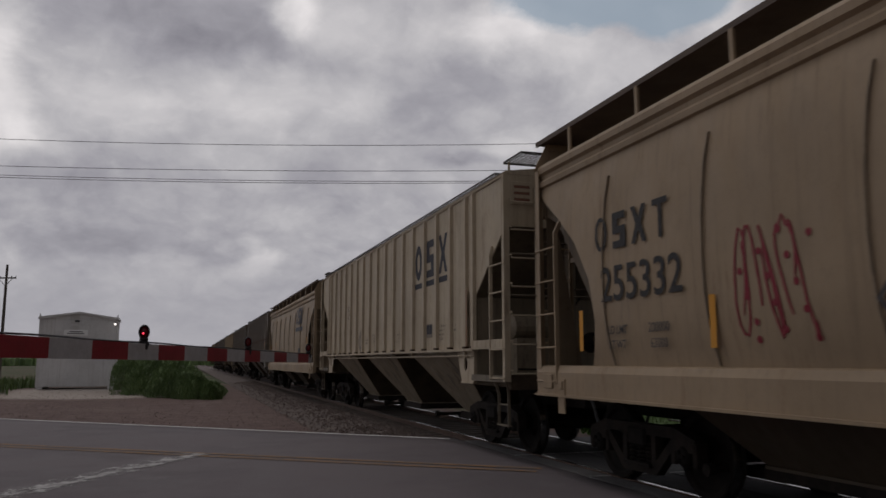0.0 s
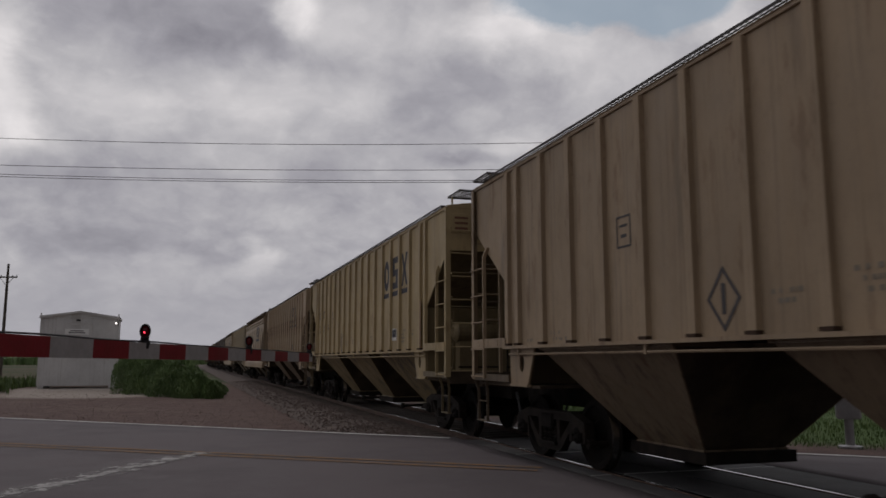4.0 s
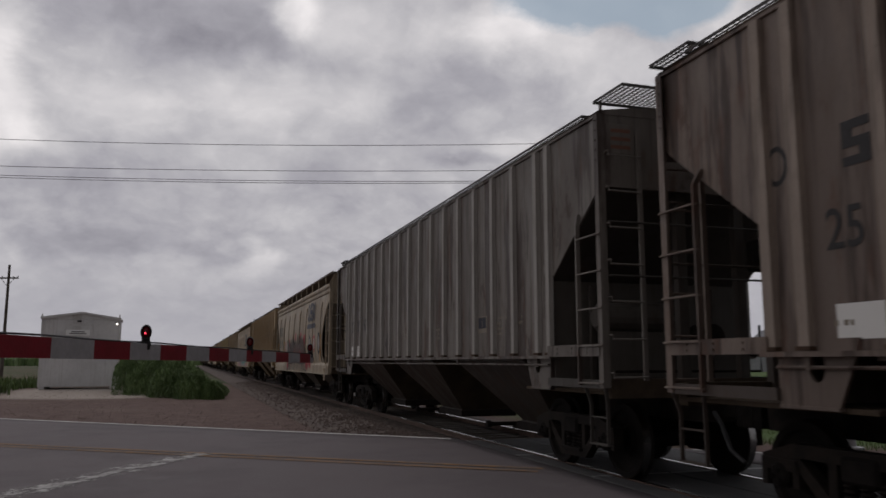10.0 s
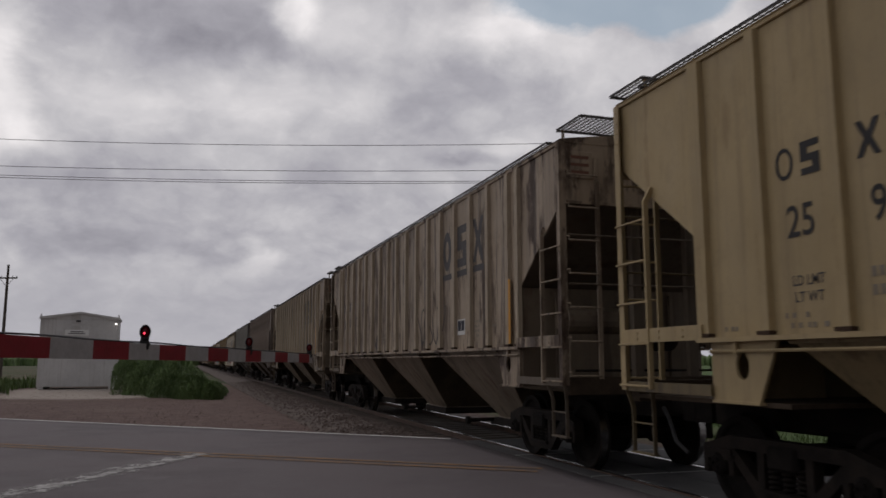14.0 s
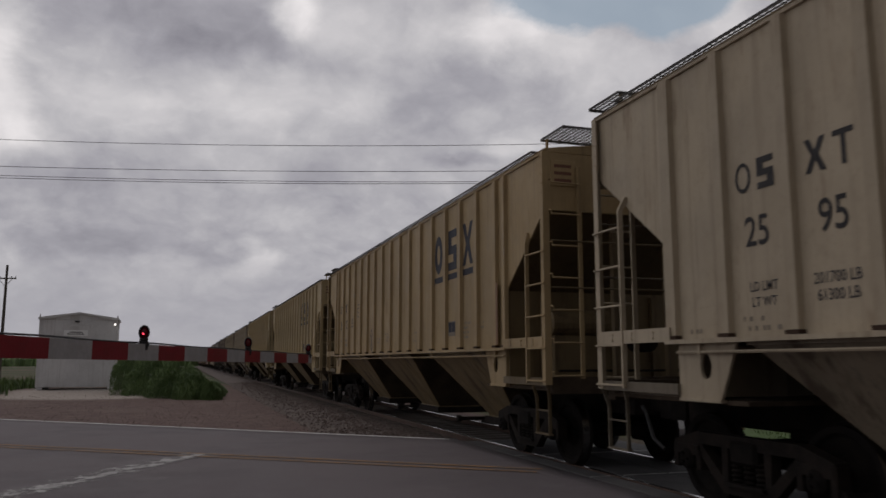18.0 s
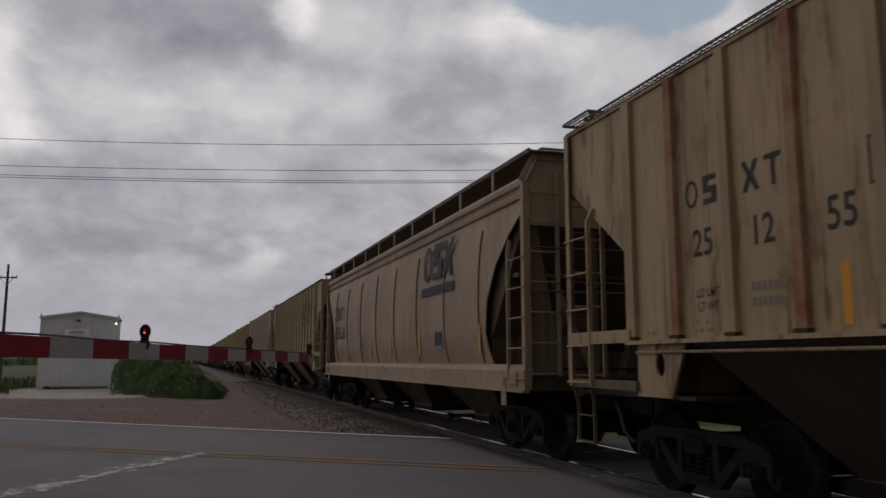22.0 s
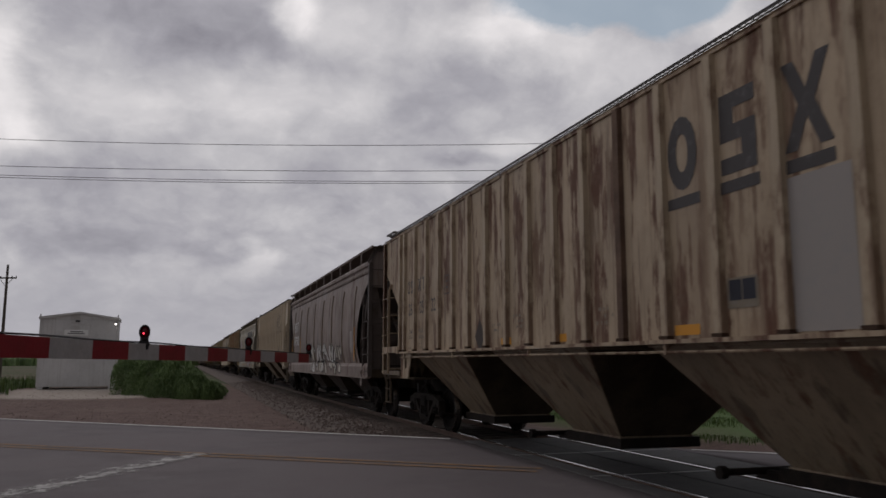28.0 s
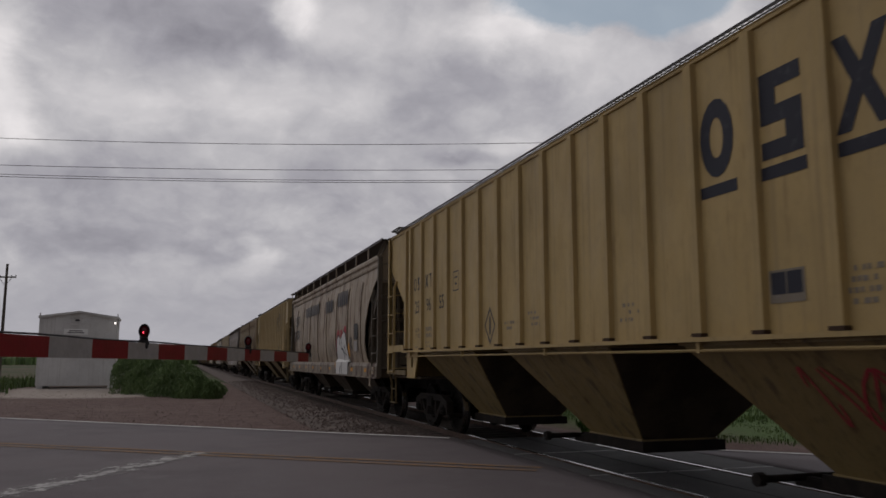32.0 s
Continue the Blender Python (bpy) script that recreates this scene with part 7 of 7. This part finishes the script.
def crossing_gate():
    """The lowered gate: a tapered striped arm with lamps on it, on its mast and mechanism."""
    g = new("crossing_gate")
    d = (ARM_TO - ARM_FROM).normalized()
    full = (ARM_TO - ARM_FROM).length
    s = Vector((d.y, -d.x, 0)).normalized()
    up = s.cross(d)
    first = 0.355 - 0.4064 * 5
    k = 0
    def edge(q):
        h = 0.0535 - 0.0015 * q
        return h
    while True:
        a, b = first + 0.4064 * k, first + 0.4064 * (k + 1)
        if a > full:
            break
        b = min(b, full)
        bl = Build()
        v = []
        for q in (a, b):
            c = ARM_FROM + d * q
            h = edge(q)
            for i, j in ((-0.02, -1), (0.02, -1), (0.02, 1), (-0.02, 1)):
                v.append(c + s * i + up * (j * h))
        bl.add(v, [(3, 2, 1, 0), (4, 5, 6, 7)] + [(i, (i + 1) % 4, 4 + (i + 1) % 4, 4 + i) for i in range(4)])
        part("arm_stripe", bl, GATE_RED if k % 2 == 0 else GATE_WHITE, g, "red stripe" if k % 2 == 0 else "silver stripe")
        k += 1
    top = Build().rod([ARM_FROM + d * q + up * (edge(q) + 0.007 + 0.003 * math.sin(q * 5)) for q in span(-1.2, full - 0.1, 0.25)], 0.006, 6)
    part("conduit", top, ROPE_BLACK, g, "black lamp cable along the top")
    for q, lit in ((LAMP_AT[0], True), (LAMP_AT[1], False), (LAMP_AT[2], False)):
        c = ARM_FROM + d * q + up * (edge(q) + 0.062)
        face = (EYE - c).normalized()
        side = face.cross(Vector((0, 0, 1))).normalized()
        m = Matrix.Translation(c) @ Matrix((( *side, ), ( *face.cross(side) * -1, ), ( *face, ))).transposed().to_4x4() @ Matrix.Diagonal((0.76, 1.04, 1.0, 1.0))
        body = Build().lathe([(-0.05, 0.0), (-0.05, 0.026), (-0.03, 0.038), (0.02, 0.040), (0.02, 0.030)], (0, 0.012, 0), "z", 18)
        body.lathe([(0.018, 0.040), (0.055, 0.043), (0.018, 0.046)], (0, 0.012, 0), "z", 18)
        body.box(-0.034, 0.034, -0.075, 0.012, -0.03, 0.018, 0.012)
        body.box(-0.046, 0.046, -0.075, -0.052, -0.036, 0.024, 0.008)
        lamp = part("gate_lamp", body, HOUSING, g, "black-cased red warning lamp", m)
        part("lens", Build().lathe([(0.020, 0.033), (0.030, 0.022), (0.034, 0.0)], (0, 0.012, 0), "z", 18), LENS, lamp, "dark red glass lens")
        if lit:
            part("bulb", Build().lathe([(0.0345, 0.0065), (0.036, 0.004), (0.0365, 0.0)], (0.006, 0.004, 0), "z", 10), BULB, lamp, "glowing red lamp")
        foot = c - Vector((0, 0, 0.09))
        part("lamp_bracket", Build().box(-0.028, 0.028, -0.022, 0.022, -0.01, 0.05, 0.006), HOUSING, g, at=Matrix.Translation(foot))
    # mast, mechanism and counterweights stand beyond the picture's edge
    foot = ARM_FROM - d * 1.9
    mast = Build().lathe([(0.0, 0.18), (0.03, 0.18), (0.05, 0.065), (4.6, 0.065), (4.62, 0.0)], (foot.x - 0.25, foot.y - 0.1, land(foot.x, foot.y)), "z", 14)
    part("mast", mast, ALUMINIUM, g, "aluminium signal mast")
    part("mechanism", Build().box(foot.x - 0.22, foot.x + 0.18, foot.y - 0.28, foot.y + 0.22, 1.15, 1.75, 0.04), ALUMINIUM, g, "aluminium gate mechanism case")
    part("arm_root", Build().bar(ARM_FROM - d * 1.9, ARM_FROM - d * 0.75, 0.06, 0.13), GATE_WHITE, g)
    return tagged(g, "lowered crossing gate arm with red and silver stripes", "crossing gate")


LAMP_AT = (1.40, 3.33, 5.29)
crossing_gate()


def equipment_house():
    """A sheet-metal railway equipment house on feet, with a low gable, a panel and a sign."""
    g = new("equipment_house")
    g.location = (-5.10, 43.0, land(-5.10, 43.0))
    g.rotation_euler.z = radians(2.0)
    WALL = car_paint("pale_metal_wall", (0.70, 0.695, 0.69), (0.40, 0.37, 0.34), 0.10, 0.02, 0.25, 91)
    ROOF = grained("grey_roof_sheet", (0.62, 0.61, 0.60), (0.70, 0.69, 0.68), 2.0, 0.6)
    w, dpt, base, eave, ridge = 1.76, 1.3, 0.12, 3.42, 3.72
    part("wall", Build().box(-w, w, 0, 2 * dpt, base, eave, 0.02), WALL, g)
    for x in (-w + 0.16, w - 0.16):
        part("foot", Build().box(x - 0.14, x + 0.14, 0.02, 2 * dpt - 0.02, 0.0, base), WALL, g)
    part("roof", Build().prism([(-w - 0.06, eave - 0.02), (0, ridge - 0.02), (w + 0.06, eave - 0.02), (w + 0.06, eave + 0.10), (0, ridge + 0.07), (-w - 0.06, eave + 0.10)], -0.12, 2 * dpt + 0.1, "y"), ROOF, g, "low-pitched grey sheet roof")
    part("gable", Build().prism([(-w + 0.02, eave), (w - 0.02, eave), (0, ridge - 0.03)], -0.004, 0.2, "y"), WALL, g)
    for x in (-w + 0.02, w - 0.02):
        part("corner_trim", Build().box(x - 0.035, x + 0.035, -0.02, 0.0, base, eave), ROOF, g)
    frame_b = Build()
    frame_b.box(-0.72, -0.64, -0.035, 0.0, 2.0, 3.18).box(0.48, 0.56, -0.035, 0.0, 2.0, 3.18).box(-0.72, 0.56, -0.035, 0.0, 3.10, 3.18).box(-0.72, 0.56, -0.035, 0.0, 1.92, 2.0)
    part("panel_frame", frame_b, ROOF, g, "grey frame of the access panel")
    part("access_panel", Build().box(-0.64, 0.48, -0.02, 0.0, 2.0, 3.10), WALL, g)
    part("sign", Build().box(-0.66, 0.42, -0.045, -0.036, 2.62, 2.90), WHITE_SIGN, g, "white sign with two dark lines")
    for z, wd in ((2.80, 0.60), (2.71, 0.76)):
        part("sign_line", Build().box(-0.12 - wd / 2, -0.12 + wd / 2, -0.048, -0.0455, z - 0.022, z + 0.022), INK_FADED, g)
    part("vent", Build().box(-0.18, 0.02, -0.03, 0.0, 3.28, 3.37), HOUSING, g, "small dark vent")
    lamp = part("wall_lamp", Build().box(1.60, 1.72, -0.12, 0.0, 3.16, 3.28, 0.02), HOUSING, g, "wall lamp")
    part("lamp_glass", Build().lathe([(-0.055, 0.0), (-0.05, 0.04), (0.0, 0.055), (0.05, 0.04), (0.055, 0.0)], (1.66, -0.15, 3.20), "y", 10), LAMP_GLASS, lamp, "lit white lamp")
    for x in (-w, w):
        part("finial", Build().box(x - 0.03, x + 0.03, 0.0, 0.06, eave + 0.05, eave + 0.24), ROOF, g)
    return tagged(g, "pale sheet-metal equipment house on feet with a low gable", "equipment house")


WHITE_SIGN = marking("white_sign", (0.86, 0.86, 0.85), 0.08)
LAMP_GLASS = lens_material("lit_lamp_glass", (1.0, 0.97, 0.90), 1.6)
equipment_house()

POLE_WOOD = grained("weathered_pole", (0.085, 0.07, 0.06), (0.14, 0.118, 0.10), 2.0, 0.9)
PORCELAIN = grained("grey_insulator", (0.20, 0.20, 0.21), (0.28, 0.28, 0.29), 10.0, 0.35)


def utility_pole(x, y, top, lean=0.0, arm=1.25, turn=0.0):
    g = new("utility_pole")
    g.location = (x, y, land(x, y))
    g.rotation_euler = (0, radians(lean), radians(turn))
    part("shaft", Build().lathe([(0.0, 0.17), (top * 0.5, 0.145), (top, 0.11), (top + 0.02, 0.0)], (0, 0, 0), "z", 12), POLE_WOOD, g)
    z = top - 1.35
    part("cross_arm", Build().box(-arm, arm, -0.18, -0.08, z - 0.07, z + 0.07, 0.012), POLE_WOOD, g)
    b = Build()
    for s in (-1, 1):
        b.bar((s * arm * 0.62, -0.15, z - 0.06), (s * 0.08, -0.15, z - 0.75), 0.03, 0.05)
    part("brace", b, ALUMINIUM, g)
    for q in (-0.95, -0.55, 0.55, 0.95):
        part("insulator", Build().lathe([(z + 0.07, 0.03), (z + 0.10, 0.06), (z + 0.15, 0.045), (z + 0.20, 0.05), (z + 0.23, 0.0)], (q * arm, -0.13, 0), "z", 10), PORCELAIN, g)
    return tagged(g, "weathered wooden utility pole with a cross arm", "utility pole")


def sky_point(u, v, depth):
    """A point at the given depth before the camera, by its place across and down the view."""
    a, b = radians(YAW), radians(PITCH)
    fw = Vector((math.sin(a) * math.cos(b), math.cos(a) * math.cos(b), math.sin(b)))
    rt = Vector((math.cos(a), -math.sin(a), 0))
    return EYE + (fw + rt * u + rt.cross(fw) * v) * depth


utility_pole(-17.4, 88.3, 11.15, 0.0, 1.05, -18)
# the wires cross high over the road between two poles that stand out of sight
for k, (z0, zm, z1) in enumerate(((0.139, 0.131, 0.1335), (0.105, 0.0985, 0.1000), (0.0935, 0.0855, 0.0865), (0.0905, 0.0830, 0.0845))):
    pts = []
    for i in range(41):
        u = -1.0 + 2.0 * i / 40
        # the sag: height at the left edge, the middle and the right, by one parabola
        c0, c1, c2 = z0, zm, z1
        m0, m1, m2 = -0.56, -0.08, 0.14
        v = c0 * (u - m1) * (u - m2) / ((m0 - m1) * (m0 - m2)) + c1 * (u - m0) * (u - m2) / ((m1 - m0) * (m1 - m2)) + c2 * (u - m0) * (u - m1) / ((m2 - m0) * (m2 - m1))
        pts.append(sky_point(u, v, 58.0))
    w = part("overhead_wire", Build().rod(pts, 0.022, 5), ROPE_BLACK)
    tagged(w, "thin dark overhead wire sagging between poles", "overhead wire", "overhead wires")
for u in (-1.0, 1.0):
    p = sky_point(u, 0.12, 58.0)
    utility_pole(p.x, p.y, 17.5, 0.0, 1.3, -18)


# ---- weeds and grass
def leaf_material(name, a, b):
    m = Tree(name)
    r = m.add("ShaderNodeNewGeometry").outputs["Random Per Island"]
    n = m.noise(0.9, 3, 0.5, vector=m.world())
    c = m.mix(r, a, b)
    c = m.mix(m.step(n, 0.35, 0.65, 0.0, 0.5), c, tuple(x * 0.7 for x in a))
    return m.done(c, 0.6, spec=0.3)


WEED = leaf_material("weed_leaves", (0.08, 0.135, 0.045), (0.20, 0.28, 0.11))
GRASS = leaf_material("grass_blades", (0.06, 0.105, 0.028), (0.14, 0.20, 0.06))


def blades(n, place, tall, wide, seed, droop=0.5):
    rnd = random.Random(seed)
    v, f = [], []
    for _ in range(n):
        x, y, z, hs = place(rnd)
        h, w = tall * hs * rnd.uniform(0.6, 1.2), wide * rnd.uniform(0.6, 1.3)
        a, l = rnd.uniform(0, 6.283), rnd.uniform(0.05, droop) * h
        d, s = Vector((math.cos(a), math.sin(a), 0)), Vector((-math.sin(a), math.cos(a), 0))
        p = Vector((x, y, z))
        k = len(v)
        v += [p - s * w / 2, p + s * w / 2, p + d * l * 0.35 + s * w * 0.45 + Vector((0, 0, h * 0.6)), p + d * l * 0.35 - s * w * 0.45 + Vector((0, 0, h * 0.6)), p + d * l + Vector((0, 0, h))]
        f += [(k, k + 1, k + 2, k + 3), (k + 3, k + 2, k + 4)]
    return mesh_of("blades", v, f)


# mounds of the weed bank: x, y, half-widths and height
MOUNDS = ((-2.7, 40.6, 1.0, 1.5, 1.65), (-1.6, 39.0, 1.1, 1.6, 1.6), (-0.6, 36.7, 1.0, 1.7, 1.45), (0.3, 35.3, 0.85, 1.6, 1.12), (1.0, 34.3, 0.5, 0.9, 0.72), (-0.1, 38.8, 1.3, 2.0, 1.35), (1.15, 37.2, 0.6, 1.5, 0.66), (1.6, 40.5, 0.4, 1.2, 0.34))


def in_weeds(rnd):
    while True:
        x0, y0, rx, ry, h = MOUNDS[rnd.choice((0, 0, 1, 1, 2, 2, 3, 3, 3, 4, 4, 5, 5, 6, 7))]
        a, up = rnd.uniform(0, 6.283), rnd.random() ** 0.8
        r = math.sqrt(max(0.0, 1 - up * up)) * rnd.uniform(0.82, 1.04)
        x, y = x0 + rx * r * math.cos(a), y0 + ry * r * math.sin(a)
        lump = 1.0 + 0.30 * noise.noise((x * 1.7, y * 1.2, up * 2)) + 0.16 * noise.noise((x * 4.5, y * 3, up * 5))
        z = h * up * lump * rnd.uniform(0.86, 1.02)
        if x > -3.25:
            return x, y, land(x, y) + max(0.0, z - 0.10), 0.6 + 0.4 * rnd.random()


tagged(part("weed_bank", blades(75000, in_weeds, 0.15, 0.022, 11, 1.0), WEED), "dense bank of dark green weeds on the verge", "weeds", kind="stuff")


def grass_place(x0, x1, y0, y1):
    def place(rnd):
        while True:
            x, y = rnd.uniform(x0, x1), rnd.uniform(y0, y1)
            k = noise.noise((x * 0.5, y * 0.5, 8)) + 0.35
            if k > 0 and ACROSS.x * x + ACROSS.y * y > 15.6:
                return x, y, land(x, y) - 0.02, 0.4 + k
    return place


tagged(part("far_grass", blades(42000, grass_place(9.2, 24, 5, 34), 0.13, 0.018, 12), GRASS), "tufted bright green grass beyond the track", "grass", kind="stuff")
tagged(part("left_grass", blades(3500, grass_place(-16, -7.6, 40, 60), 0.6, 0.06, 13), GRASS), "rough green grass beside the equipment house", "grass", kind="stuff")


def shrub(x, y, h, seed):
    rnd = random.Random(seed)
    g = new("shrub")
    g.location = (x, y, land(x, y) - 0.02)
    b = Build()
    tips = []
    for k in range(9):
        a, r = rnd.uniform(0, 6.28), rnd.uniform(0.1, 0.45) * h
        t = Vector((r * math.cos(a), r * math.sin(a), h * rnd.uniform(0.55, 0.95)))
        b.rod([(0, 0, 0), tuple(t * 0.5 + Vector((0, 0, 0.08 * h))), tuple(t)], 0.012, 5)
        tips.append(t)
    part("stems", b, POLE_WOOD, g)
    def place(rn):
        t = rn.choice(tips)
        return t.x + rn.gauss(0, 0.13 * h), t.y + rn.gauss(0, 0.13 * h), max(0.02, t.z * rn.uniform(0.25, 1.0)), 1.0
    part("leaves", blades(900, place, 0.11, 0.06, seed + 1, 1.2), SHRUB_LEAF, g)
    return tagged(g, "small bright green shrub beyond the rails", "shrub")


SHRUB_LEAF = leaf_material("shrub_leaves", (0.07, 0.18, 0.03), (0.16, 0.30, 0.07))
shrub(8.55, 15.9, 0.62, 21)
shrub(9.3, 16.8, 0.45, 24)


# ---- the flashing-light signal beyond the track
def crossing_signal(x, y):
    g = new("crossing_signal")
    g.location = (x, y, land(x, y))
    g.rotation_euler.z = radians(-42)
    part("mast", Build().lathe([(0.0, 0.20), (0.04, 0.20), (0.06, 0.075), (3.35, 0.075), (3.37, 0.0)], (0, 0, 0), "z", 14), ALUMINIUM, g)
    part("cross_arm", Build().bar((-0.6, -0.1, 2.92), (0.6, -0.1, 2.92), 0.06, 0.06), ALUMINIUM, g)
    for s in (-1, 1):
        lamp = part("signal_lamp", Build().lathe([(-0.02, 0.0), (-0.02, 0.30), (0.01, 0.30), (0.01, 0.13)], (s * 0.48, -0.2, 2.92), "y", 24), HOUSING, g, "round black target board")
        part("hood", Build().prism([(0.15 * math.cos(t), 2.92 + 0.15 * math.sin(t)) for t in span(-0.2, 3.34, 0.25)] + [(0.135 * math.cos(t), 2.92 + 0.135 * math.sin(t)) for t in reversed(span(-0.2, 3.34, 0.25))], -0.50, -0.2, "y"), HOUSING, lamp, at=pose(s * 0.48, 0, 0))
        part("lens", Build().lathe([(-0.035, 0.0), (-0.03, 0.10), (-0.02, 0.135)], (s * 0.48, -0.2, 2.92), "y", 20), LENS, lamp, "red glass lens")
    part("case", Build().box(-0.2, 0.2, -0.14, 0.14, 0.5, 1.15, 0.03), ALUMINIUM, g)
    return tagged(g, "crossing signal with paired black-hooded red lamps", "crossing signal")


crossing_signal(11.05, 11.25)


def far_house(x, y, w, dp, h, turn, label):
    g = new("farm_building")
    g.location, g.rotation_euler.z = (x, y, land(x, y)), radians(turn)
    part("wall", Build().box(-w / 2, w / 2, -dp / 2, dp / 2, -0.3, h, 0.02), FARM_WALL, g)
    part("roof", Build().prism([(-w / 2 - 0.4, h - 0.05), (0, h + w * 0.28), (w / 2 + 0.4, h - 0.05), (w / 2 + 0.4, h + 0.15), (0, h + w * 0.28 + 0.2), (-w / 2 - 0.4, h + 0.15)], -dp / 2 - 0.4, dp / 2 + 0.4, "y"), FARM_ROOF, g)
    part("gable", Build().prism([(-w / 2 + 0.05, h), (w / 2 - 0.05, h), (0, h + w * 0.27)], -dp / 2 + 0.005, dp / 2 - 0.005, "y"), FARM_WALL, g)
    part("door", Build().box(-1.6, 1.6, -dp / 2 - 0.06, -dp / 2, 0, h * 0.8), FARM_ROOF, g)
    return tagged(g, label, "farm building")


FARM_WALL = grained("grey_farm_wall", (0.20, 0.20, 0.21), (0.27, 0.27, 0.28), 0.5, 0.8)
FARM_ROOF = grained("slate_farm_roof", (0.13, 0.135, 0.15), (0.18, 0.18, 0.19), 0.5, 0.7)
far_house(96, 105, 11, 16, 3.6, 20, "grey farm building far beyond the railway")
far_house(118, 101, 8, 12, 3.2, -10, "small grey farm building far beyond the railway")



def distant_trees():
    """A low, broken line of trees and crops along the horizon."""
    rnd = random.Random(31)
    v, f = [], []
    for k in range(5200):
        a = rnd.uniform(0, 2 * math.pi)
        r = rnd.uniform(330, 380)
        x, y = r * math.sin(a), r * math.cos(a)
        h = 3.6 + 2.6 * max(0.0, noise.noise((a * 9, 0, 0)) + 0.35) * rnd.uniform(0.5, 1.0)
        w = rnd.uniform(1.2, 3.0)
        t = rnd.uniform(0, 3.14)
        d = Vector((math.cos(t), math.sin(t), 0)) * w
        e = Vector((-d.y, d.x, 0)) * 0.7
        p = Vector((x, y, -0.6))
        i = len(v)
        up = Vector((0, 0, h))
        v += [p - d, p - e, p + d, p + e, p - d * 0.8 + up * 0.7, p - e * 0.7 + up * 0.75, p + d * 0.7 + up * 0.65, p + e * 0.8 + up * 0.7, p + up]
        f += [(i, i + 1, i + 5, i + 4), (i + 1, i + 2, i + 6, i + 5), (i + 2, i + 3, i + 7, i + 6), (i + 3, i, i + 4, i + 7), (i + 4, i + 5, i + 8), (i + 5, i + 6, i + 8), (i + 6, i + 7, i + 8), (i + 7, i + 4, i + 8)]
    return mesh_of("trees", v, f)


tagged(part("distant_trees", distant_trees(), WEED), "low dark line of trees along the horizon", "trees", kind="stuff")


# ---------------------------------------------------------------- what moves
V0, SLOWING = 14.396, -0.012657


def run(t):
    """How far the train has rolled after t seconds."""
    return V0 * t + SLOWING * t * t


def motions():
    for car, centre in TRAIN:
        walk(car, [(t, pose(TRACK, centre + run(t), 0)) for t in range(0, 33, 2)])
    place = {car: centre for car, centre in TRAIN}
    wheel_radius = 0.457
    for wheel, car in SPINNING:
        base = wheel.matrix_basis.translation.copy()
        truck_y = wheel.parent.matrix_basis.translation.y
        near = [k for k in range(1, 961) if -14 < place[car] + truck_y + run(k / 30) < 44]
        # the wheels are seen turning while they pass; far up the line they are specks
        ks = [0] + near + ([960] if not near or near[-1] < 960 else [])
        def turned(k):
            kk = min(max(k, near[0] if near else 0), near[-1] if near else 0)
            return pose(base.x, base.y, base.z, -math.degrees(run(kk / 30) / wheel_radius) % 360)
        walk(wheel, [(k / 30, turned(k)) for k in ks])


motions()
